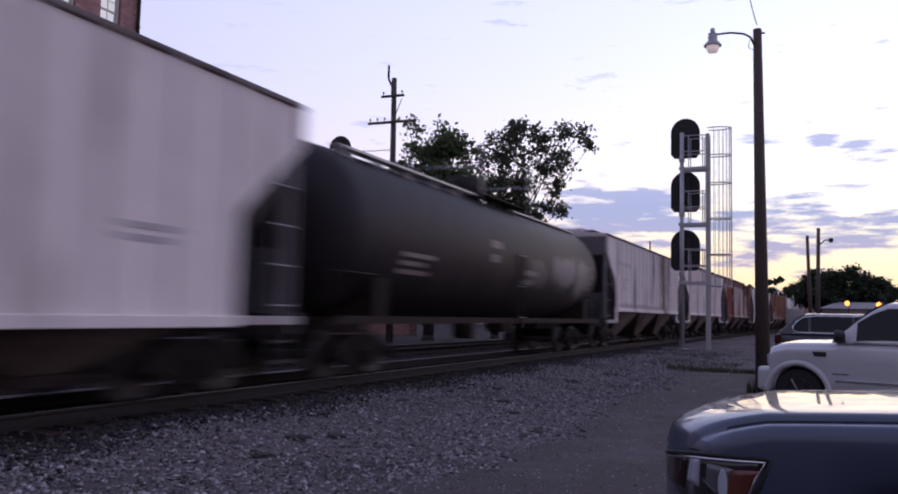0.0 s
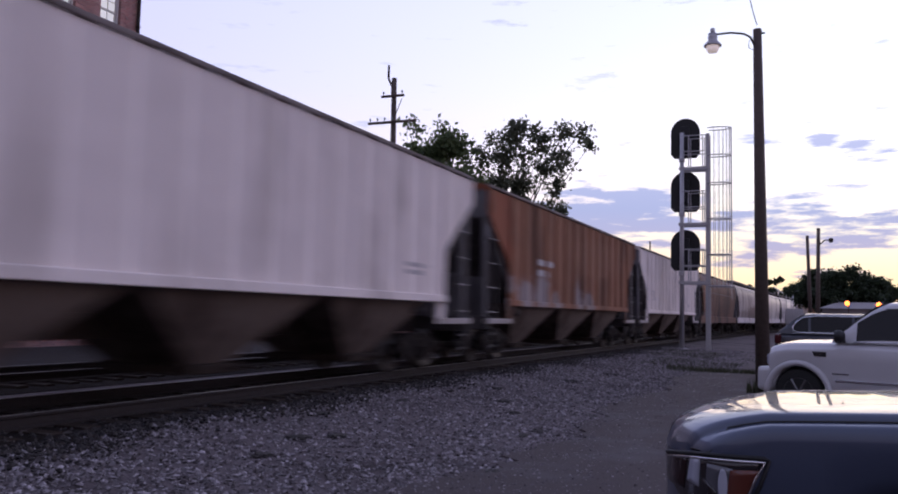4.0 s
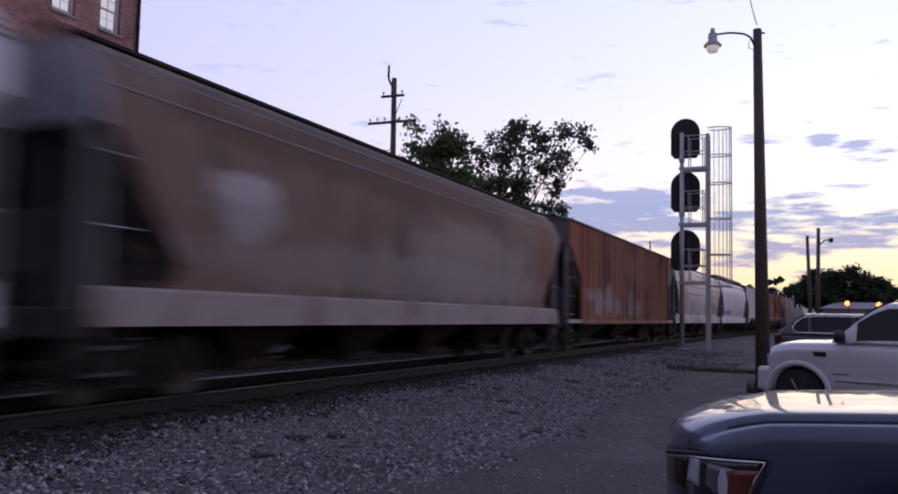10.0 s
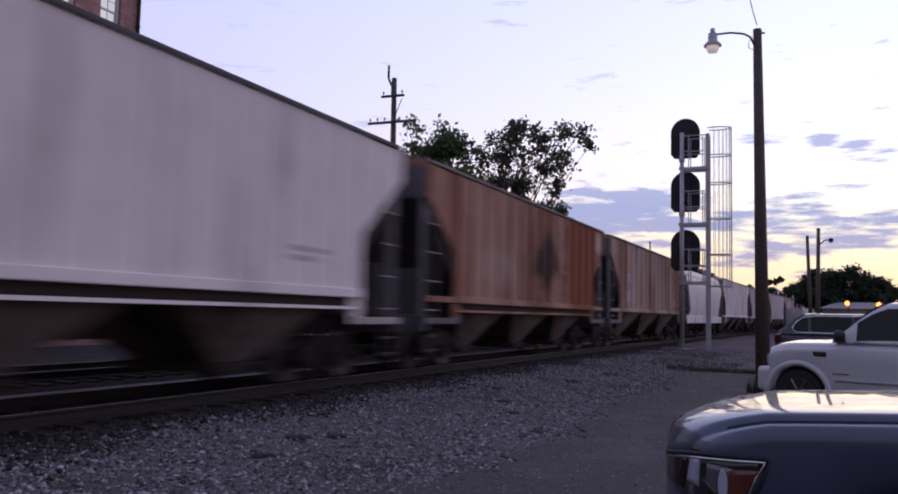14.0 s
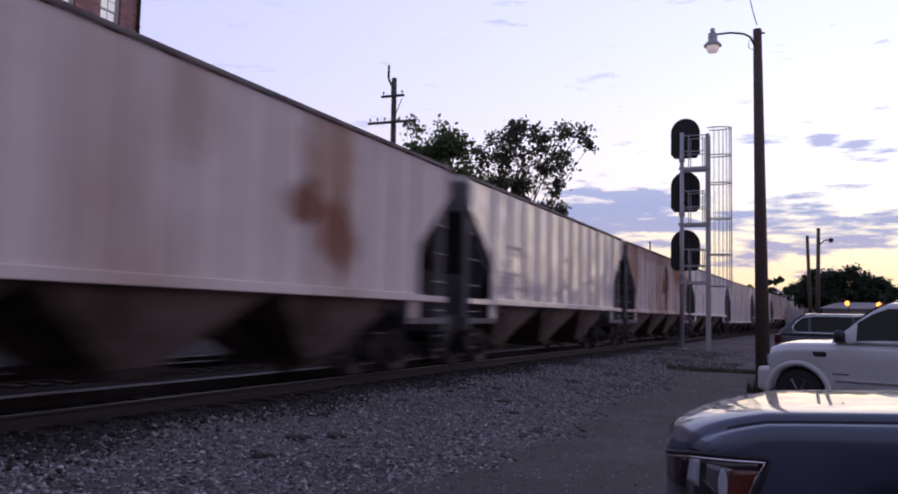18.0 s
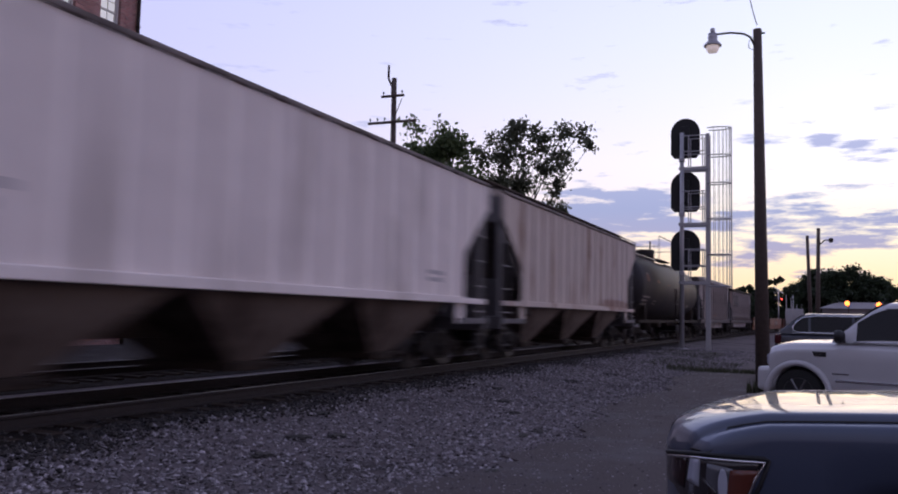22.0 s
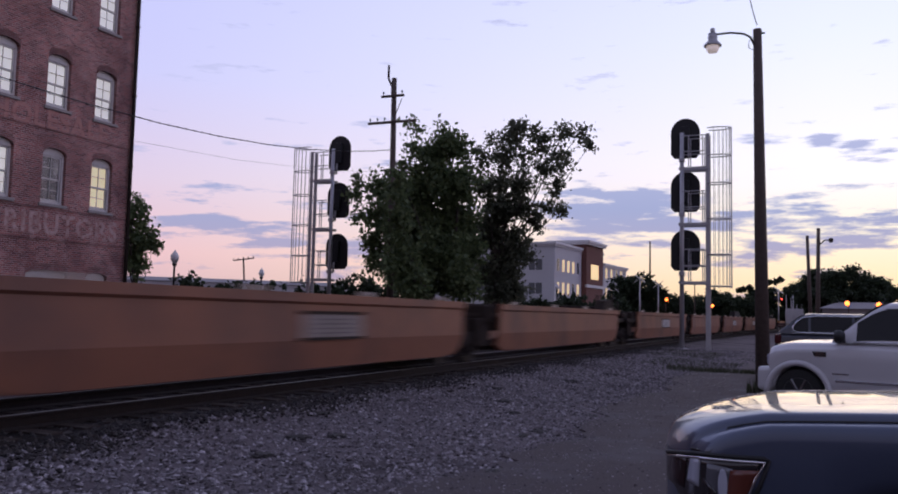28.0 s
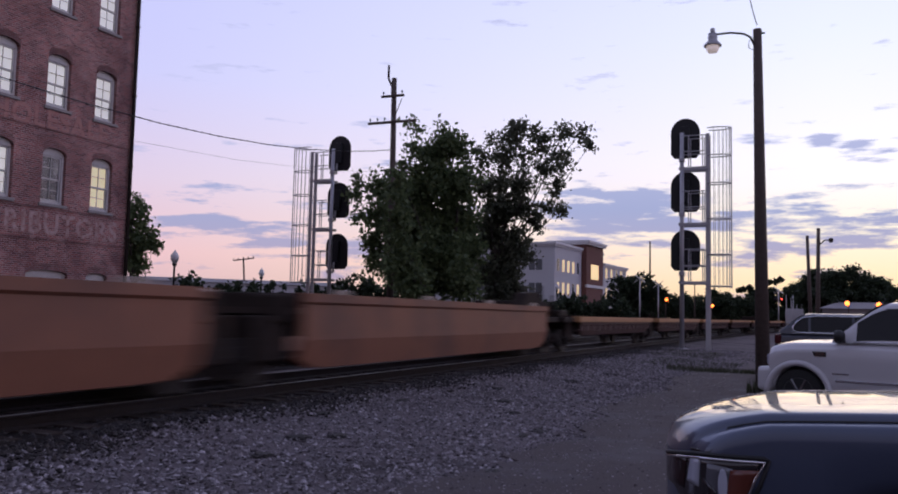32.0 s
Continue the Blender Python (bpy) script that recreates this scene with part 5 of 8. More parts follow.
def build_track(side, z):
    tr = thing("track", "rusty railway track with dark wooden ties in crushed stone", "track", kind="structure")
    ss = [-40 + 4 * i for i in range(60)] + [220 + 20 * i for i in range(20)]
    for k, nm in ((-0.7525, "rail"), (0.7525, "rail")):
        for which, mat in (("web", RAIL_SIDE), ("head", RAIL_TOP)):
            prof = [(-0.07, -0.17), (0.07, -0.17), (0.07, -0.155), (0.012, -0.13), (0.012, -0.045), (0.036, -0.035), (0.036, -0.004), (-0.036, -0.004), (-0.036, -0.035), (-0.012, -0.045), (-0.012, -0.13), (-0.07, -0.155)] if which == "web" else [(-0.03, -0.006), (0.03, -0.006), (0.026, 0.0), (-0.026, 0.0)]
            bm = bmesh.new()
            cols = []
            for s in ss:
                x, y, a = along(s, side + k)
                cols.append([bm.verts.new((x + math.cos(a) * u, y + math.sin(a) * u, z + w)) for u, w in prof])
            for A, B in zip(cols[:-1], cols[1:]):
                for i in range(len(prof)):
                    bm.faces.new((A[i], A[(i + 1) % len(prof)], B[(i + 1) % len(prof)], B[i]))
            if which == "web":
                rail = part("rail", bm, mat, tr)
            else:
                part("rail_head", bm, mat, rail)
    def tie(bm):
        box(bm, -1.3, 1.3, -0.115, 0.115, -0.34, -0.165, 0.012)
    for i in range(240):
        s = 1.0 + i * 0.53
        x, y, a = along(s, side)
        shared("tie", 0, tie, TIE, tr, pose(x, y, z + 0.004 * ((i * 7) % 5) - 0.008, 0, 0, math.degrees(a) + ((i * 13) % 7 - 3) * 0.4))


build_track(0.0, 0.0)
build_track(-4.3, 0.05)


OILY = surface("oily_track_bed", (0.024, 0.020, 0.018), 0.95, 0, 22, 0.5, 0.8, (0.045, 0.038, 0.034), 0.4, 0, 1.2, grainsize=0.03, spec=0.05)


def build_bed(side):
    bm = bmesh.new()
    prof = [(-1.75, -0.205), (-1.5, -0.185), (1.35, -0.185), (1.62, -0.215), (1.62, -0.3), (-1.75, -0.3)]
    cols = []
    for s in [-40 + 5 * i for i in range(60)] + [280, 330, 400, 500, 700]:
        x, y, a = along(s, side)
        cols.append([bm.verts.new((x + math.cos(a) * u, y + math.sin(a) * u, w + 0.03 * (side != 0))) for u, w in prof])
    for A, B in zip(cols[:-1], cols[1:]):
        for i in range(len(prof)):
            bm.faces.new((A[i], A[(i + 1) % len(prof)], B[(i + 1) % len(prof)], B[i]))
    tagged(new("track_bed", finish(bm, "track_bed", OILY)), "dark oil-soaked track bed", "track bed", kind="structure")


build_bed(0.0)
build_bed(-4.3)


VERGE = surface("dark_weedy_verge", (0.045, 0.040, 0.039), 0.95, 0, 18, 0.5, 0.6, (0.085, 0.078, 0.082), 0.4, 0, 0.8, grainsize=0.04, spec=0.04)


def build_verge():
    bm = bmesh.new()
    cols = []
    for s in [-30 + 5 * i for i in range(34)]:
        col = []
        for side in (-6.1, -8.0, -12.2, -30.0, -58.0):
            x, y, a = along(s, side)
            col.append(bm.verts.new((x, y, ground_height(x, y) + 0.03 - (0.05 if side == -6.1 else 0))))
        cols.append(col)
    for A, B in zip(cols[:-1], cols[1:]):
        for i in range(len(A) - 1):
            bm.faces.new((A[i], A[i + 1], B[i + 1], B[i]))
    tagged(new("verge", finish(bm, "verge", VERGE)), "dark weedy verge across the tracks", "verge", kind="structure")


build_verge()


# unseen plain wall, added behind the lot to darken what the car paint reflects
bm = bmesh.new()
box(bm, -70, 60, -34, -33, -0.5, 8.5)
tagged(new("wall_south", finish(bm, "wall_south", surface("dull_unseen_wall", (0.14, 0.11, 0.10), 0.9, 0, 3, 0.2, 0.1, (0.09, 0.07, 0.065), 0.4))), "unseen dull brown wall added behind the lot to darken reflections", "wall", kind="structure")


# ---- brick warehouse across the tracks
def brick_material(name, c1, c2, mortar, scale=1.0):
    m = bpy.data.materials.new(name)
    m.use_nodes = True
    nt = m.node_tree
    N = nt.nodes.new
    b = nt.nodes["Principled BSDF"]
    b.inputs["Roughness"].default_value = 0.92
    tc, sp, cb = N("ShaderNodeTexCoord"), N("ShaderNodeSeparateXYZ"), N("ShaderNodeCombineXYZ")
    nt.links.new(tc.outputs["Object"], sp.inputs[0])
    ad = N("ShaderNodeMath")
    nt.links.new(sp.outputs[0], ad.inputs[0])
    nt.links.new(sp.outputs[1], ad.inputs[1])
    nt.links.new(ad.outputs[0], cb.inputs[0])
    nt.links.new(sp.outputs[2], cb.inputs[1])
    br = N("ShaderNodeTexBrick")
    br.inputs["Scale"].default_value = scale
    br.inputs["Brick Width"].default_value, br.inputs["Row Height"].default_value, br.inputs["Mortar Size"].default_value = 0.215, 0.075, 0.011
    br.inputs["Color1"].default_value, br.inputs["Color2"].default_value, br.inputs["Mortar"].default_value = (*c1, 1), (*c2, 1), (*mortar, 1)
    nt.links.new(cb.outputs[0], br.inputs["Vector"])
    no = N("ShaderNodeTexNoise")
    no.inputs["Scale"].default_value, no.inputs["Detail"].default_value, no.inputs["Roughness"].default_value = 0.55, 8, 0.65
    nt.links.new(tc.outputs["Object"], no.inputs["Vector"])
    rp = N("ShaderNodeMapRange")
    rp.inputs["From Min"].default_value, rp.inputs["From Max"].default_value = 0.35, 0.7
    nt.links.new(no.outputs["Fac"], rp.inputs["Value"])
    mx = N("ShaderNodeMix")
    mx.data_type, mx.blend_type = "RGBA", "MULTIPLY"
    mx.inputs[7].default_value = (0.46, 0.40, 0.42, 1)
    nt.links.new(rp.outputs[0], mx.inputs[0])
    nt.links.new(br.outputs["Color"], mx.inputs[6])
    n2 = N("ShaderNodeTexNoise")
    n2.inputs["Scale"].default_value, n2.inputs["Detail"].default_value = 2.3, 6
    nt.links.new(tc.outputs["Object"], n2.inputs["Vector"])
    r2 = N("ShaderNodeMapRange")
    r2.inputs["From Min"].default_value, r2.inputs["From Max"].default_value, r2.inputs["To Max"].default_value = 0.56, 0.75, 0.6
    nt.links.new(n2.outputs["Fac"], r2.inputs["Value"])
    m3 = N("ShaderNodeMix")
    m3.data_type = "RGBA"
    m3.inputs[7].default_value = (0.50, 0.33, 0.30, 1)
    nt.links.new(r2.outputs[0], m3.inputs[0])
    nt.links.new(mx.outputs[2], m3.inputs[6])
    nt.links.new(m3.outputs[2], b.inputs["Base Color"])
    bp = N("ShaderNodeBump")
    bp.inputs["Strength"].default_value, bp.inputs["Distance"].default_value = 1.0, 0.02
    nt.links.new(br.outputs["Fac"], bp.inputs["Height"])
    bp.invert = True
    nt.links.new(bp.outputs[0], b.inputs["Normal"])
    return m


BRICK = brick_material("old_red_brick", (0.54, 0.20, 0.16), (0.19, 0.070, 0.062), (0.58, 0.46, 0.42))
BRICK_DARK = brick_material("dark_brick_arch", (0.34, 0.13, 0.11), (0.20, 0.085, 0.07), (0.36, 0.28, 0.26))
STONE = surface("weathered_limestone_sill", (0.30, 0.27, 0.25), 0.85, 0, 12, 0.2, 0.2)
SASH = surface("cream_window_paint", (0.60, 0.57, 0.53), 0.6, 0, 10, 0.12, 0.05)
BLIND = glowing("lamp_lit_window_blind", (0.86, 0.82, 0.80), 0.42)
BLIND_WARM = glowing("warm_lamp_lit_blind", (0.86, 0.74, 0.46), 0.45)
DIM = surface("dim_room", (0.10, 0.095, 0.09), 0.9, 0, 1.2, 0.5, 0, (0.45, 0.43, 0.40), 0.5, 0, 1.4)
PANE = glassy("window_glass", (0.05, 0.055, 0.06), 0.03, 0.9)


def clear_glass():
    m = bpy.data.materials.new("clear_window_glass")
    m.use_nodes = True
    nt = m.node_tree
    b = nt.nodes["Principled BSDF"]
    b.inputs["Transmission Weight"].default_value, b.inputs["Roughness"].default_value, b.inputs["IOR"].default_value = 1.0, 0.0, 1.5
    b.inputs["Base Color"].default_value = (0.96, 0.98, 0.98, 1)
    return m


CLEAR = clear_glass()
PAINTED = surface("faded_white_wall_paint", (0.46, 0.32, 0.285), 0.9, 0, 7, 0.3, 0.1, (0.30, 0.145, 0.12), 0.62, 0, 4.5)
PAINTED2 = surface("almost_gone_wall_paint", (0.45, 0.235, 0.195), 0.9, 0, 7, 0.3, 0.1, (0.40, 0.18, 0.15), 0.55, 0, 4.5)


def words(parent, text, size, m, material, name="painted_sign", label=""):
    cu = bpy.data.curves.new("letters", "FONT")
    cu.body, cu.size, cu.extrude, cu.space_character, cu.offset = text, size, 0.002, 1.12, 0.026
    tmp = bpy.data.objects.new("letters", cu)
    scene.collection.objects.link(tmp)
    dg = bpy.context.evaluated_depsgraph_get()
    me = bpy.data.meshes.new_from_object(tmp.evaluated_get(dg))
    bpy.data.objects.remove(tmp)
    me.materials.clear()
    me.materials.append(material)
    ob = new(name, me)
    ob.parent, ob.matrix_basis = parent, m
    if label:
        ob["label"] = label
    return ob


def arch_window(parent, yc, z0, w, h, x, back, rise=0.22):
    """A tall double-hung window with a low arch, in a reveal of the wall whose face is at x."""
    fx = x - 0.16
    def arc(y):
        return z0 + h - rise + rise * math.sqrt(max(1 - (y / (w / 2)) ** 2, 0.0))
    def frame_(bm):
        t = 0.09
        box(bm, fx - 0.06, fx + 0.02, -w / 2, -w / 2 + t, z0 + 0.05, z0 + h - rise)
        box(bm, fx - 0.06, fx + 0.02, w / 2 - t, w / 2, z0 + 0.05, z0 + h - rise)
        box(bm, fx - 0.06, fx + 0.02, -w / 2, w / 2, z0, z0 + 0.12)
        n = 10
        pts = [(-w / 2 + w * i / n, arc(-w / 2 + w * i / n)) for i in range(n + 1)]
        for (a, za), (b, zb) in zip(pts[:-1], pts[1:]):
            prism(bm, [(a, z0 + h - rise - 0.06), (b, z0 + h - rise - 0.06), (b, zb), (a, za)], "x", fx - 0.06, fx + 0.02)
    win = shared("window", (round(z0, 2), w, h, x), frame_, SASH, parent, (0, yc, 0))
    zm = z0 + (h - rise) * 0.5
    def sash(bm):
        for a, b, dx in ((z0 + 0.12, zm + 0.03, -0.03), (zm - 0.03, z0 + h - rise - 0.06, 0.0)):
            for q in (-w / 2 + 0.12, w / 2 - 0.12):
                box(bm, fx - 0.05 + dx, fx - 0.01 + dx, q - 0.035, q + 0.035, a, b)
            box(bm, fx - 0.05 + dx, fx - 0.01 + dx, -w / 2 + 0.09, w / 2 - 0.09, a, a + 0.07)
            box(bm, fx - 0.05 + dx, fx - 0.01 + dx, -w / 2 + 0.09, w / 2 - 0.09, b - 0.07, b)
            box(bm, fx - 0.045 + dx, fx - 0.015 + dx, -0.015, 0.015, a, b)
            box(bm, fx - 0.045 + dx, fx - 0.015 + dx, -w / 2 + 0.1, w / 2 - 0.1, (a + b) / 2 - 0.015, (a + b) / 2 + 0.015)
    shared("sash", (round(z0, 2), w, h, x), sash, SASH, win)
    def pane(bm):
        box(bm, fx - 0.036, fx - 0.030, -w / 2 + 0.1, w / 2 - 0.1, z0 + 0.1, z0 + h - rise - 0.05)
    ob = shared("pane", (round(z0, 2), w, h, x), pane, CLEAR, win)
    ob.visible_shadow = False
    def blind(bm):
        box(bm, fx - 0.10, fx - 0.085, -w / 2, w / 2, z0, z0 + h)
    shared("blind", (round(z0, 2), w, h, x), blind, back, win)
    def sill(bm):
        box(bm, x - 0.2, x + 0.07, -w / 2 - 0.1, w / 2 + 0.1, z0 - 0.12, z0, 0.015)
    shared("sill", (round(z0, 2), w, x), sill, STONE, win)
    n = 12
    arcs = [(-w / 2 + w * i / n, arc(-w / 2 + w * i / n)) for i in range(n + 1)]
    def head(bm):
        prism(bm, arcs + [(a, z + 0.24) for a, z in arcs[::-1]], "x", x - 0.02, x + 0.012)
    shared("arch", (round(z0, 2), w, h, x), head, BRICK_DARK, win)
    for k in (-1, 1):
        def spandrel(bm):
            half = [q for q in arcs if k * q[0] >= -0.001]
            half = half if k < 0 else half[::-1]
            prism(bm, half + [(k * w / 2, z0 + h + 0.004)], "x", x - 0.35, x - 0.001)
        shared("spandrel", (round(z0, 2), w, h, x, k), spandrel, BRICK_DARK, win)
    return win


def warehouse():
    X = -26.0
    b = thing("brick_warehouse", "old red brick warehouse with tall arched windows and faded painted lettering", "building")
    cols = [25.33 - 2.33 * i for i in range(9)]
    rows = [(5.0, 2.12), (8.66, 2.06), (12.40, 2.06)]
    opens = [(c, z, 1.08, h) for c in cols for z, h in rows]
    low = [(22.95, 0.9, 1.9, 1.62), (25.33, 0.9, 1.08, 1.62), (19.9, 0.9, 1.9, 1.62), (16.0, -0.2, 2.4, 2.9)]
    allo = opens + low
    y_lo, y_hi, z_lo, z_hi = 3.0, 26.86, -0.5, 17.2
    def wall(bm):
        ys = sorted({y_lo, y_hi, *[round(c - w / 2, 3) for c, _, w, _ in allo], *[round(c + w / 2, 3) for c, _, w, _ in allo]})
        zs = sorted({z_lo, z_hi, *[round(z, 3) for _, z, _, _ in allo], *[round(z + h, 3) for _, z, _, h in allo]})
        for y0, y1 in zip(ys[:-1], ys[1:]):
            run = None
            for z0, z1 in zip(zs[:-1], zs[1:]):
                ym, zm = (y0 + y1) / 2, (z0 + z1) / 2
                hole = any(abs(ym - c) < w / 2 and z < zm < z + h for c, z, w, h in allo)
                if hole:
                    if run:
                        box(bm, X - 0.4, X, y0, y1, *run)
                    run = None
                else:
                    run = (run[0], z1) if run else (z0, z1)
            if run:
                box(bm, X - 0.4, X, y0, y1, *run)
    part("wall", (lambda m: (wall(m), m)[1])(bmesh.new()), BRICK, b)
    bm = bmesh.new()
    box(bm, X - 18, X - 0.4, y_hi - 0.4, y_hi - 0.002, z_lo, z_hi)
    part("wall", bm, BRICK, b)
    bm = bmesh.new()
    box(bm, X - 18, X - 0.4, y_lo, y_lo + 0.4, z_lo, z_hi)
    part("wall", bm, BRICK, b)
    bm = bmesh.new()
    box(bm, X - 18.4, X - 18, y_lo, y_hi, z_lo, z_hi)
    part("wall", bm, BRICK, b)
    bm = bmesh.new()
    box(bm, X - 18, X - 0.4, y_lo + 0.4, y_hi - 0.4, z_hi - 0.5, z_hi - 0.3)
    part("roof", bm, STEEL_DARK, b)
    bm = bmesh.new()
    box(bm, X - 0.45, X + 0.12, y_lo - 0.1, y_hi + 0.1, z_hi, z_hi + 0.25, 0.03)
    part("coping", bm, STONE, b)
    for z in (3.62, 4.78, 7.75):
        bm = bmesh.new()
        box(bm, X - 0.01, X + 0.025, y_lo, y_hi, z, z + 0.075)
        part("string_course", bm, BRICK_DARK, b)
    k = 0
    for c, z, w, h in opens:
        k += 1
        back = DIM if (abs(c - 23.0) < 0.1 and z < 6) else BLIND_WARM if (abs(c - 25.33) < 0.1 and z < 6) else DIM if k % 7 == 3 and c < 20 else BLIND
        arch_window(b, c, z, w, h, X, back)
    for c, z, w, h in low[:3]:
        arch_window(b, c, z, w, h, X, DIM, 0.16)
    bm = bmesh.new()
    box(bm, X - 0.3, X - 0.2, 14.8, 17.2, -0.4, 2.7)
    for i in range(5):
        box(bm, X - 0.2, X - 0.185, 14.85, 17.15, -0.3 + i * 0.6, 0.2 + i * 0.6)
    part("loading_door", bm, SASH, b, "pale loading door")
    bm = bmesh.new()
    tube(bm, (X + 0.12, y_hi - 0.12, -0.4), (X + 0.12, y_hi - 0.12, z_hi), 0.075, n=10)
    for z in (1, 4, 7, 10, 13, 16):
        turned(bm, [(0.09, 0), (0.1, 0.05), (0.09, 0.1)], (X + 0.12, y_hi - 0.12, z), "z", 10)
    part("downspout", bm, STEEL_DARK, b, "dark metal downspout")
    words(b, "DISTRIBUTORS", 1.06, pose(X + 0.004, 18.5, 3.88, 90, 0, 90), PAINTED, label="faded white painted lettering")
    words(b, "WHOLESALE", 1.06, pose(X + 0.004, 19.0, 7.8, 90, 0, 90), PAINTED2, label="nearly erased painted lettering")


warehouse()

# ---- three-head signals on masts, with ladders, platforms and safety cages
def signal(base, out, label):
    """out: +1 where the ladder stands on the side of larger x, -1 on the other."""
    s = thing("railway_signal", label, "signal", "railway signals", pose(base[0], base[1], base[2]))
    g = -base[2]
    bm = bmesh.new()
    tube(bm, (0, 0, 0), (0, 0, 10.6 + g), 0.12, 0.10, n=14)
    box(bm, -0.3, 0.3, -0.3, 0.3, -0.3, 0.12, 0.02)
    part("mast", bm, GALV, s)
    lx = out * 1.27
    deep = 0.82 if out > 0 else 1.05
    def lad(bm):
        for q in (-0.23, 0.23):
            box(bm, lx - 0.10, lx + 0.10, q - 0.03, q + 0.03, -0.35, 10.45 + g)
    bm = bmesh.new()
    lad(bm)
    ld = part("ladder", bm, GALV, s)
    def rung(bm):
        tube(bm, (0, -0.23, 0), (0, 0.23, 0), 0.014, n=6)
    for i in range(34):
        shared("rung", "signal", rung, GALV, ld, (lx, 0, 0.3 + 0.3 * i))
    cage = [10.72, 9.35, 7.95, 6.18, 4.40, 2.85]
    def hoop(bm):
        pts = []
        for i in range(13):
            a = math.pi * i / 12
            pts.append((lx + out * (0.3 + deep * math.sin(a)), 0.4 * math.cos(a), 0))
        pts = [(lx, 0.3, 0)] + pts + [(lx, -0.3, 0)]
        path_tube(bm, pts, 0.028, 5)
    for z in cage:
        shared("cage_hoop", out, hoop, GALV, s, (0, 0, z + g))
    def strap(bm):
        tube(bm, (0, 0, 2.75 + g), (0, 0, 10.72 + g), 0.014, n=5)
    for i in (0, 1, 2, 3, 4, 5, 6, 7, 8, 9, 10, 11, 12):
        a = math.pi * i / 12
        shared("cage_strap", (out, g), strap, GALV, s, (lx + out * (0.3 + deep * math.sin(a)), 0.4 * math.cos(a), 0))
    def platform(bm):
        a, b = sorted((out * -0.1, lx))
        for q in range(5):
            box(bm, a, b, -0.42 + 0.21 * q - 0.02, -0.42 + 0.21 * q + 0.02, -0.05, 0.0)
        box(bm, a, b, -0.46, -0.42, -0.12, 0.02)
        box(bm, a, b, 0.42, 0.46, -0.12, 0.02)
    def upright(bm):
        tube(bm, (0, 0, 0), (0, 0, 1.6), 0.028, n=6)
    def handrail(bm):
        tube(bm, (out * 0.05, 0, 0), (lx - out * 0.1, 0, 0), 0.028, n=6)
    for z in (8.75, 5.95, 3.05):
        pf = shared("platform", out, platform, GALV, s, (0, 0, z + g))
        for q in (-0.44, 0.44):
            for x in (out * 0.38, lx - out * 0.22):
                shared("upright", 0, upright, GALV, pf, (x, q, 0))
            for zz in (0.8, 1.6):
                shared("handrail", out, handrail, GALV, pf, (0, q, zz))
    def head(bm):
        pts = []
        n = 14
        for i in range(n + 1):
            a = math.pi * i / n
            pts.append((0.72 * math.cos(a), 0.36 + 0.74 * math.sin(a)))
        pts += [(-0.72, -0.74), (-0.54, -0.97), (0.54, -0.97), (0.72, -0.74)]
        prism(bm, [(x, z) for x, z in pts], "y", 0.55, 0.60)
        box(bm, -0.22, 0.22, 0.3, 0.56, -0.55, 0.65, 0.04)
    def hood(bm):
        for zz in (0.55, 0.0, -0.5):
            turned(bm, [(0.13, 0.0), (0.14, 0.32), (0.12, 0.32), (0.11, 0.02)], (0, 0.6, zz), "y", 12)
    def bracket(bm):
        tube(bm, (0, 0.05, -1.15), (0, 0.42, -1.15), 0.05)
        tube(bm, (0, 0.42, -1.15), (0, 0.42, -0.5), 0.06)
        box(bm, -0.14, 0.14, -0.14, 0.14, -1.25, -1.05, 0.02)
    for z in (10.36, 7.60, 4.62):
        h = shared("signal_head", 0, head, BLACKBOARD, s, (0.10, 0, z + g))
        shared("lamp_hood", 0, hood, BLACKBOARD, h)
        shared("bracket", 0, bracket, GALV, h, (-0.10, 0, 0))
    if out > 0:
        bm = bmesh.new()
        box(bm, lx - 0.12, lx + 0.12, -0.12, 0.12, -0.42, 0.05, 0.02)
        part("ladder_foot", bm, STEEL_DARK, s)


signal((-5.61, 43.1, -0.36), 1, "galvanised three-head railway signal with black boards and a caged ladder")
signal((-25.0, 41.5, -0.30), -1, "galvanised three-head railway signal with a caged ladder before the trees")

# ---- old line pole and its cable
WOODPOLE = surface("weathered_pole_wood", (0.075, 0.055, 0.045), 0.9, 0, 14, 0.4, 0.4, (0.13, 0.11, 0.10), 0.35, 0.9, 1.5)
CABLE = surface("black_cable", (0.03, 0.028, 0.03), 0.7, 0, 10, 0.2, 0)
INSUL = glassy("glass_insulator", (0.16, 0.22, 0.22), 0.15, 0.6)


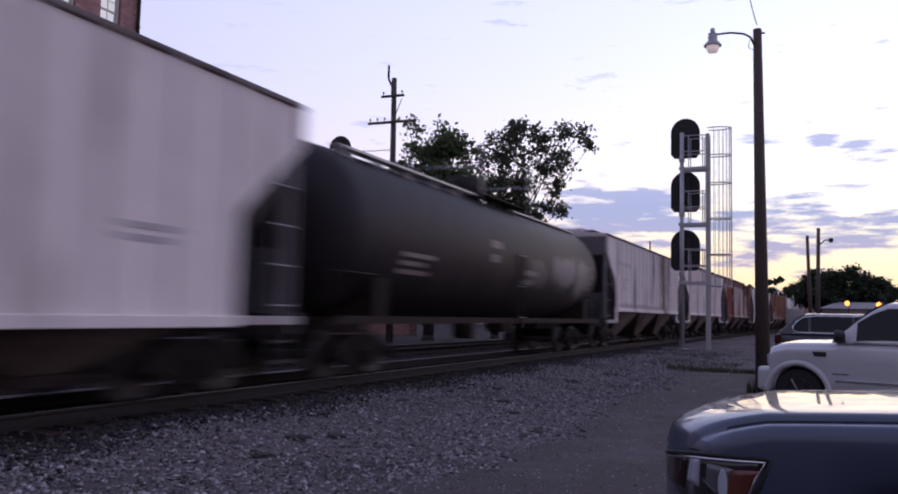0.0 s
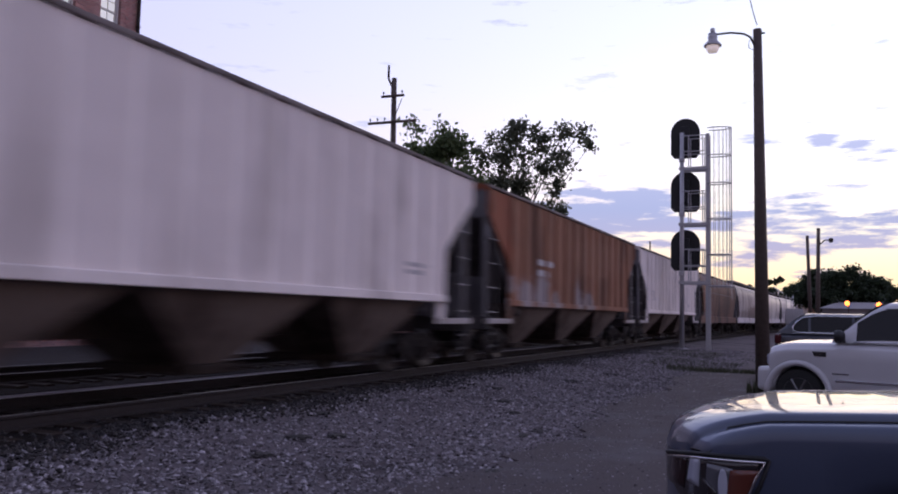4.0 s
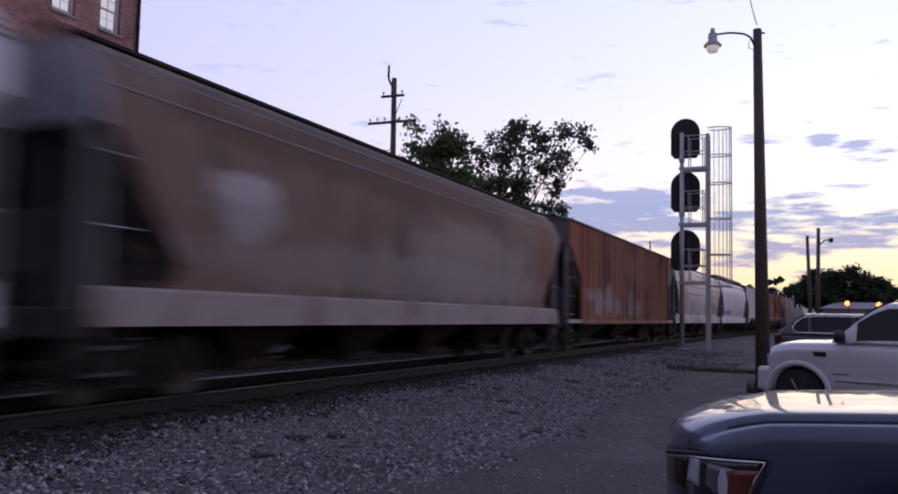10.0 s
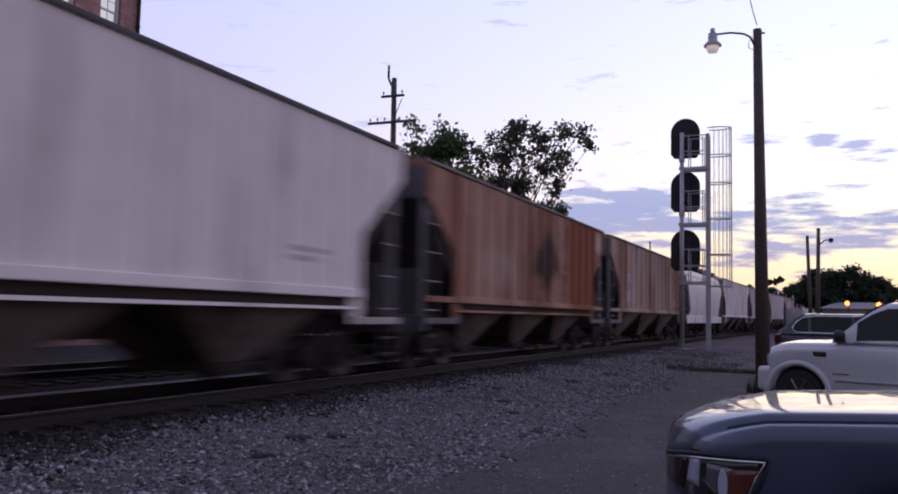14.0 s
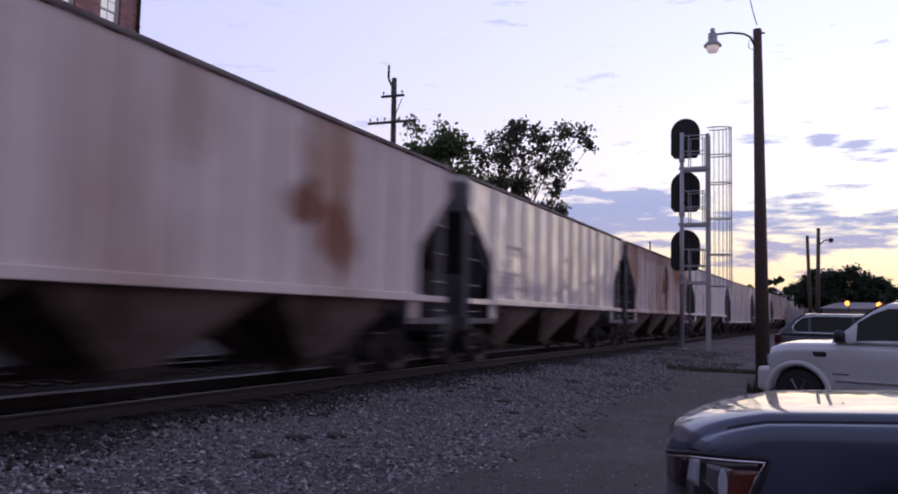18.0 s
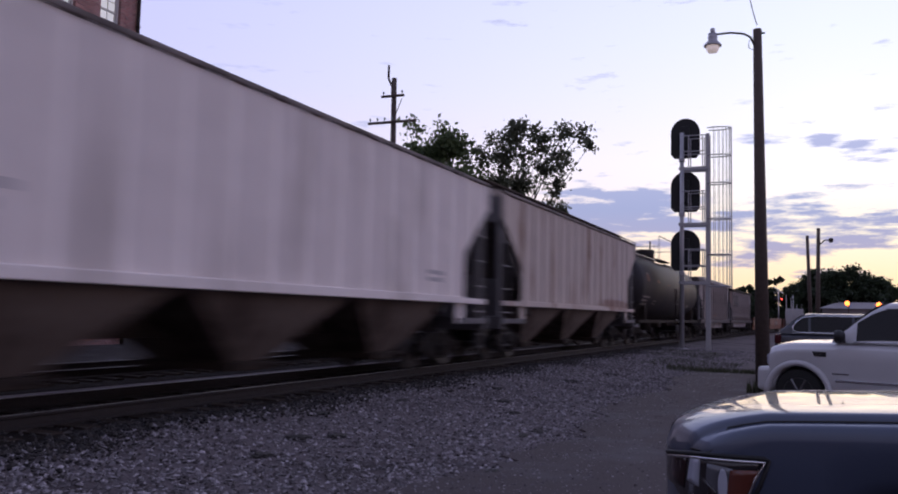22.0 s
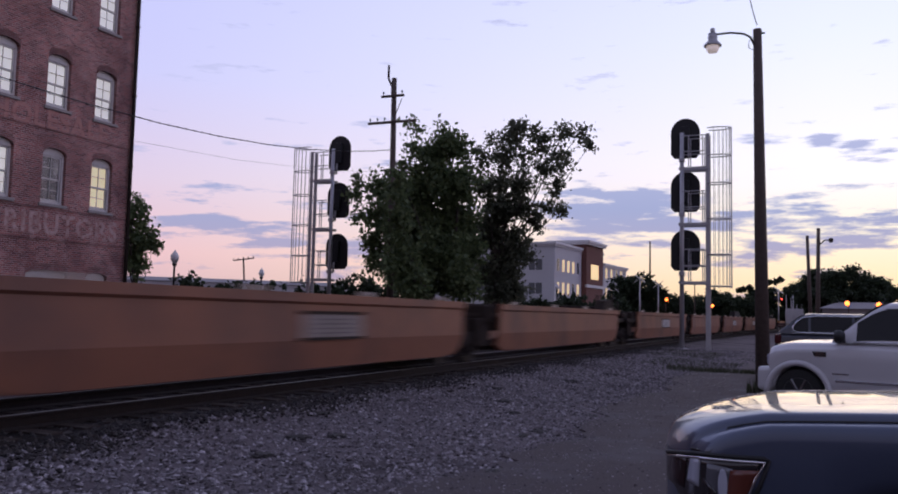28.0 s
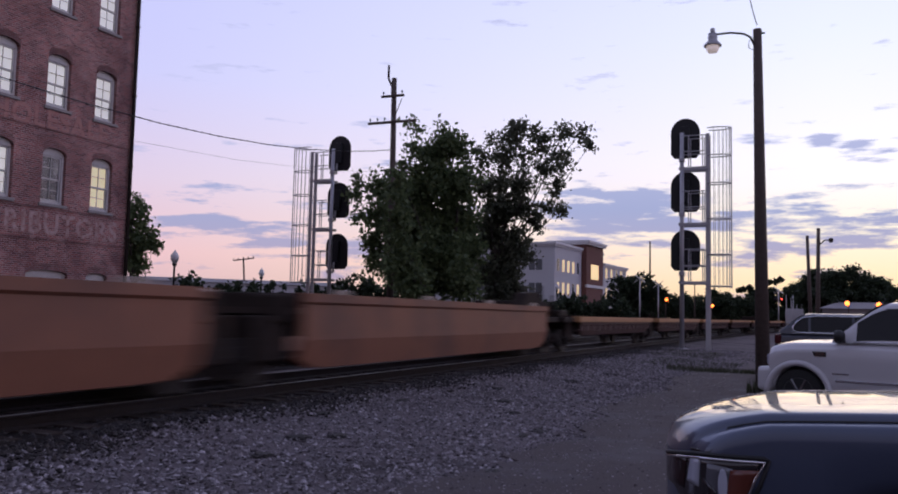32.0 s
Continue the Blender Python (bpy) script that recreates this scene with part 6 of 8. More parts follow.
def line_pole():
    p = thing("utility_pole", "weathered wooden line pole with two crossarms beside the tracks", "pole", "", pose(-19.2, 37.85, -0.5))
    bm = bmesh.new()
    tube(bm, (0, 0, 0), (-0.12, 0, 13.75), 0.19, 0.13, n=12)
    part("pole", bm, WOODPOLE, p)
    for z, w, n in ((12.78, 1.3, 2), (11.42, 2.75, 7)):
        bm = bmesh.new()
        box(bm, -0.1 - w / 2, -0.1 + w / 2, -0.22, -0.12, z - 0.06, z + 0.06, 0.01)
        arm = part("crossarm", bm, WOODPOLE, p)
        def pin(bm):
            tube(bm, (0, 0, 0), (0, 0, 0.1), 0.015, n=5)
            turned(bm, [(0.03, 0.08), (0.055, 0.1), (0.05, 0.15), (0.035, 0.2)], (0, 0, 0), "z", 8)
        for i in range(n):
            shared("insulator", 0, pin, INSUL, arm, (-0.1 - w / 2 + 0.12 + (w - 0.24) * i / (n - 1), -0.17, z + 0.06))
    bm = bmesh.new()
    tube(bm, (0.05, -0.14, 11.75), (0.42, -0.16, 12.6), 0.022)
    part("brace", bm, STEEL_DARK, p)
    bm = bmesh.new()
    path_tube(bm, [(-0.2, -0.05, 12.9), (-0.2, -0.05, 13.3), (-0.42, -0.05, 13.75), (-0.42, -0.05, 14.45)], 0.06, 7)
    part("bayonet", bm, WOODPOLE, p)


line_pole()


def cable(name, label, pts, r, beads=0.0):
    bm = bmesh.new()
    path_tube(bm, pts, r, 5)
    ob = new(name, finish(bm, name, CABLE))
    tagged(ob, label, "cable")
    if beads:
        def clip(bm):
            turned(bm, [(r, -0.05), (r * 1.6, -0.025), (r * 1.6, 0.025), (r, 0.05)], (0, 0, 0), "y", 6)
        for a, b in zip(pts[:-1], pts[1:]):
            a, b = Vector(a), Vector(b)
            for i in range(int((b - a).length / beads)):
                shared("lashing_clip", r, clip, CABLE, ob, a + (b - a) * (i * beads / (b - a).length))
    return ob


def sag(y):
    return 7.09 + 0.0056 * max(y - 17, 0) ** 2 - 0.0 if y > 17 else 7.09 + 0.004 * (17 - y) ** 2


cable("lashed_cable", "black lashed cable hanging along the line of poles", [(-19.2, y, sag(y)) for y in (-4, 0, 4, 8, 12, 15, 18, 21, 24, 27, 30, 33, 35.5, 37.7)], 0.017, 0.42)
cable("line_wire", "thin drooping line wire", [(-19.9, y, 6.4 + 0.0035 * (y - 14) ** 2) for y in (-4, 2, 8, 14, 20, 26, 32, 37.8)], 0.005)

# ---- trees
BARK = surface("dark_bark", (0.05, 0.04, 0.033), 0.95, 0, 12, 0.4, 0.6)


def leaf_material(name, lo, hi):
    m = bpy.data.materials.new(name)
    m.use_nodes = True
    nt = m.node_tree
    N = nt.nodes.new
    b = nt.nodes["Principled BSDF"]
    b.inputs["Roughness"].default_value = 0.6
    b.inputs["Specular IOR Level"].default_value = 0.25
    geo, mx = N("ShaderNodeNewGeometry"), N("ShaderNodeMix")
    mx.data_type = "RGBA"
    mx.inputs[6].default_value, mx.inputs[7].default_value = (*lo, 1), (*hi, 1)
    nt.links.new(geo.outputs["Random Per Island"], mx.inputs[0])
    nt.links.new(mx.outputs[2], b.inputs["Base Color"])
    tr, ms = N("ShaderNodeBsdfTranslucent"), N("ShaderNodeMixShader")
    nt.links.new(mx.outputs[2], tr.inputs["Color"])
    ms.inputs[0].default_value = 0.42
    nt.links.new(b.outputs[0], ms.inputs[1])
    nt.links.new(tr.outputs[0], ms.inputs[2])
    nt.links.new(ms.outputs[0], nt.nodes["Material Output"].inputs[0])
    return m


# both near leaf colours are lightened to include a veil of haze
LEAF = leaf_material("haze_lifted_green_leaves", (0.070, 0.098, 0.046), (0.145, 0.185, 0.080))
LEAF_DULL = leaf_material("haze_lifted_brown_green_leaves", (0.062, 0.070, 0.046), (0.125, 0.135, 0.088))
# much darker leaf colour for distant trees and hedges
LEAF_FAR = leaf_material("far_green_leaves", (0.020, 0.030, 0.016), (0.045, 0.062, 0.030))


def leaves(lobes, per, size, seed):
    """Leaves as small folded blades, gathered in sprays inside the lobes: x, y, z, half width, half height, fullness."""
    rng = np.random.default_rng(seed)

    def units(n):
        d = rng.normal(size=(n, 3))
        return d / np.linalg.norm(d, axis=1, keepdims=True)
    centres = []
    for x, y, z, rw, rh, full in lobes:
        n = max(5, int(full * per * rw * rw * rh / 14), int(full * 36 * rw * rh) if rw < 1.7 else 0)
        d = units(n)
        r = rng.random(n) ** 0.4 * (1.0 + 0.22 * np.sin(5 * d[:, 0] + 3 * d[:, 2] + x) + 0.12 * rng.normal(size=n))
        c = np.array((x, y, z)) + d * r[:, None] * np.array((rw, rw, rh))
        centres.append(np.repeat(c, rng.integers(18, 34, n), axis=0))
    o = np.concatenate(centres)
    n = len(o)
    o = o + rng.normal(size=(n, 3)) * (0.22 if size < 0.14 else 0.2)
    a, b = units(n), units(n)
    b = np.cross(a, b)
    b /= np.linalg.norm(b, axis=1, keepdims=True) + 1e-9
    s = (size * (0.6 + 0.8 * rng.random(n)))[:, None]
    V = np.stack([o - a * s, o + b * s * 0.68 + a * s * 0.15, o + a * s, o - b * s * 0.68 + a * s * 0.15], 1).reshape(-1, 3)
    return V, np.arange(4 * n).reshape(-1, 4)


def crown(name, lobes, per, size, seed, material, parent=None, label=""):
    V, F = leaves(lobes, per, size, seed)
    me = bpy.data.meshes.new(name)
    me.from_pydata(V.tolist(), [], F.tolist())
    me.materials.append(material)
    ob = new(name, me)
    if parent:
        ob.parent = parent
    if label:
        ob["label"] = label
    return ob


def limb(bm, a, b, r, rng, reach, depth=2):
    a, b = Vector(a), Vector(b)
    mid = (a + b) / 2 + Vector(rng.normal(size=3)) * (b - a).length * 0.05
    tube(bm, a, mid, r, r * 0.7, n=6)
    tube(bm, mid, b, r * 0.7, r * 0.3, n=6)
    if depth:
        for _ in range(4):
            d = Vector(rng.normal(size=3)).normalized() * reach * (0.5 + 0.4 * rng.random())
            limb(bm, b, b + d, r * 0.28, rng, reach * 0.45, depth - 1)


def tree(label, foot, lobes, per, size, seed, fork=0.25, r=0.3, material=None):
    t = thing("tree", label, "tree")
    rng = np.random.default_rng(seed)
    top = max(l[2] for l in lobes)
    f = Vector(foot)
    split = f + Vector((0.1, 0.1, (top - foot[2]) * fork))
    bm = bmesh.new()
    tube(bm, f, f + Vector((0, 0, 0.4)), r * 1.5, r * 1.05, n=12)
    tube(bm, f + Vector((0, 0, 0.4)), split, r * 1.05, r * 0.8, n=12)
    part("trunk", bm, BARK, t)
    for x, y, z, rw, rh, full in lobes:
        bm = bmesh.new()
        limb(bm, split, (x, y, z), r * (0.17 if rw < 0.8 else 0.4), rng, min(rw, rh) * 0.8, 2)
        part("limb", bm, BARK, t)
    crown("crown", lobes, per, size, seed, material or LEAF, t)
    return t


tree("broad leafy tree with dense dark foliage behind the line pole", (-19.4, 43.0, -0.4),
     [(-17.9, 41.6, 10.4, 0.91, 0.82, 1), (-19.0, 42.0, 9.9, 0.93, 0.83, 1), (-17.4, 42.2, 10.2, 0.69, 0.62, 0.9), (-18.4, 42.3, 11.2, 0.54, 0.49, 0.8), (-19.9, 41.7, 11.3, 0.51, 0.46, 0.55), (-19.5, 40.5, 10.1, 0.42, 0.38, 0.5), (-19.8, 40.3, 9.1, 0.36, 0.32, 0.5), (-21.4, 41.8, 9.0, 0.41, 0.37, 0.5), (-18.7, 41.5, 8.4, 1.37, 1.23, 1), (-17.3, 42.0, 8.3, 1.22, 1.09, 1), (-20.6, 42.7, 7.9, 1.26, 1.14, 1), (-21.6, 40.9, 7.8, 0.89, 0.80, 0.9), (-22.9, 41.2, 8.6, 0.60, 0.54, 0.6), (-22.9, 40.3, 7.6, 0.43, 0.39, 0.5), (-22.7, 40.9, 6.6, 0.62, 0.56, 0.5), (-20.8, 40.5, 6.2, 1.14, 1.02, 1), (-19.7, 42.2, 6.2, 1.55, 1.40, 1), (-18.2, 43.5, 6.3, 1.49, 1.34, 1), (-22.0, 41.1, 5.1, 0.80, 0.72, 0.8), (-22.1, 41.7, 4.0, 0.70, 0.63, 0.8), (-20.6, 42.1, 4.5, 1.48, 1.33, 1), (-18.1, 41.6, 4.3, 1.66, 1.49, 1), (-17.2, 43.7, 4.9, 0.94, 0.84, 1), (-17.7, 43.3, 3.0, 1.24, 1.12, 1), (-19.8, 41.6, 3.0, 1.22, 1.10, 1), (-18.2, 36.0, 6.9, 0.57, 0.51, 0.9), (-18.0, 36.2, 5.7, 0.67, 0.61, 1), (-17.9, 36.4, 4.4, 0.74, 0.67, 1), (-18.2, 36.3, 3.3, 0.67, 0.61, 1), (-17.9, 36.1, 7.8, 0.32, 0.29, 0.6), (-17.5, 36.7, 2.8, 0.81, 0.73, 1)], 620, 0.125, 11)
tree("tall loose-crowned tree with gaps of sky between its boughs", (-17.4, 48.4, -0.4),
     [(-15.5, 46.8, 12.4, 0.63, 0.57, 0.9), (-16.5, 48.6, 12.1, 0.83, 0.74, 0.9), (-15.1, 48.1, 12.3, 0.44, 0.40, 0.6), (-17.7, 47.7, 11.8, 0.44, 0.40, 0.5), (-18.4, 47.9, 10.8, 0.72, 0.65, 0.8), (-17.0, 48.1, 10.8, 0.89, 0.80, 0.8), (-15.8, 49.1, 11.1, 0.69, 0.62, 0.55), (-14.4, 48.3, 11.9, 0.67, 0.61, 0.7), (-13.6, 49.6, 12.5, 0.62, 0.56, 0.7), (-12.4, 49.2, 12.3, 0.54, 0.49, 0.8), (-12.1, 50.6, 11.9, 0.31, 0.28, 0.9), (-14.0, 49.8, 11.3, 0.69, 0.62, 0.7), (-13.0, 48.2, 10.2, 0.41, 0.37, 0.6), (-14.3, 47.8, 9.9, 0.70, 0.63, 0.7), (-15.6, 47.5, 9.2, 0.92, 0.83, 0.8), (-17.4, 48.7, 9.5, 0.95, 0.86, 0.9), (-17.9, 47.1, 8.9, 0.84, 0.76, 1), (-13.8, 49.3, 9.4, 0.37, 0.34, 0.5), (-16.1, 47.6, 7.8, 0.97, 0.87, 1), (-15.2, 48.6, 7.4, 0.64, 0.58, 0.8), (-14.1, 48.7, 7.9, 0.47, 0.42, 0.6), (-13.5, 48.9, 7.5, 0.34, 0.30, 0.6), (-15.0, 49.0, 6.6, 0.31, 0.27, 0.5), (-17.1, 48.0, 7.3, 1.15, 1.04, 1), (-18.0, 48.6, 6.2, 1.21, 1.09, 1), (-16.4, 48.7, 6.2, 0.72, 0.64, 0.8), (-16.5, 49.4, 5.3, 0.41, 0.37, 0.6), (-17.4, 48.8, 4.7, 0.86, 0.77, 1), (-18.3, 48.9, 3.6, 1.04, 0.93, 1), (-16.0, 48.4, 5.6, 0.9, 0.8, 0.9), (-16.6, 48.6, 4.2, 1.0, 0.9, 0.9), (-16.9, 48.6, 2.8, 1.3, 1.0, 1), (-15.0, 48.9, 7.0, 0.5, 0.4, 0.7), (-13.9, 49.2, 8.7, 0.5, 0.4, 0.6), (-15.5, 49.1, 4.9, 0.24, 0.21, 0.6)], 560, 0.12, 12, 0.34, 0.24, LEAF_DULL)
tree("slender tree beside the warehouse corner", (-42.6, 44.8, -0.4),
     [(-42.69, 44.53, 7.76, 1.1, 1.2, 0.6), (-42.05, 44.95, 6.0, 1.1, 0.7, 0.6), (-42.62, 44.83, 4.4, 1.1, 1.3, 0.8), (-41.5, 45.2, 5.5, 0.7, 0.4, 0.7), (-43.5, 44.0, 6.0, 1.6, 2.4, 0.8)], 270, 0.15, 13, 0.3, 0.16)
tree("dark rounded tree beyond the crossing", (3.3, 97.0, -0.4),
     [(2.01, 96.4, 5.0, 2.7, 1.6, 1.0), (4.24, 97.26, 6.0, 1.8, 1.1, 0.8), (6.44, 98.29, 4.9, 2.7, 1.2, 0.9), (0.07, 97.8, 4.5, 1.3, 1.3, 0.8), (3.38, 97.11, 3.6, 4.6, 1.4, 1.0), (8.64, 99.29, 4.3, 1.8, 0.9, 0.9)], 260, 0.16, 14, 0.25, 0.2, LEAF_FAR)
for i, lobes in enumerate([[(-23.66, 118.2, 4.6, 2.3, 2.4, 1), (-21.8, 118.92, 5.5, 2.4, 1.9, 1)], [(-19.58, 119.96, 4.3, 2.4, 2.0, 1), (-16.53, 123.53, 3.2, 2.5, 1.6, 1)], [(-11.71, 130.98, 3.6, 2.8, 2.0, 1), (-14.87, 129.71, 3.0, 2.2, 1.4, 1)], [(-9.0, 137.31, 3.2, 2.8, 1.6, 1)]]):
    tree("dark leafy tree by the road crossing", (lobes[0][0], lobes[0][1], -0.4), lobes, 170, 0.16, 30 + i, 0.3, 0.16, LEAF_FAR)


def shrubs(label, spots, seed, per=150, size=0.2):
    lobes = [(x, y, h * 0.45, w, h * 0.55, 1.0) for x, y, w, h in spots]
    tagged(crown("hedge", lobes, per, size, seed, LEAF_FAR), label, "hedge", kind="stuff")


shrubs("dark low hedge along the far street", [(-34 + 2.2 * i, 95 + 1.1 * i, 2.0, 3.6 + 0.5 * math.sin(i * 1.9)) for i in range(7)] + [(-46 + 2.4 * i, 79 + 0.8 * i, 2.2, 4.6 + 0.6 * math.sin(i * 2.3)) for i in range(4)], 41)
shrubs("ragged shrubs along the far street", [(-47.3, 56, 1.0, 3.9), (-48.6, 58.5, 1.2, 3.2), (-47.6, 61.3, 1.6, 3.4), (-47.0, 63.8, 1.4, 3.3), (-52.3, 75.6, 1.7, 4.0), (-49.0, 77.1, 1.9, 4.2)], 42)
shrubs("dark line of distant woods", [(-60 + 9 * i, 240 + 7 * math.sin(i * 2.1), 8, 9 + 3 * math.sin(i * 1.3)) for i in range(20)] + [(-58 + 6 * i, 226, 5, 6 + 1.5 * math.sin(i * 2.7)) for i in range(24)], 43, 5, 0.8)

# ---- the pale office building with a brick tower
WHITEWALL = surface("pale_panel_wall", (0.50, 0.49, 0.50), 0.8, 0, 3, 0.08, 0.05)
TOWER = surface("tower_brick", (0.15, 0.065, 0.052), 0.9, 0, 6, 0.25, 0.2)
CORNICE = surface("white_cornice", (0.62, 0.60, 0.59), 0.7, 0, 3, 0.08, 0)


LIT = glowing("lit_office_window", (1.0, 0.72, 0.36), 0.7)


def office():
    o = thing("office_building", "pale three-storey office building with a brick stair tower", "building", "", pose(-36.3, 128.5, -0.4, 0, 0, -4))
    def block(nm, mat, x0, x1, y0, y1, z1, lab=""):
        bm = bmesh.new()
        box(bm, x0, x1, y0, y1, 0, z1)
        return part(nm, bm, mat, o, lab)
    block("wall", WHITEWALL, -26, 0, 0, 26, 13.0)
    block("tower", TOWER, -6, 0.9, 13.6, 23.5, 14.4, "dark brick stair tower")
    block("wing", WHITEWALL, -20, 0.2, 26, 42, 11.2)
    for x0, x1, y0, y1, z in ((-26.3, 0.35, -0.35, 26.2, 13.0), (-6.4, 1.5, 13.1, 24.0, 14.4), (-20, 0.6, 26, 42.4, 11.2)):
        bm = bmesh.new()
        box(bm, x0, x1, y0, y1, z, z + 0.45, 0.05)
        box(bm, x0 + 0.2, x1 - 0.2, y0 + 0.2, y1 - 0.2, z - 0.3, z)
        part("cornice", bm, CORNICE, o)
    def front(bm):
        box(bm, -1.1, 1.1, -0.03, 0.06, 0, 1.75)
    def bars(bm):
        box(bm, -0.04, 0.04, -0.06, -0.03, 0, 1.75)
        box(bm, -1.15, 1.15, -0.06, -0.03, -0.06, 0.0)
    for z in (1.5, 5.15, 8.95):
        for x in (-3.2, -8.0, -12.8, -17.6, -22.4):
            w = shared("window", "office", front, PANE, o, (x, 0, z))
            shared("window_frame", "office", bars, CORNICE, w)
    def flank(bm):
        box(bm, -0.05, 0.03, -0.48, 0.48, 0, 1.9)
    def fbars(bm):
        box(bm, 0.03, 0.06, -0.03, 0.03, 0, 2.0)
        box(bm, 0.03, 0.06, -0.66, 0.66, -0.06, 0)
    for z in (1.5, 5.15, 8.85):
        for i in range(5):
            w = shared("window", "flank", flank, LIT if (i + int(z)) % 4 else PANE, o, (0, 1.7 + 2.5 * i, z))
            shared("window_frame", "flank", fbars, CORNICE, w)
        for i in range(4):
            w = shared("window", "flank", flank, LIT if i % 3 != 2 else PANE, o, (0.2, 28 + 3.4 * i, z))
            shared("window_frame", "flank", fbars, CORNICE, w)
    bm = bmesh.new()
    box(bm, 0.85, 0.93, 16.2, 20.6, 8.2, 10.8)
    part("stair_window", bm, LIT, o, "tall lit stair window")
    bm = bmesh.new()
    box(bm, 0.8, 1.1, 13.4, 23.7, 6.7, 7.2)
    part("band", bm, CORNICE, o)


office()

# ---- far low buildings, lamps and posts
SHED = surface("pale_metal_shed", (0.46, 0.44, 0.45), 0.7, 0, 2, 0.1, 0.1)
SHED_GREY = surface("grey_block_wall", (0.23, 0.21, 0.21), 0.85, 0, 4, 0.2, 0.1)


def low_building(label, m, w, d, h, mat):
    b = thing("low_building", label, "building", "", m)
    bm = bmesh.new()
    box(bm, -w / 2, w / 2, 0, d, 0, h)
    part("wall", bm, mat, b)
    bm = bmesh.new()
    prism(bm, [(-0.3, h), (d + 0.3, h), (d / 2, h + 0.7)], "x", -w / 2 - 0.3, w / 2 + 0.3)
    part("roof", bm, SHED_GREY, b)
    def door(bm):
        box(bm, -1.4, 1.4, -0.04, 0.0, 0, 2.6)
    for i in range(int(w / 7)):
        shared("shutter", 0, door, SHED_GREY, b, (-w / 2 + 3.5 + 7 * i, 0, 0))


def yard_wall():
    a, b = Vector((-43.5, 45.0, -0.4)), Vector((-24.6, 52.6, -0.4))
    d = (b - a)
    w = thing("yard_wall", "low red brick yard wall with pale gate panels", "wall", "", Matrix.Translation(a) @ pose(0, 0, 0, 0, 0, math.degrees(math.atan2(d.y, d.x))), "structure")
    L = d.length
    bm = bmesh.new()
    box(bm, 0, L, 0, 0.3, 0, 1.9)
    part("wall", bm, BRICK, w)
    bm = bmesh.new()
    box(bm, -0.05, L + 0.05, -0.05, 0.35, 1.9, 2.0, 0.01)
    part("coping", bm, STONE, w)
    def pier(bm):
        box(bm, -0.25, 0.25, -0.1, 0.4, 0, 2.05, 0.02)
    for i in range(7):
        shared("pier", "yard", pier, BRICK_DARK, w, (0.25 + (L - 0.5) * i / 6, 0, 0))
    def panel(bm):
        box(bm, -0.6, 0.6, -0.04, -0.004, 0.1, 1.7, 0.01)
    for x in (13.0, 14.6):
        shared("gate_panel", "yard", panel, SHED, w, (x, 0, 0))


yard_wall()
low_building("long pale low building beyond the far street", pose(-66.5, 85.5, -0.4, 0, 0, 47.8), 34, 14, 4.9, SHED)
low_building("low grey building beyond the parking lot", pose(10.5, 84.0, -0.4, 0, 0, -20), 19, 10, 2.9, SHED_GREY)

LAMP_ORANGE = glowing("sodium_lamp", (1.0, 0.20, 0.035), 5.0)
LAMP_RED = glowing("red_crossing_lamp", (1.0, 0.06, 0.04), 5.0)
LAMP_SOFT = surface("frosted_lantern_globe", (0.62, 0.60, 0.60), 0.4, 0, 5, 0.05, 0)


def lantern_post(x, y, h):
    p = thing("lantern_post", "black post lantern with a frosted globe", "street lamp", "post lanterns", pose(x, y, -0.4))
    def post(bm):
        turned(bm, [(0.2, 0), (0.2, 0.25), (0.11, 0.5), (0.08, 0.7), (0.07, h - 1.0), (0.14, h - 0.9), (0.16, h - 0.75)], (0, 0, 0), "z", 12)
    shared("post", h, post, BLACKBOARD, p)
    def globe(bm):
        turned(bm, [(0.14, h - 0.75), (0.27, h - 0.5), (0.27, h - 0.3), (0.17, h - 0.1), (0.06, h), (0.03, h + 0.12)], (0, 0, 0), "z", 14)
    shared("globe", h, globe, LAMP_SOFT, p)


lantern_post(-37.95, 43.5, 5.3)
lantern_post(-47.6, 66.6, 5.5)
lantern_post(-31.5, 96.0, 5.6)
lantern_post(-28.2, 101.0, 5.6)


def far_pole(x, y, h, label, arm=0.0, lean=0.0, lamp=None, r=0.15):
    p = thing("utility_pole", label, "pole", "", pose(x, y, -0.5, 0, lean, 0))
    bm = bmesh.new()
    tube(bm, (0, 0, 0), (0, 0, h), r, r * 0.7, n=8)
    part("pole", bm, WOODPOLE, p)
    if arm:
        bm = bmesh.new()
        box(bm, -arm, arm, -0.08, 0.08, h - 0.35, h - 0.2)
        for q in (-arm, -arm * 0.5, arm * 0.5, arm):
            tube(bm, (q, 0, h - 0.2), (q, 0, h), 0.05, n=6)
        part("crossarm", bm, WOODPOLE, p)
    if lamp:
        dx, z, mat = lamp
        bm = bmesh.new()
        path_tube(bm, [(0, 0, z - 0.5), (dx * 0.5, 0, z), (dx, 0, z)], 0.05)
        ar = part("lamp_arm", bm, STEEL_DARK, p)
        bm = bmesh.new()
        turned(bm, [(0.06, 0.2), (0.17, 0.11), (0.2, -0.06), (0.1, -0.19)], (dx, 0, z), "z", 12)
        part("lamp", bm, mat, ar)
    return p


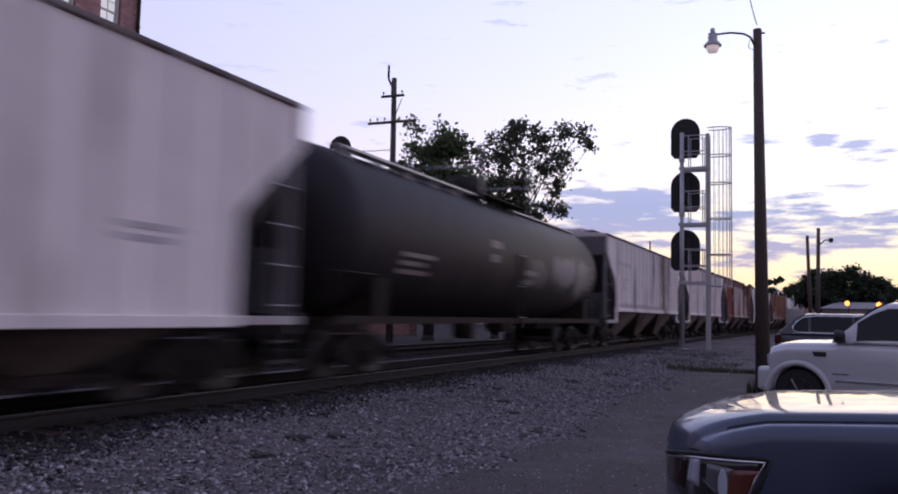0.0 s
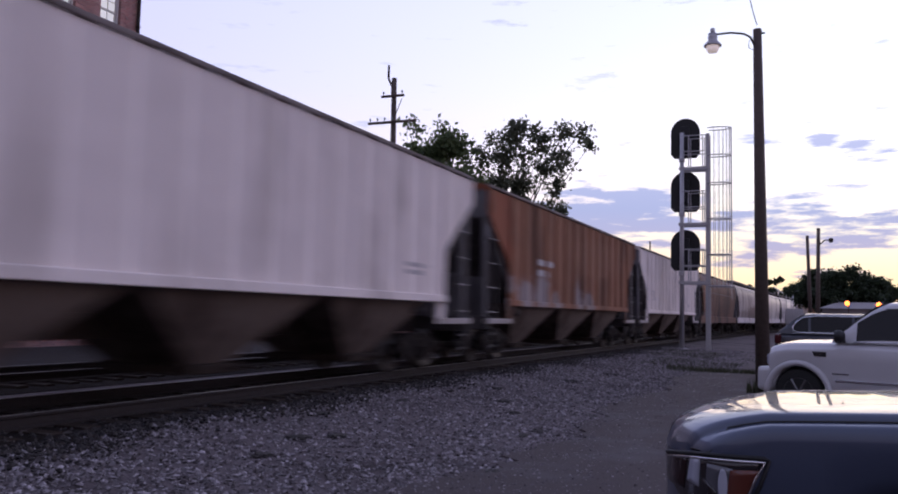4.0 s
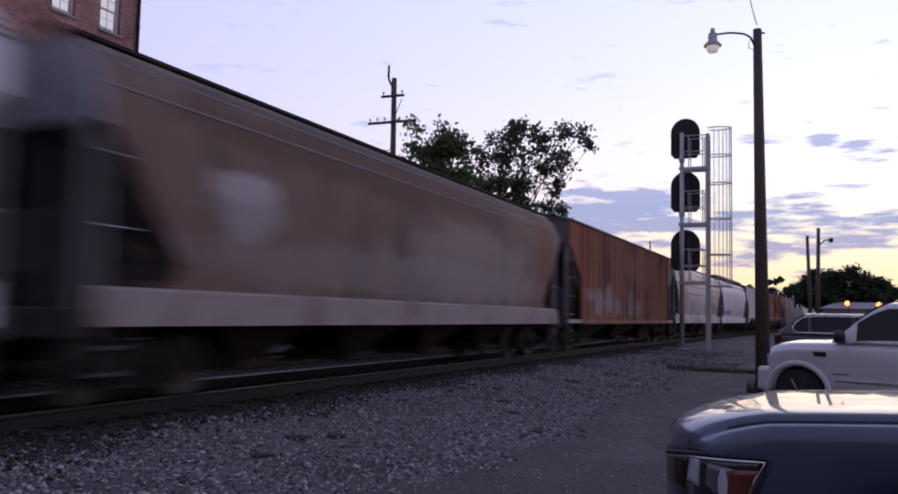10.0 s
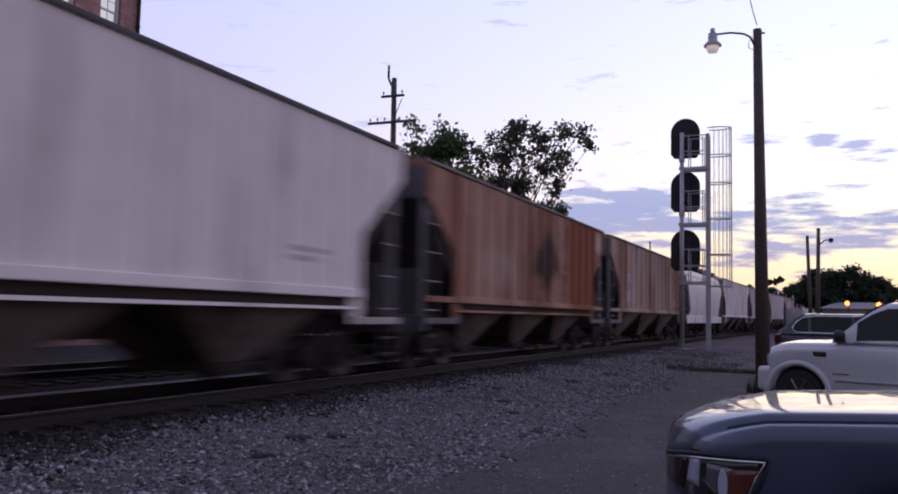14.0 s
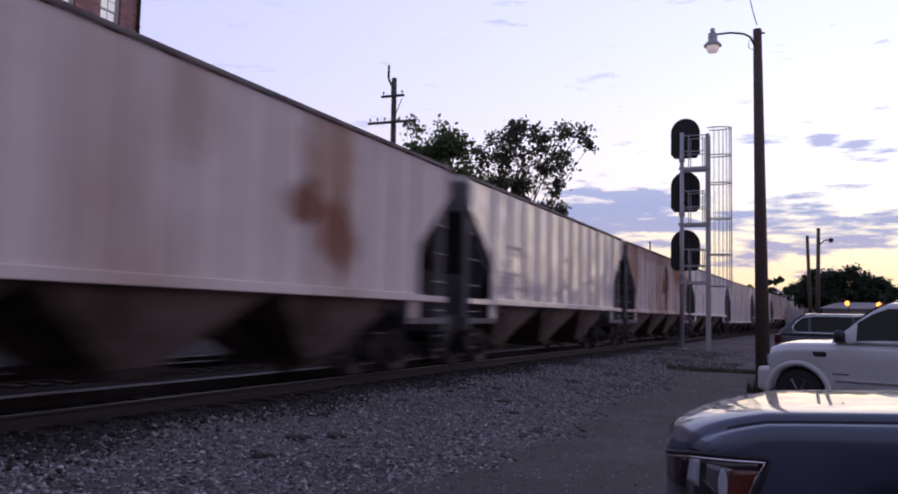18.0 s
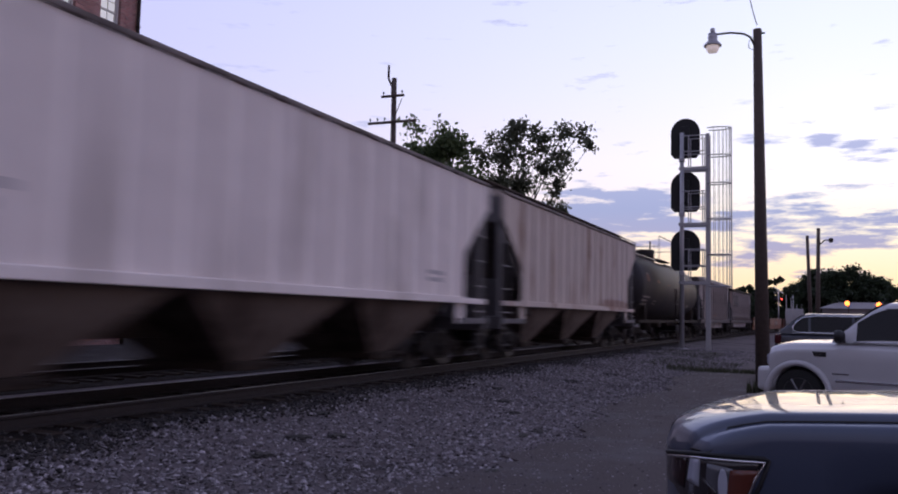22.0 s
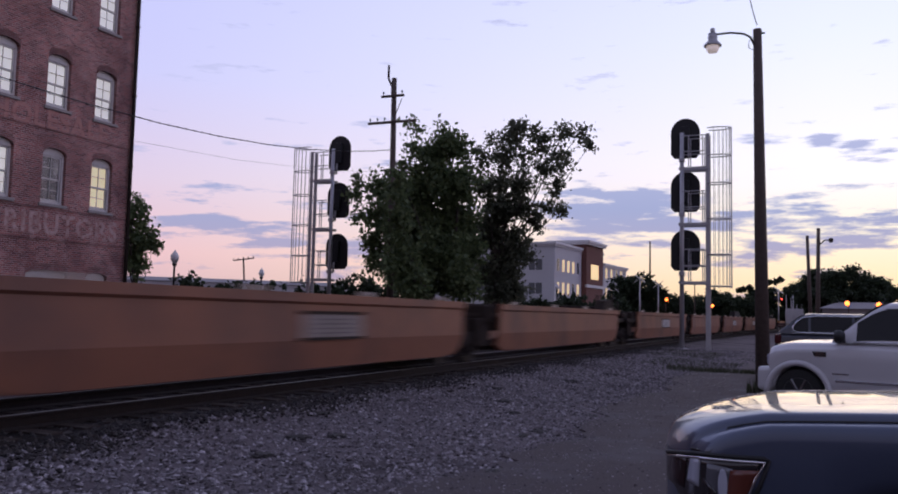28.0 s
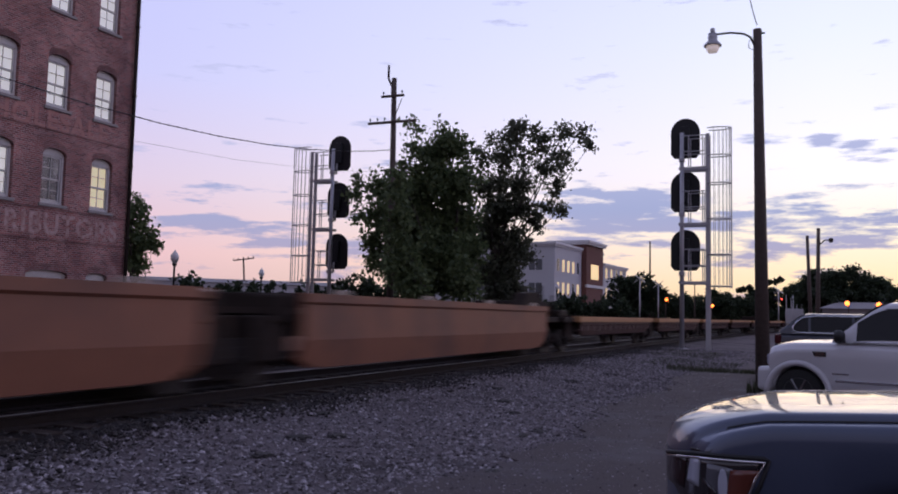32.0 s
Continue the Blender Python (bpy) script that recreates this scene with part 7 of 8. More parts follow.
far_pole(-67.1, 90.8, 8.6, "leaning wooden utility pole with a crossarm", 1.6, -5)
far_pole(-78, 82, 7.6, "small distant utility pole", 1.5)
far_pole(-20.2, 121.2, 12.7, "bare wooden pole beyond the crossing")
far_pole(1.0, 76.0, 9.5, "dark wooden pole with a street lamp arm", 0, 1, (0.95, 8.5, STEEL_DARK), 0.2)
far_pole(0.6, 86.7, 9.9, "dark wooden pole near the crossing", 0, -1.5, None, 0.2)
far_pole(3.5, 79.5, 3.6, "short post with an orange sodium lamp", 0, 0, (-0.1, 3.35, LAMP_ORANGE), 0.07)
far_pole(5.95, 80.8, 3.6, "short post with an orange sodium lamp", 0, 0, (-0.05, 3.3, LAMP_ORANGE), 0.06)
far_pole(-16.7, 112.5, 4.6, "street lamp with an orange light", 0, 0, (0.1, 4.2, LAMP_ORANGE), 0.06)
far_pole(-11.0, 113.0, 3.9, "street lamp with an orange light", 0, 0, (0.1, 3.5, LAMP_ORANGE), 0.06)
far_pole(-10.8, 93.2, 5.6, "thin grey steel post by the track", 0, 0, None, 0.07)


def crossing_signal(x, y, h, lamps=True, cross=True):
    p = thing("crossing_signal", "road crossing signal with a crossbuck and red lamps", "signal", "crossing signals", pose(x, y, -0.4))
    bm = bmesh.new()
    tube(bm, (0, 0, 0), (0, 0, h), 0.07, n=8)
    part("post", bm, GALV, p)
    if cross:
        for s in (-1, 1):
            bm = bmesh.new()
            prism(bm, [(-0.7, h - 0.1 - s * 0.45), (-0.62, h + 0.02 - s * 0.45), (0.7, h + 0.02 + s * 0.45), (0.62, h - 0.1 + s * 0.45)], "y", -0.12 - 0.02 * s, -0.1 - 0.02 * s)
            part("crossbuck_blade", bm, CORNICE, p)
    if lamps:
        for s in (-1, 1):
            bm = bmesh.new()
            turned(bm, [(0.05, 0), (0.28, 0.0), (0.28, 0.03), (0.05, 0.04)], (s * 0.4, -0.16, h - 1.3), "y", 16)
            d = part("lamp_disc", bm, BLACKBOARD, p)
            bm = bmesh.new()
            turned(bm, [(0.10, 0), (0.10, -0.03), (0.04, -0.05)], (s * 0.4, -0.16, h - 1.3), "y", 12)
            part("lamp", bm, LAMP_RED if s > 0 else BLACKBOARD, d)


crossing_signal(-18.9, 106.0, 6.6, False)
crossing_signal(-17.9, 114.0, 6.2, False)
crossing_signal(-3.3, 126.5, 6.0)


def relay_cabinet():
    c = thing("relay_cabinet", "grey steel relay cabinet with short masts beside the crossing", "cabinet", "", pose(-1.2, 121.0, -0.4))
    bm = bmesh.new()
    box(bm, -1.1, 1.1, -0.8, 0.8, 0, 3.3, 0.05)
    part("body", bm, GALV, c)
    for x in (-1.0, -0.4, 0.3, 0.9):
        bm = bmesh.new()
        tube(bm, (x, 0, 3.3), (x, 0, 5.2 + 0.5 * math.sin(x * 5)), 0.05, n=6)
        part("mast", bm, GALV, c)
    s = thing("dwarf_signal", "dark signal head on a thin mast", "signal", "", pose(-1.2, 108.0, -0.4))
    bm = bmesh.new()
    tube(bm, (0, 0, 0), (0, 0, 5.4), 0.07, n=8)
    part("mast", bm, GALV, s)
    bm = bmesh.new()
    box(bm, -0.32, 0.32, -0.15, 0.15, 5.0, 6.1, 0.08)
    part("signal_head", bm, BLACKBOARD, s)


relay_cabinet()


# ---- lamp pole in the parking lot
def lamp_pole():
    p = thing("lamp_pole", "dark wooden pole with a bracketed security lamp at the lot's edge", "street lamp", "", pose(-0.88, 20.15, -0.45))
    bm = bmesh.new()
    tube(bm, (0.02, 0, 0), (-0.05, 0.1, 8.40), 0.165, 0.095, n=14)
    part("pole", bm, WOODPOLE, p)
    bm = bmesh.new()
    path_tube(bm, [(-0.12, 0, 8.02), (-0.2, -0.02, 8.2), (-0.35, -0.05, 8.28), (-0.62, -0.1, 8.32), (-0.95, -0.15, 8.30)], 0.024, 8)
    part("bracket_arm", bm, STEEL_DARK, p)
    bm = bmesh.new()
    path_tube(bm, [(-0.1, -0.05, 8.2), (-0.22, -0.05, 8.1), (-0.24, -0.05, 7.95), (-0.16, -0.05, 7.88), (-0.1, -0.05, 7.92)], 0.008, 5)
    part("lamp_lead", bm, CABLE, p)
    bm = bmesh.new()
    turned(bm, [(0.05, 0.30), (0.055, 0.36), (0.05, 0.42), (0.02, 0.44)], (-1.02, -0.16, 8.02), "z", 12)
    turned(bm, [(0.10, 0.30), (0.11, 0.2), (0.10, 0.14), (0.2, 0.03), (0.2, 0.0), (0.17, 0.0)], (-1.02, -0.16, 8.02), "z", 18)
    h = part("lamp_housing", bm, GALV, p)
    bm = bmesh.new()
    turned(bm, [(0.15, 0.0), (0.14, -0.08), (0.11, -0.14), (0.08, -0.145)], (-1.02, -0.16, 8.02), "z", 18)
    part("lens", bm, glowing("pinkish_lamp_lens", (1.0, 0.84, 0.80), 0.3), h)
    bm = bmesh.new()
    tube(bm, (0.03, 0.1, 8.3), (0.12, 0.1, 8.3), 0.02, n=6)
    part("insulator", bm, INSUL, p)
    cable("service_wire", "thin pale service wire to the lamp pole", [(-0.94, 20.25, 8.06), (-1.1, 21.5, 8.9), (-1.35, 24, 10.4), (-1.7, 28, 12.6), (-2.2, 34, 15.5)], 0.012)


lamp_pole()


# ---- parked vehicles: local x from the nose to the tail, y across, z from the ground
def body_paint(name, col, rough=0.12, metal=0.35):
    m = bpy.data.materials.new(name)
    m.use_nodes = True
    nt = m.node_tree
    b = nt.nodes["Principled BSDF"]
    b.inputs["Base Color"].default_value = (*col, 1)
    b.inputs["Roughness"].default_value, b.inputs["Metallic"].default_value = 0.42, metal
    b.inputs["Coat Weight"].default_value, b.inputs["Coat Roughness"].default_value = 0.8, rough * 0.3
    no, rp = nt.nodes.new("ShaderNodeTexNoise"), nt.nodes.new("ShaderNodeMapRange")
    tc = nt.nodes.new("ShaderNodeTexCoord")
    nt.links.new(tc.outputs["Object"], no.inputs["Vector"])
    no.inputs["Scale"].default_value, no.inputs["Detail"].default_value = 2.2, 6
    rp.inputs["To Min"].default_value, rp.inputs["To Max"].default_value = 0.34, 0.52
    nt.links.new(no.outputs["Fac"], rp.inputs["Value"])
    nt.links.new(rp.outputs[0], b.inputs["Roughness"])
    return m


NAVY = body_paint("dark_navy_car_paint", (0.048, 0.062, 0.104), 0.1, 0.2)
WHITE_CAR = body_paint("white_car_paint", (0.54, 0.53, 0.54), 0.25, 0.0)
GREY_CAR = body_paint("dark_grey_blue_car_paint", (0.035, 0.036, 0.048), 0.15, 0.4)
SILVER_CAR = body_paint("silver_car_paint", (0.35, 0.35, 0.37), 0.2, 0.5)
CAR_GLASS = glassy("tinted_car_glass", (0.006, 0.006, 0.008), 0.03, 0.3)
RUBBER = surface("tyre_rubber", (0.018, 0.018, 0.018), 0.85, 0, 20, 0.2, 0.2)
CHROME = surface("car_chrome", (0.75, 0.75, 0.77), 0.12, 1.0, 10, 0.04, 0)
RIM = surface("alloy_rim", (0.14, 0.14, 0.145), 0.4, 0.9, 10, 0.1, 0)
TRIM = surface("black_car_trim", (0.012, 0.012, 0.013), 0.6, 0, 20, 0.2, 0)
AMBER = glassy("amber_side_marker", (0.13, 0.035, 0.022), 0.15, 0.6)
TAIL = glassy("red_tail_lamp", (0.06, 0.010, 0.012), 0.12, 0.6)
LAMP_CLEAR = glassy("headlamp_reflector", (0.10, 0.10, 0.115), 0.08, 0.9)
LAMP_PALE = glassy("pale_lamp_reflector", (0.42, 0.43, 0.50), 0.1, 0.9)
LAMP_DARK = glassy("dark_headlamp_bezel", (0.02, 0.016, 0.018), 0.1, 0.8)


class Shape:
    """The proportions of one vehicle."""
    def __init__(self, L, W, wheels, r, hood, cowl, belt, roof, cab, nose, bottom=0.26, nosetop=0.9, bow=0.0, rise=0.55):
        self.bow, self.rise = bow, rise
        self.L, self.W, self.wheels, self.r, self.hood, self.cowl, self.belt, self.roof, self.cab, self.nose, self.bottom, self.nosetop = L, W, wheels, r, hood, cowl, belt, roof, cab, nose, bottom, nosetop

    def half(self, x):
        a = min(max(x, 0), 0.55) / 0.55
        b = min(max(self.L - x, 0), 0.5) / 0.5
        front = 0.80 if not self.bow else 0.955
        return self.W / 2 * (front + (1 - front) * (1 - (1 - a) ** 2.4)) * (0.86 + 0.14 * (1 - (1 - b) ** 2))

    def shift(self, x, f):
        """How far the bowed nose falls back towards the flanks, at a fraction f of the half width."""
        return self.bow * min(abs(f), 1.0) ** 2.6 * max(0.0, 1 - x) ** 1.6

    def skin(self, k, u, z, out=0.0):
        """A point of the flank u metres behind the front corner, or, for u below 0, of the front before it."""
        def at(v):
            if v >= 0:
                return Vector((v + self.shift(v, 1), self.half(v) * 0.998))
            f = max(0.0, 1 + v / self.half(0))
            return Vector((self.shift(0, f), self.half(0) * f))
        q, d = at(u), (at(u + 0.02) - at(u - 0.02)).normalized()
        n = Vector((-d.y, d.x))
        return Vector((q.x + n.x * out, k * (q.y + n.y * out), z))

    def low(self, x):
        z = self.bottom + 0.14 * max(0, 1 - x / 0.6) + 0.14 * max(0, 1 - (self.L - x) / 0.6)
        for c in self.wheels:
            d = abs(x - c)
            R = self.r + 0.075
            if d < R:
                z = max(z, self.r + math.sqrt(R * R - d * d))
        return z

    def top(self, x):
        if x < self.cowl:
            u = x / self.cowl
            return self.nosetop + (self.hood - self.nosetop) * min(1, (u / 0.32)) ** self.rise + (self.belt - 0.02 - self.hood) * max(0, (u - 0.32) / 0.68)
        b = min(max(self.L - x, 0), 0.25) / 0.25
        return self.belt - 0.25 * (1 - b) ** 2


def body_mesh(s):
    bm = bmesh.new()
    xs = sorted({round(v, 3) for v in [0, 0.03, 0.07, 0.12, 0.2, 0.3, 0.42, 0.55, 0.7, 0.85] + [s.L - q for q in (0, 0.04, 0.1, 0.2, 0.35, 0.5)] + [s.L * i / 26 for i in range(3, 24)]
                 + [c + (s.r + 0.075) * math.cos(math.pi * k / 12) for c in s.wheels for k in range(13)] + [s.cowl]})
    rings = []
    for x in xs:
        w, zb, zt = s.half(x), s.low(x), s.top(x)
        sh = zt - 0.10
        sh = max(sh, zb + 0.04)
        crown = 0.045 if x < s.cowl else 0.0
        half = [(0.0, zb), (w * 0.90, zb), (w * 0.975, zb + 0.03), (w * 0.995, zb + (sh - zb) * 0.35), (w * 1.0, zb + (sh - zb) * 0.72), (w * 1.0, sh - 0.03), (w * 0.99, sh - 0.008), (w * 0.965, sh + 0.006), (w * 0.935, zt - 0.055), (w * 0.885, zt - 0.018), (w * 0.74, zt), (w * 0.35, zt + crown * 0.8), (0.0, zt + crown)]
        if s.bow > 0.2:
            sh = max(zt - 0.055, zb + 0.1)
            half = [(0.0, zb), (w * 0.90, zb), (w * 0.965, zb + 0.03), (w * 0.985, zb + (sh - zb) * 0.3), (w, zb + (sh - zb) * 0.62), (w * 0.998, sh - 0.09), (w * 0.99, sh - 0.048), (w * 0.977, sh - 0.022), (w * 0.958, sh - 0.008), (w * 0.94, sh - 0.003), (w * 0.885, sh), (w * 0.873, sh + 0.001), (w * 0.869, sh + 0.014), (w * 0.857, sh + 0.029), (w * 0.84, zt - 0.014), (w * 0.82, zt - 0.009), (w * 0.60, zt - 0.004), (w * 0.35, zt - 0.002), (0.0, zt)]
        ring = half + [(-y, z) for y, z in half[-2:0:-1]]
        rings.append([bm.verts.new((x + s.shift(x, y / w), y, z)) for y, z in ring])
    n = len(rings[0])
    for A, B in zip(rings[:-1], rings[1:]):
        for i in range(n):
            f = bm.faces.new((A[i], A[(i + 1) % n], B[(i + 1) % n], B[i]))
            f.smooth = True
    bm.faces.new(rings[-1])
    # the front is closed in upright strips that follow the bow of the nose
    m = n // 2
    cols = [rings[0][:m + 1]]
    for c in range(1, 12):
        f = 1 - c / 6
        cols.append([bm.verts.new((s.shift(0, f * abs(v.co.y) / s.half(0)), v.co.y * f, v.co.z)) for v in rings[0][:m + 1]])
    cols.append([rings[0][0]] + rings[0][:m - 1:-1])
    for A, B in zip(cols[:-1], cols[1:]):
        for i in range(m):
            q = []
            for v in (A[i], B[i], B[i + 1], A[i + 1]):
                if v not in q:
                    q.append(v)
            if len(q) > 2:
                f = bm.faces.new(q)
                f.smooth = True
    return bm


def cab_height(s, x):
    a, b, c, d = s.cab
    if x <= a or x >= d:
        return 0.0
    if x < b:
        u = (x - a) / (b - a)
    elif x <= c:
        return 1.0
    else:
        u = 1 - (x - c) / (d - c)
    return 1 - (1 - u) ** 1.35


def cab_side(s, x, f):
    """A point of the cab's side at x, a fraction f of the way up from the belt to the roof."""
    h = cab_height(s, x) * (s.roof - s.belt)
    w = s.half(x) * (0.95 - 0.19 * f * cab_height(s, x))
    return w, s.belt - 0.03 + (h + 0.03) * f


def vehicle(name, label, s, paint, m, group="parked vehicles"):
    v = thing(name, label, "car", group, m)
    body = part("body", body_mesh(s), paint, v)
    bm = bmesh.new()
    a, b, c, d = s.cab
    xs = [a + (b - a) * i / 8 for i in range(9)] + [b + (c - b) * i / 8 for i in range(1, 9)] + [c + (d - c) * i / 8 for i in range(1, 9)]
    rings = []
    for x in xs:
        half = [cab_side(s, x, f) for f in (0.0, 0.5, 0.9)]
        h = cab_height(s, x) * (s.roof - s.belt)
        w = half[2][0]
        half += [(w * 0.90, s.belt + h * 0.985), (w * 0.5, s.belt + h + 0.02 * cab_height(s, x)), (0.0, s.belt + h + 0.03 * cab_height(s, x))]
        ring = half + [(-y, z) for y, z in half[-2::-1]]
        rings.append([bm.verts.new((x, y, z)) for y, z in ring])
    for A, B in zip(rings[:-1], rings[1:]):
        for i in range(len(A) - 1):
            f = bm.faces.new((A[i], A[i + 1], B[i + 1], B[i]))
            f.smooth = True
    part("cab", bm, paint, v)

    def side_glass(x0, x1, f0, f1, k, nm="side_window", mat=CAR_GLASS, out=0.006):
        bm = bmesh.new()
        n = 6
        for dz in (0,):
            grid = []
            for i in range(n + 1):
                x = x0 + (x1 - x0) * i / n
                col = []
                for j in range(4):
                    f = f0 + (f1 - f0) * j / 3
                    w, z = cab_side(s, x, f)
                    col.append(bm.verts.new((x, k * (w + out), z)))
                grid.append(col)
            for A, B in zip(grid[:-1], grid[1:]):
                for j in range(3):
                    bm.faces.new((A[j], A[j + 1], B[j + 1], B[j]))
        r = bmesh.ops.extrude_face_region(bm, geom=list(bm.faces))
        for q in r["geom"]:
            if isinstance(q, bmesh.types.BMVert):
                q.co.y -= k * 0.015
        return part(nm, bm, mat, v)

    for k in (-1, 1):
        cuts = [a + (b - a) * 0.42, b + (c - b) * 0.36, c - (c - b) * 0.02, c + (d - c) * 0.55]
        for x0, x1 in zip(cuts[:-1], cuts[1:]):
            side_glass(x0 + 0.035, x1 - 0.035, 0.10, 0.86, k)
        bm = bmesh.new()
        pts = [(x, k * (cab_side(s, x, 0.05)[0] + 0.012), cab_side(s, x, 0.05)[1]) for x in [cuts[0] + (cuts[-1] - cuts[0]) * i / 10 for i in range(11)]]
        path_tube(bm, pts, 0.012, 5)
        part("belt_trim", bm, CHROME, v, "chrome belt trim")
        bm = bmesh.new()
        xm = cuts[0] + (0.1 if s is not BIG else -0.17)
        y = k * (s.half(xm) + 0.13)
        turned(bm, [(0.02, -0.06), (0.095, -0.05), (0.11, 0.02), (0.08, 0.08), (0.02, 0.10)], (xm, y, s.belt + 0.08), "x", 14)
        tube(bm, (xm, y, s.belt + 0.03), (xm + 0.02, y - k * 0.2, s.belt + 0.0), 0.03)
        part("mirror", bm, TRIM if paint == WHITE_CAR else paint, v)
        for x0 in (cuts[1] - 0.22, cuts[2] - 0.2):
            bm = bmesh.new()
            w = s.half(x0)
            box(bm, x0, x0 + 0.17, min(k * (w - 0.01), k * (w + 0.03)), max(k * (w - 0.01), k * (w + 0.03)), s.belt - 0.16, s.belt - 0.12, 0.008)
            part("door_handle", bm, CHROME if paint == WHITE_CAR else paint, v)
        if paint == GREY_CAR:
            bm = bmesh.new()
            path_tube(bm, [(x, k * (cab_side(s, x, f)[0] + 0.014), cab_side(s, x, f)[1]) for x, f in [(cuts[0] + (cuts[-1] - 0.25 - cuts[0]) * i / 8, 0.08) for i in range(9)] + [(cuts[-1] - 0.05, 0.25), (cuts[-1] - 0.02, 0.5), (cuts[-1] - 0.12, 0.8)] + [(cuts[-1] - 0.3 - (cuts[-1] - cuts[0] - 0.5) * i / 6, 0.9) for i in range(7)]], 0.016, 5)
            part("window_surround", bm, CHROME, v, "chrome window surround")
        for xq in (cuts[0] + 0.02, cuts[1], cuts[2])[s is BIG:]:
            bm = bmesh.new()
            w = s.half(xq) + 0.001
            box(bm, xq - 0.005, xq + 0.005, min(k * w, k * (w - 0.01)), max(k * w, k * (w - 0.01)), s.bottom + 0.2, s.belt - 0.06)
            part("door_gap", bm, TRIM, v)
        bm = bmesh.new()
        w = s.W / 2 + 0.004
        box(bm, s.wheels[0] + s.r + 0.2, s.wheels[1] - s.r - 0.2, min(k * w, k * (w - 0.02)), max(k * w, k * (w - 0.02)), 0.64 if s is BIG else 0.40, 0.68 if s is BIG else 0.44, 0.004)
        part("side_moulding", bm, CHROME if paint == WHITE_CAR else TRIM, v)
    for (x0, x1, nm) in ((a + 0.03, b - 0.05, "windscreen"), (c + 0.08, d - 0.05, "rear_window")):
        bm = bmesh.new()
        grid = []
        for i in range(6):
            x = x0 + (x1 - x0) * i / 5
            h = cab_height(s, x) * (s.roof - s.belt)
            w = cab_side(s, x, 0.9)[0] * 0.88
            up = 0.012 + 0.03 * cab_height(s, x)
            grid.append([bm.verts.new((x + (-0.012 if nm == "windscreen" else 0.012), w * q, s.belt + h + up * (1 - abs(q) * 0.4))) for q in (-1, -0.5, 0, 0.5, 1)])
        for A, B in zip(grid[:-1], grid[1:]):
            for j in range(4):
                bm.faces.new((A[j], A[j + 1], B[j + 1], B[j]))
        part(nm, bm, CAR_GLASS, v)
    def tyre(bm):
        turned(bm, [(s.r * 0.62, -0.11), (s.r * 0.93, -0.12), (s.r, -0.08), (s.r, 0.08), (s.r * 0.93, 0.12), (s.r * 0.62, 0.11)], (0, 0, 0), "y", 28)
    def rim(bm):
        turned(bm, [(s.r * 0.66, -0.10), (s.r * 0.62, -0.115), (s.r * 0.58, -0.06), (s.r * 0.25, -0.075), (s.r * 0.12, -0.10), (0.01, -0.10)], (0, 0, 0), "y", 24)
        for i in range(6):
            t = i * math.pi / 3
            tube(bm, (0.06 * math.cos(t), -0.09, 0.06 * math.sin(t)), (s.r * 0.62 * math.cos(t), -0.10, s.r * 0.62 * math.sin(t)), 0.035, n=6)
    for c_ in s.wheels:
        for k in (-1, 1):
            wh = shared("wheel", (s.r, "tyre"), tyre, RUBBER, v, pose(c_, k * (s.W / 2 - 0.15), s.r, 0, 0, 0 if k < 0 else 180))
            shared("rim", s.r, rim, RIM, wh)
    bm = bmesh.new()
    for c_ in s.wheels:
        box(bm, c_ - s.r - 0.08, c_ + s.r + 0.08, -s.W / 2 + 0.32, s.W / 2 - 0.32, 0.3, s.r * 2 + 0.06)
    box(bm, 0.35, s.L - 0.35, -s.W / 2 + 0.3, s.W / 2 - 0.3, 0.22, 0.5)
    part("underbody", bm, TRIM, v)
    bm = bmesh.new()
    gw = s.half(0) * (0.72 if s.bow < 0.2 else 0.4)
    gx = 0.0 if s.bow < 0.2 else 0.06
    box(bm, gx - 0.02, gx + 0.06, -gw, gw, 0.55, s.nosetop - 0.06, 0.02)
    g = part("grille", bm, TRIM, v)
    bm = bmesh.new()
    for i in range(5):
        box(bm, gx - 0.03, gx, -gw * 0.95, gw * 0.95, 0.58 + i * 0.055, 0.60 + i * 0.055)
    part("grille_bars", bm, CHROME, g)
    for k in (-1, 1):
        bm = bmesh.new()
        box(bm, s.L - 0.18, s.L + 0.01, min(k * s.half(s.L) * 0.78, k * (s.half(s.L - 0.18) + 0.006)), max(k * s.half(s.L) * 0.78, k * (s.half(s.L - 0.18) + 0.006)), s.belt - 0.32, s.belt - 0.06, 0.03)
        part("tail_lamp", bm, TAIL, v)
    return v


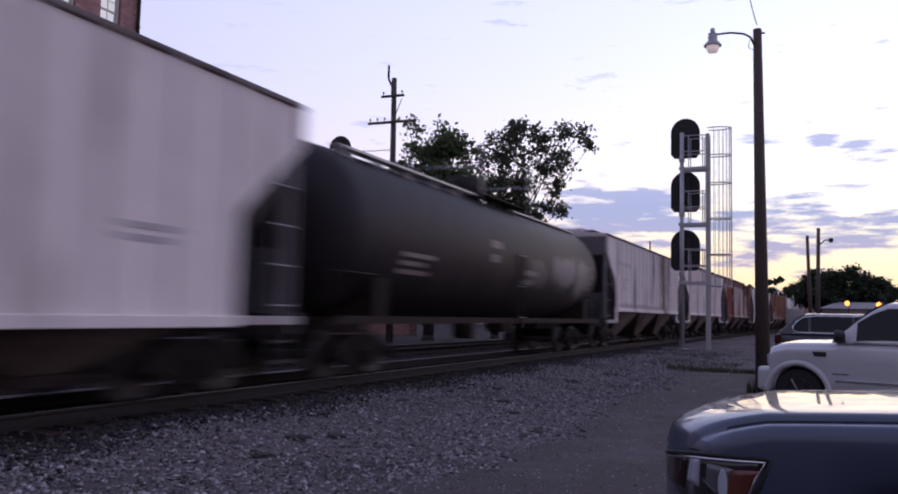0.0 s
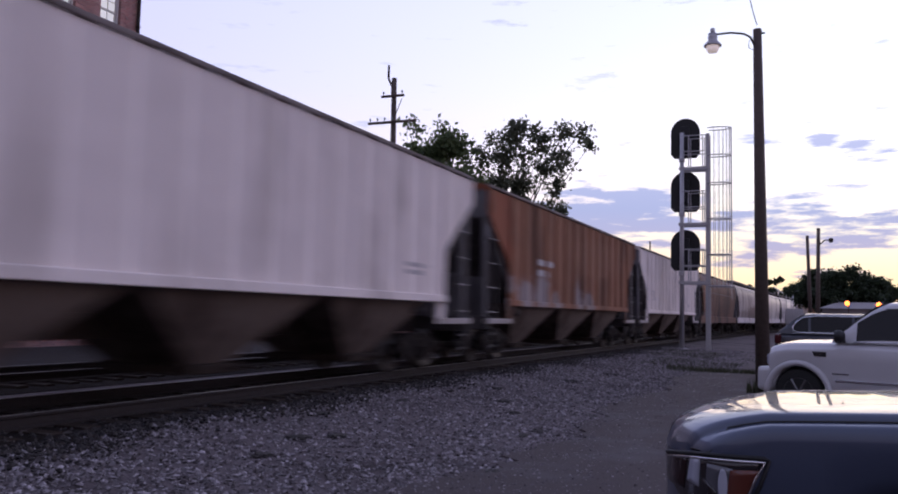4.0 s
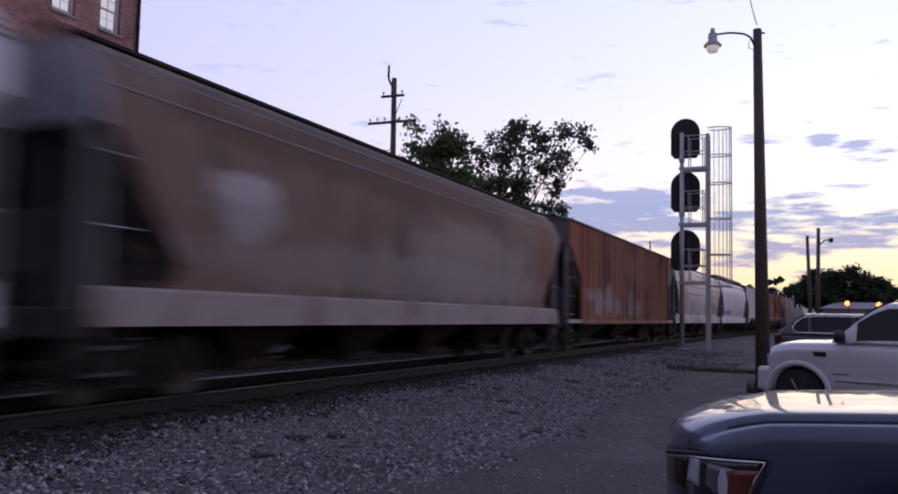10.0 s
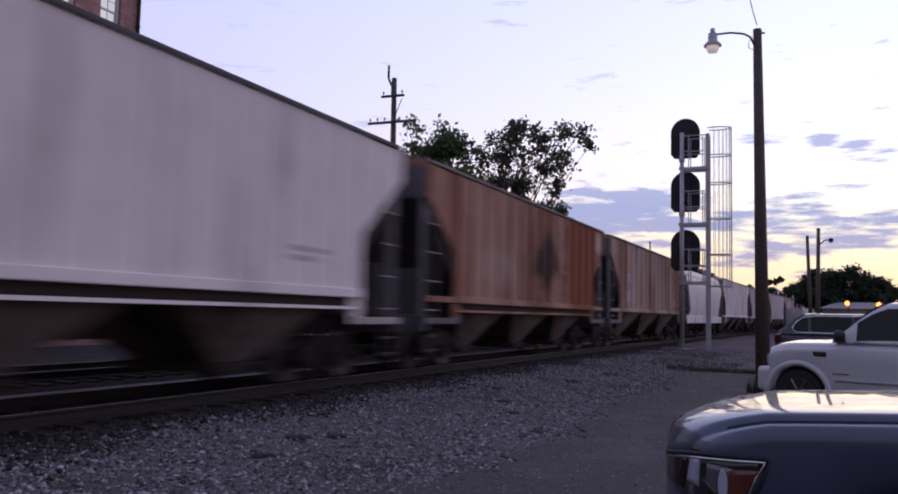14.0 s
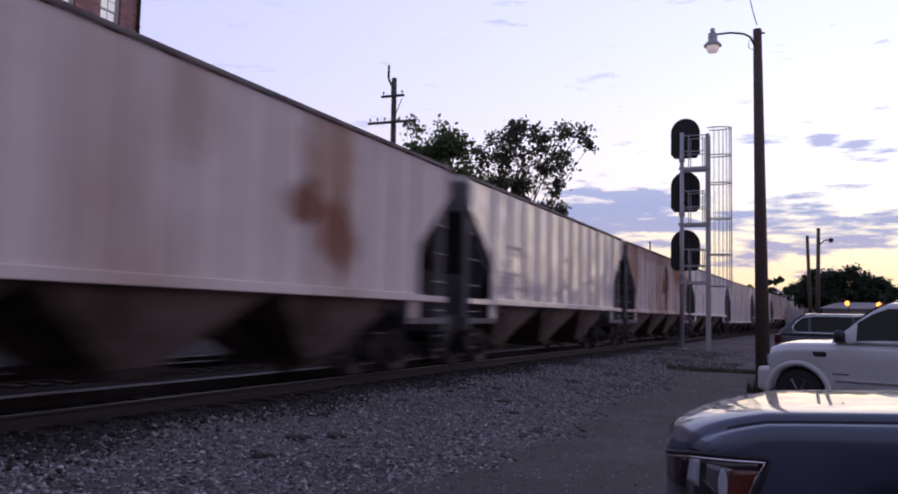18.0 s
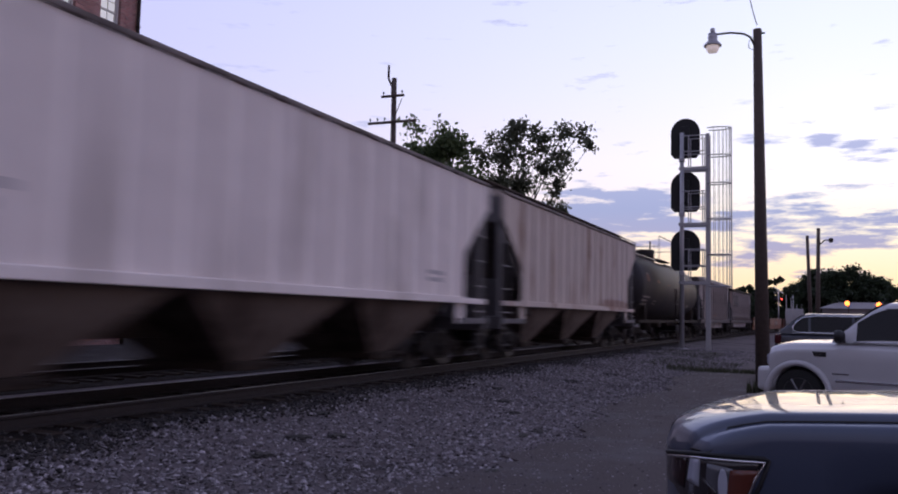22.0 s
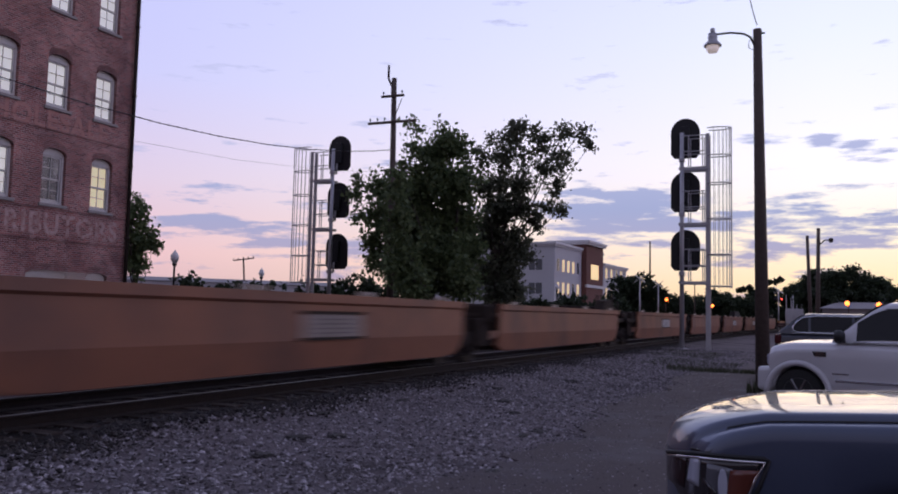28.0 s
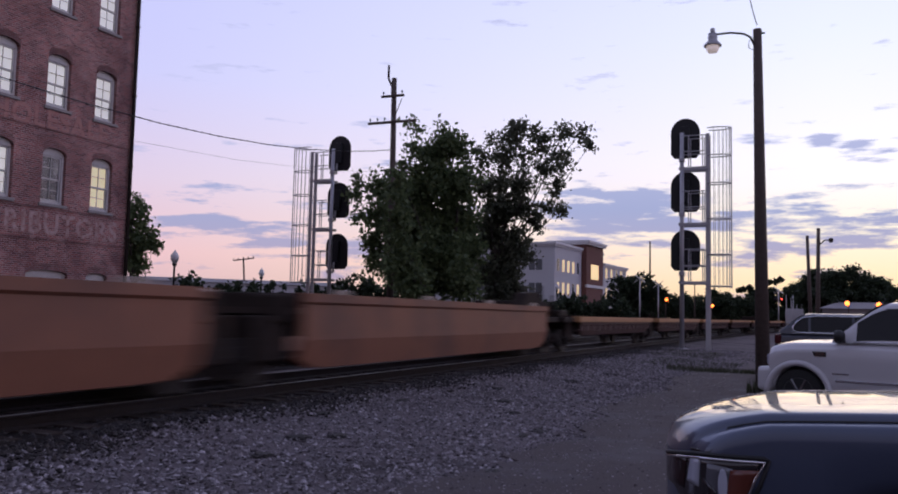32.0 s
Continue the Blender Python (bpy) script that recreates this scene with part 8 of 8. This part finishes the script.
def fender_patch(s, k, pts, n=6, out=0.005):
    """A patch on the front wing between two edges given as (u, z) lists, following the body's plan."""
    bm = bmesh.new()
    lo, hi = pts
    grid, back = [], []
    for (xa, za), (xb, zb) in zip(lo, hi):
        line = [(xa + (xb - xa) * j / n, za + (zb - za) * j / n) for j in range(n + 1)]
        grid.append([bm.verts.new(s.skin(k, u, z, out)) for u, z in line])
        back.append([bm.verts.new(s.skin(k, u, z, out - 0.02)) for u, z in line])
    for A, B in zip(grid[:-1], grid[1:]):
        for j in range(n):
            bm.faces.new((A[j], A[j + 1], B[j + 1], B[j])).smooth = True
    rim = grid[0] + [g[-1] for g in grid[1:]] + grid[-1][-2::-1] + [g[0] for g in grid[-2:0:-1]]
    rim2 = back[0] + [g[-1] for g in back[1:]] + back[-1][-2::-1] + [g[0] for g in back[-2:0:-1]]
    for q in range(len(rim)):
        bm.faces.new((rim[q], rim[(q + 1) % len(rim)], rim2[(q + 1) % len(rim)], rim2[q]))
    for row in back[1:-1]:
        for v in row[1:-1]:
            bm.verts.remove(v)
    return bm


def headlamps(v, s, z1, z0, x1):
    """Long wrap-round lamps: a dark bowl with a projector, a pale blade, a side reflector and an amber corner."""
    def top(u):
        return z1 - 0.013 + (0.016 if u > 0 else 0.15) * u
    us = [-0.5, -0.4, -0.3, -0.2, -0.1, 0.0, 0.1, 0.2, 0.3, x1]
    for k in (-1, 1):
        lamp = part("headlamp", fender_patch(s, k, ([(u, z0 + (0.05 if u < -0.25 else 0.0)) for u in us[:-2]] + [(0.22, z0), (x1 - 0.17, z0)], [(u, top(u)) for u in us])), LAMP_DARK, v, "clear wrap-round headlamp")
        part("projector", fender_patch(s, k, ([(-0.42, z0 + 0.09), (-0.3, z0 + 0.06), (-0.16, z0 + 0.06)], [(-0.40, z1 - 0.05), (-0.3, z1 - 0.05), (-0.13, z1 - 0.05)]), out=0.008), PROJECTOR, lamp)
        part("reflector", fender_patch(s, k, ([(-0.11, z0 + 0.03), (0.02, z0 + 0.02), (0.20, z0 + 0.02)], [(-0.09, z1 - 0.04), (0.05, z1 - 0.045), (0.27, z1 - 0.06)]), out=0.008), LAMP_CLEAR, lamp)
        part("bright_strip", fender_patch(s, k, ([(-0.12, z0 + 0.11), (-0.03, z0 + 0.10)], [(-0.09, z1 - 0.03), (-0.02, z1 - 0.035)]), out=0.011), LAMP_PALE, lamp)
        part("lamp_baffle", fender_patch(s, k, ([(0.0, z0 + 0.02), (0.16, z0 + 0.02)], [(0.0, z1 - 0.12), (0.14, z1 - 0.19)]), out=0.011), LAMP_DARK, lamp)
        part("amber_marker", fender_patch(s, k, ([(0.20, z0 + 0.04), (x1 - 0.18, z0 + 0.04)], [(0.25, z1 - 0.065), (x1 - 0.03, z1 - 0.055)]), out=0.009), AMBER, lamp)
        bm = bmesh.new()
        turned(bm, [(0.045, -0.004), (0.05, 0.0), (0.045, 0.004)], (0, 0, 0), "y", 18)
        b = part("side_reflector", bm, LAMP_PALE, lamp)
        b.matrix_basis = Matrix.Translation(s.skin(k, 0.185, (z0 + z1) / 2 - 0.01, 0.012)) @ Matrix.Diagonal((0.5, 1, 1.7, 1))
        bm = bmesh.new()
        path_tube(bm, [s.skin(k, u, top(u) - 0.008, 0.006) for u in us] + [s.skin(k, x1 - 0.07, top(x1) - 0.10, 0.006), s.skin(k, x1 - 0.17, z0, 0.006)], 0.009, 6)
        part("lamp_trim", bm, CHROME, lamp, "bright lamp edge")
        bm = bmesh.new()
        path_tube(bm, [s.skin(k, u, top(u) + 0.012, 0.002) for u in us] + [s.skin(k, x1 + 0.03, top(x1) + 0.004, 0.002), s.skin(k, x1 - 0.03, top(x1) - 0.12, 0.002), s.skin(k, x1 - 0.13, z0, 0.002)], 0.012, 6)
        part("lamp_gap", bm, TRIM, lamp)


PROJECTOR = glassy("dark_projector_bowl", (0.030, 0.012, 0.012), 0.12, 0.7)
BIG = Shape(5.15, 2.0, (0.60, 3.75), 0.41, 1.25, 1.25, 1.30, 1.93, (1.15, 1.95, 4.55, 5.08), 0.0, 0.34, 1.10, 0.10, 0.35)
NEAR = Shape(4.80, 1.94, (1.28, 3.92), 0.345, 1.128, 1.75, 1.212, 1.80, (1.68, 2.4, 3.9, 4.7), 0.0, 0.30, 0.87, 0.30, 0.32)
near_car = vehicle("parked_suv", "dark navy sport utility vehicle parked nose to the tracks", NEAR, NAVY, pose(-0.80, 5.62, -0.4))
headlamps(near_car, NEAR, 0.895, 0.62, 0.51)
for k in (-1, 1):
    bm = bmesh.new()
    pts = [(x + NEAR.shift(x, 0.872), k * NEAR.half(x) * 0.872, NEAR.top(x) - 0.055 + 0.004) for x in (0.30, 0.4, 0.55, 0.75, 1.0, 1.3, 1.65)]
    path_tube(bm, [NEAR.skin(k, -0.10, 0.905, 0.0), NEAR.skin(k, 0.05, 0.905, -0.01), NEAR.skin(k, 0.16, NEAR.top(0.16) - 0.09, -0.02)] + pts, 0.007, 6)
    part("hood_gap", bm, TRIM, near_car)
white_suv = vehicle("parked_suv", "large white sport utility vehicle parked beside the lamp pole", BIG, WHITE_CAR, pose(-0.32, 16.44, -0.4, 0, 0, -21))
for k in (-1, 1):
    part("wing_vent", fender_patch(BIG, k, ([(0.88, 1.04), (1.07, 1.04)], [(0.84, 1.12), (1.07, 1.12)]), out=0.008), TRIM, white_suv, "black wing vent")
    bm = bmesh.new()
    R = BIG.r + 0.115
    path_tube(bm, [(BIG.wheels[0] + R * math.cos(math.pi * q / 14), k * (BIG.half(BIG.wheels[0]) - 0.012), BIG.r - 0.04 + (R + 0.02) * math.sin(math.pi * q / 14)) for q in range(15)], 0.052, 8)
    part("wheel_arch_flare", bm, WHITE_CAR, white_suv)
    bm = bmesh.new()
    for i in range(3):
        box(bm, 0.89, 1.04, min(k * 0.985, k * 1.012), max(k * 0.985, k * 1.012), 1.043 + 0.026 * i, 1.053 + 0.026 * i)
    part("vent_bars", bm, CHROME, white_suv)

for k in (-1, 1):
    bm = bmesh.new()
    y0, y1 = sorted((k * 0.45, k * 0.80))
    box(bm, 0.0, 0.09, y0, y1, 0.86, 1.03, 0.02)
    part("headlamp", bm, LAMP_PALE, white_suv)
    bm = bmesh.new()
    w = k * (BIG.W / 2 + 0.004)
    box(bm, 1.16, 1.42, min(w, w - k * 0.01), max(w, w - k * 0.01), 0.76, 0.785)
    part("door_badge", bm, CHROME, white_suv)
bm = bmesh.new()
box(bm, -0.11, 0.15, -0.99, 0.99, 0.42, 0.83, 0.07)
part("front_bumper", bm, WHITE_CAR, white_suv)

CROSS = Shape(4.95, 1.95, (0.98, 3.85), 0.38, 1.06, 1.35, 1.28, 1.83, (1.2, 2.2, 4.05, 4.86), 0.0, 0.30, 0.92)
vehicle("parked_suv", "dark grey crossover parked tail to the tracks", CROSS, GREY_CAR, pose(4.15, 27.3, -0.4, 0, 0, 180))
SEDAN = Shape(4.7, 1.85, (0.95, 3.7), 0.34, 0.98, 1.3, 1.12, 1.78, (1.2, 2.0, 3.5, 4.4), 0.0, 0.28, 0.85)
vehicle("parked_suv", "silver car parked farther down the row", SEDAN, SILVER_CAR, pose(2.7, 37.0, -0.4, 0, 0, 0))


# ---- loose stones, weeds and litter
def stones(name, label, seed, count, place, lo, hi, material):
    rng = np.random.default_rng(seed)
    base = np.array([(1, 0, 0), (-1, 0, 0), (0, 1, 0), (0, -1, 0), (0, 0, 1), (0, 0, -1)], float)
    tri = [(0, 2, 4), (2, 1, 4), (1, 3, 4), (3, 0, 4), (2, 0, 5), (1, 2, 5), (3, 1, 5), (0, 3, 5)]
    V, F = [], []
    for i in range(count):
        x, y, z = place(rng)
        r = lo + (hi - lo) * rng.random() ** 2
        q = base * (r * (0.6 + 0.7 * rng.random((6, 1)))) * np.array((1, 0.8 + 0.4 * rng.random(), 0.65))
        q += rng.normal(size=(6, 3)) * r * 0.22
        a = rng.random() * 6.28
        c, s_ = math.cos(a), math.sin(a)
        q = np.stack([q[:, 0] * c - q[:, 1] * s_ + x, q[:, 0] * s_ + q[:, 1] * c + y, q[:, 2] + z + r * 0.25], -1)
        n = len(V) * 6
        V.append(q)
        F += [(n + a_, n + b_, n + c_) for a_, b_, c_ in tri]
    me = bpy.data.meshes.new(name)
    me.from_pydata([tuple(v) for v in np.concatenate(V)], [], F)
    me.materials.append(material)
    return tagged(new(name, me), label, "gravel", kind="stuff")


def stone_material(name, lo, hi):
    m = bpy.data.materials.new(name)
    m.use_nodes = True
    nt = m.node_tree
    b = nt.nodes["Principled BSDF"]
    b.inputs["Roughness"].default_value = 0.9
    geo, rp = nt.nodes.new("ShaderNodeNewGeometry"), nt.nodes.new("ShaderNodeValToRGB")
    els = rp.color_ramp.elements
    els[0].color, els[1].color = (*lo, 1), (*hi, 1)
    e = els.new(0.7)
    e.color = (*[(p + q) * 0.5 for p, q in zip(lo, hi)], 1)
    nt.links.new(geo.outputs["Random Per Island"], rp.inputs[0])
    nt.links.new(rp.outputs[0], b.inputs["Base Color"])
    return m


STONES = stone_material("mixed_grey_stones", (0.05, 0.041, 0.042), (0.385, 0.35, 0.365))
STONES_DARK = stone_material("dark_ballast_stones", (0.012, 0.010, 0.010), (0.06, 0.05, 0.046))


def near_shoulder(rng):
    y = 4.0 + 42 * rng.random() ** 1.9
    cx = along(y)[0]
    x = cx + 1.5 + (5.9 if y < 22 else 5.0) * rng.random()
    if x > -3.3:
        x -= rng.random() ** 3 * 2
    return x, y, ground_height(x, y)


def lot_edge(rng):
    """Stones kicked out over the edge of the asphalt, fewer and fewer."""
    y = 4.0 + 24 * rng.random() ** 1.5
    x = -3.35 + 0.55 * abs(rng.normal()) * (1 + 0.6 * math.sin(y * 0.9)) + 1.6 * rng.random() ** 5
    return x, y, -0.398


def near_bed(rng):
    y = 3.0 + 40 * rng.random() ** 1.6
    d = -1.5 + 3.1 * rng.random()
    x, yy, _ = along(y, d)
    return x, yy, -0.19


def bed_edge(rng):
    """The dark stones thin out down the shoulder."""
    y = 3.0 + 43 * rng.random() ** 1.7
    x, yy, _ = along(y, 1.35 + 0.42 * abs(rng.normal()) + 0.25 * math.sin(y * 1.3))
    return x, yy, ground_height(x, yy) + 0.012


stones("ballast_shoulder", "loose grey crushed stone beside the track", 5, 46000, near_shoulder, 0.012, 0.036, STONES)
stones("lot_edge_gravel", "small stones strewn over the edge of the asphalt", 9, 7000, lot_edge, 0.005, 0.018, STONES)
stones("track_ballast", "dark oily ballast between the ties", 6, 6000, near_bed, 0.02, 0.05, STONES_DARK)
stones("oily_shoulder_ballast", "dark stones at the foot of the ties", 10, 9000, bed_edge, 0.016, 0.042, STONES_DARK)

GRASS = leaf_material("dull_weeds", (0.035, 0.040, 0.022), (0.075, 0.080, 0.045))


def weeds(name, label, spots, seed):
    rng = np.random.default_rng(seed)
    V, F = [], []
    for x, y, w, d, h, n in spots:
        for _ in range(n):
            px, py = x + w * (rng.random() - 0.5), y + d * (rng.random() - 0.5)
            z = max(ground_height(px, py), -0.395 if px > -3.1 and py < 27.5 else -1)
            hh, a, lean = h * (0.4 + 0.8 * rng.random()), rng.random() * 6.28, (rng.random() - 0.5) * h
            i = len(V)
            t = 0.012
            V += [(px - t * math.cos(a), py - t * math.sin(a), z), (px + t * math.cos(a), py + t * math.sin(a), z), (px + lean * math.sin(a), py + lean * math.cos(a), z + hh)]
            F.append((i, i + 1, i + 2))
    me = bpy.data.meshes.new(name)
    me.from_pydata(V, [], F)
    me.materials.append(GRASS)
    tagged(new(name, me), label, "weeds", kind="stuff")


weeds("weeds", "low dull weeds at the lot's far edge", [(-2.4, 27.6, 3.4, 1.6, 0.12, 1500), (-0.85, 20.1, 0.7, 0.6, 0.3, 220), (-3.6, 31, 3, 5, 0.08, 900), (-4.6, 38, 2.5, 6, 0.1, 700), (-0.3, 24.2, 0.5, 1.2, 0.2, 150)], 8)

DIRT = surface("dark_clod", (0.035, 0.030, 0.028), 0.95, 0, 20, 0.4, 0.5)


def clod(x, y, w, h):
    rng = np.random.default_rng(int(1000 * abs(x) + 10 * y))
    bm = bmesh.new()
    r = bmesh.ops.create_icosphere(bm, subdivisions=3, radius=1.0)
    for q in r["verts"]:
        q.co *= 0.65 + 0.5 * rng.random()
        q.co = Vector((q.co.x * w * 0.75, q.co.y * 0.16, q.co.z * h * 0.55))
    ob = new("clod", finish(bm, "clod", DIRT))
    ob.location = (x, y, ground_height(x, y) + 0.01)
    tagged(ob, "dark clump of dirt and litter on the gravel", "debris", "clumps on the gravel")


for x, y, w in ((-5.05, 19.29, 0.3), (-4.79, 22.46, 0.3), (-5.22, 8.99, 0.15), (-3.42, 11.38, 0.15), (-6.73, 12.5, 0.12), (-5.5, 8.54, 0.2), (-6.18, 12.67, 0.12), (-5.21, 7.4, 0.15), (-4.21, 17.75, 0.1), (-3.47, 10.88, 0.1), (-3.69, 6.33, 0.1), (-3.2, 13.71, 0.08), (-2.98, 8.3, 0.12), (-4.9, 14.2, 0.22), (-4.3, 12.9, 0.16), (-6.3, 10.4, 0.14), (-5.7, 16.1, 0.2)):
    clod(x, y, w, 0.03 + w * 0.16)


# ---- what moves: every car rolls down the line at one steady speed
def motions():
    times = [0.0, 1 / 30] + [0.5 * i for i in range(1, 64)] + [32 - 1 / 30, 32.0]
    for car, start, half in TRAIN:
        rows = []
        for t in times:
            s = start - SPEED * t
            if 0 < t < 1 or t > 31 or (-30 < s < 200) or abs(t - round(t / 4) * 4) < 0.01:
                (x0, y0, _), (x1, y1, _) = along(s - half), along(s + half)
                rows.append((t, pose((x0 + x1) / 2, (y0 + y1) / 2, 0, 0, 0, math.degrees(math.atan2(-(x1 - x0), y1 - y0)))))
        walk(car, rows)
    # wheels turn with the ground they cover, frame by frame where the line passes the lot
    starts = {car: start for car, start, _ in TRAIN}
    for car, place, q, axle in WHEELSETS:
        reach = starts[car] + place
        first, last = round(max((reach - 46) / SPEED, 0) * 30), round(min((reach - 5) / SPEED, 32) * 30)
        rows = []
        for f in range(first, last + 1):
            rows.append((f / 30, pose(0, q, 0.425, math.degrees((f - first) / 30 * SPEED / 0.425) % 360)))
        if not rows:
            continue
        if first > 0:
            rows = [(0.0, rows[0][1])] + rows
        if last < 960:
            rows.append((32.0, rows[-1][1]))
        walk(axle, rows)


motions()
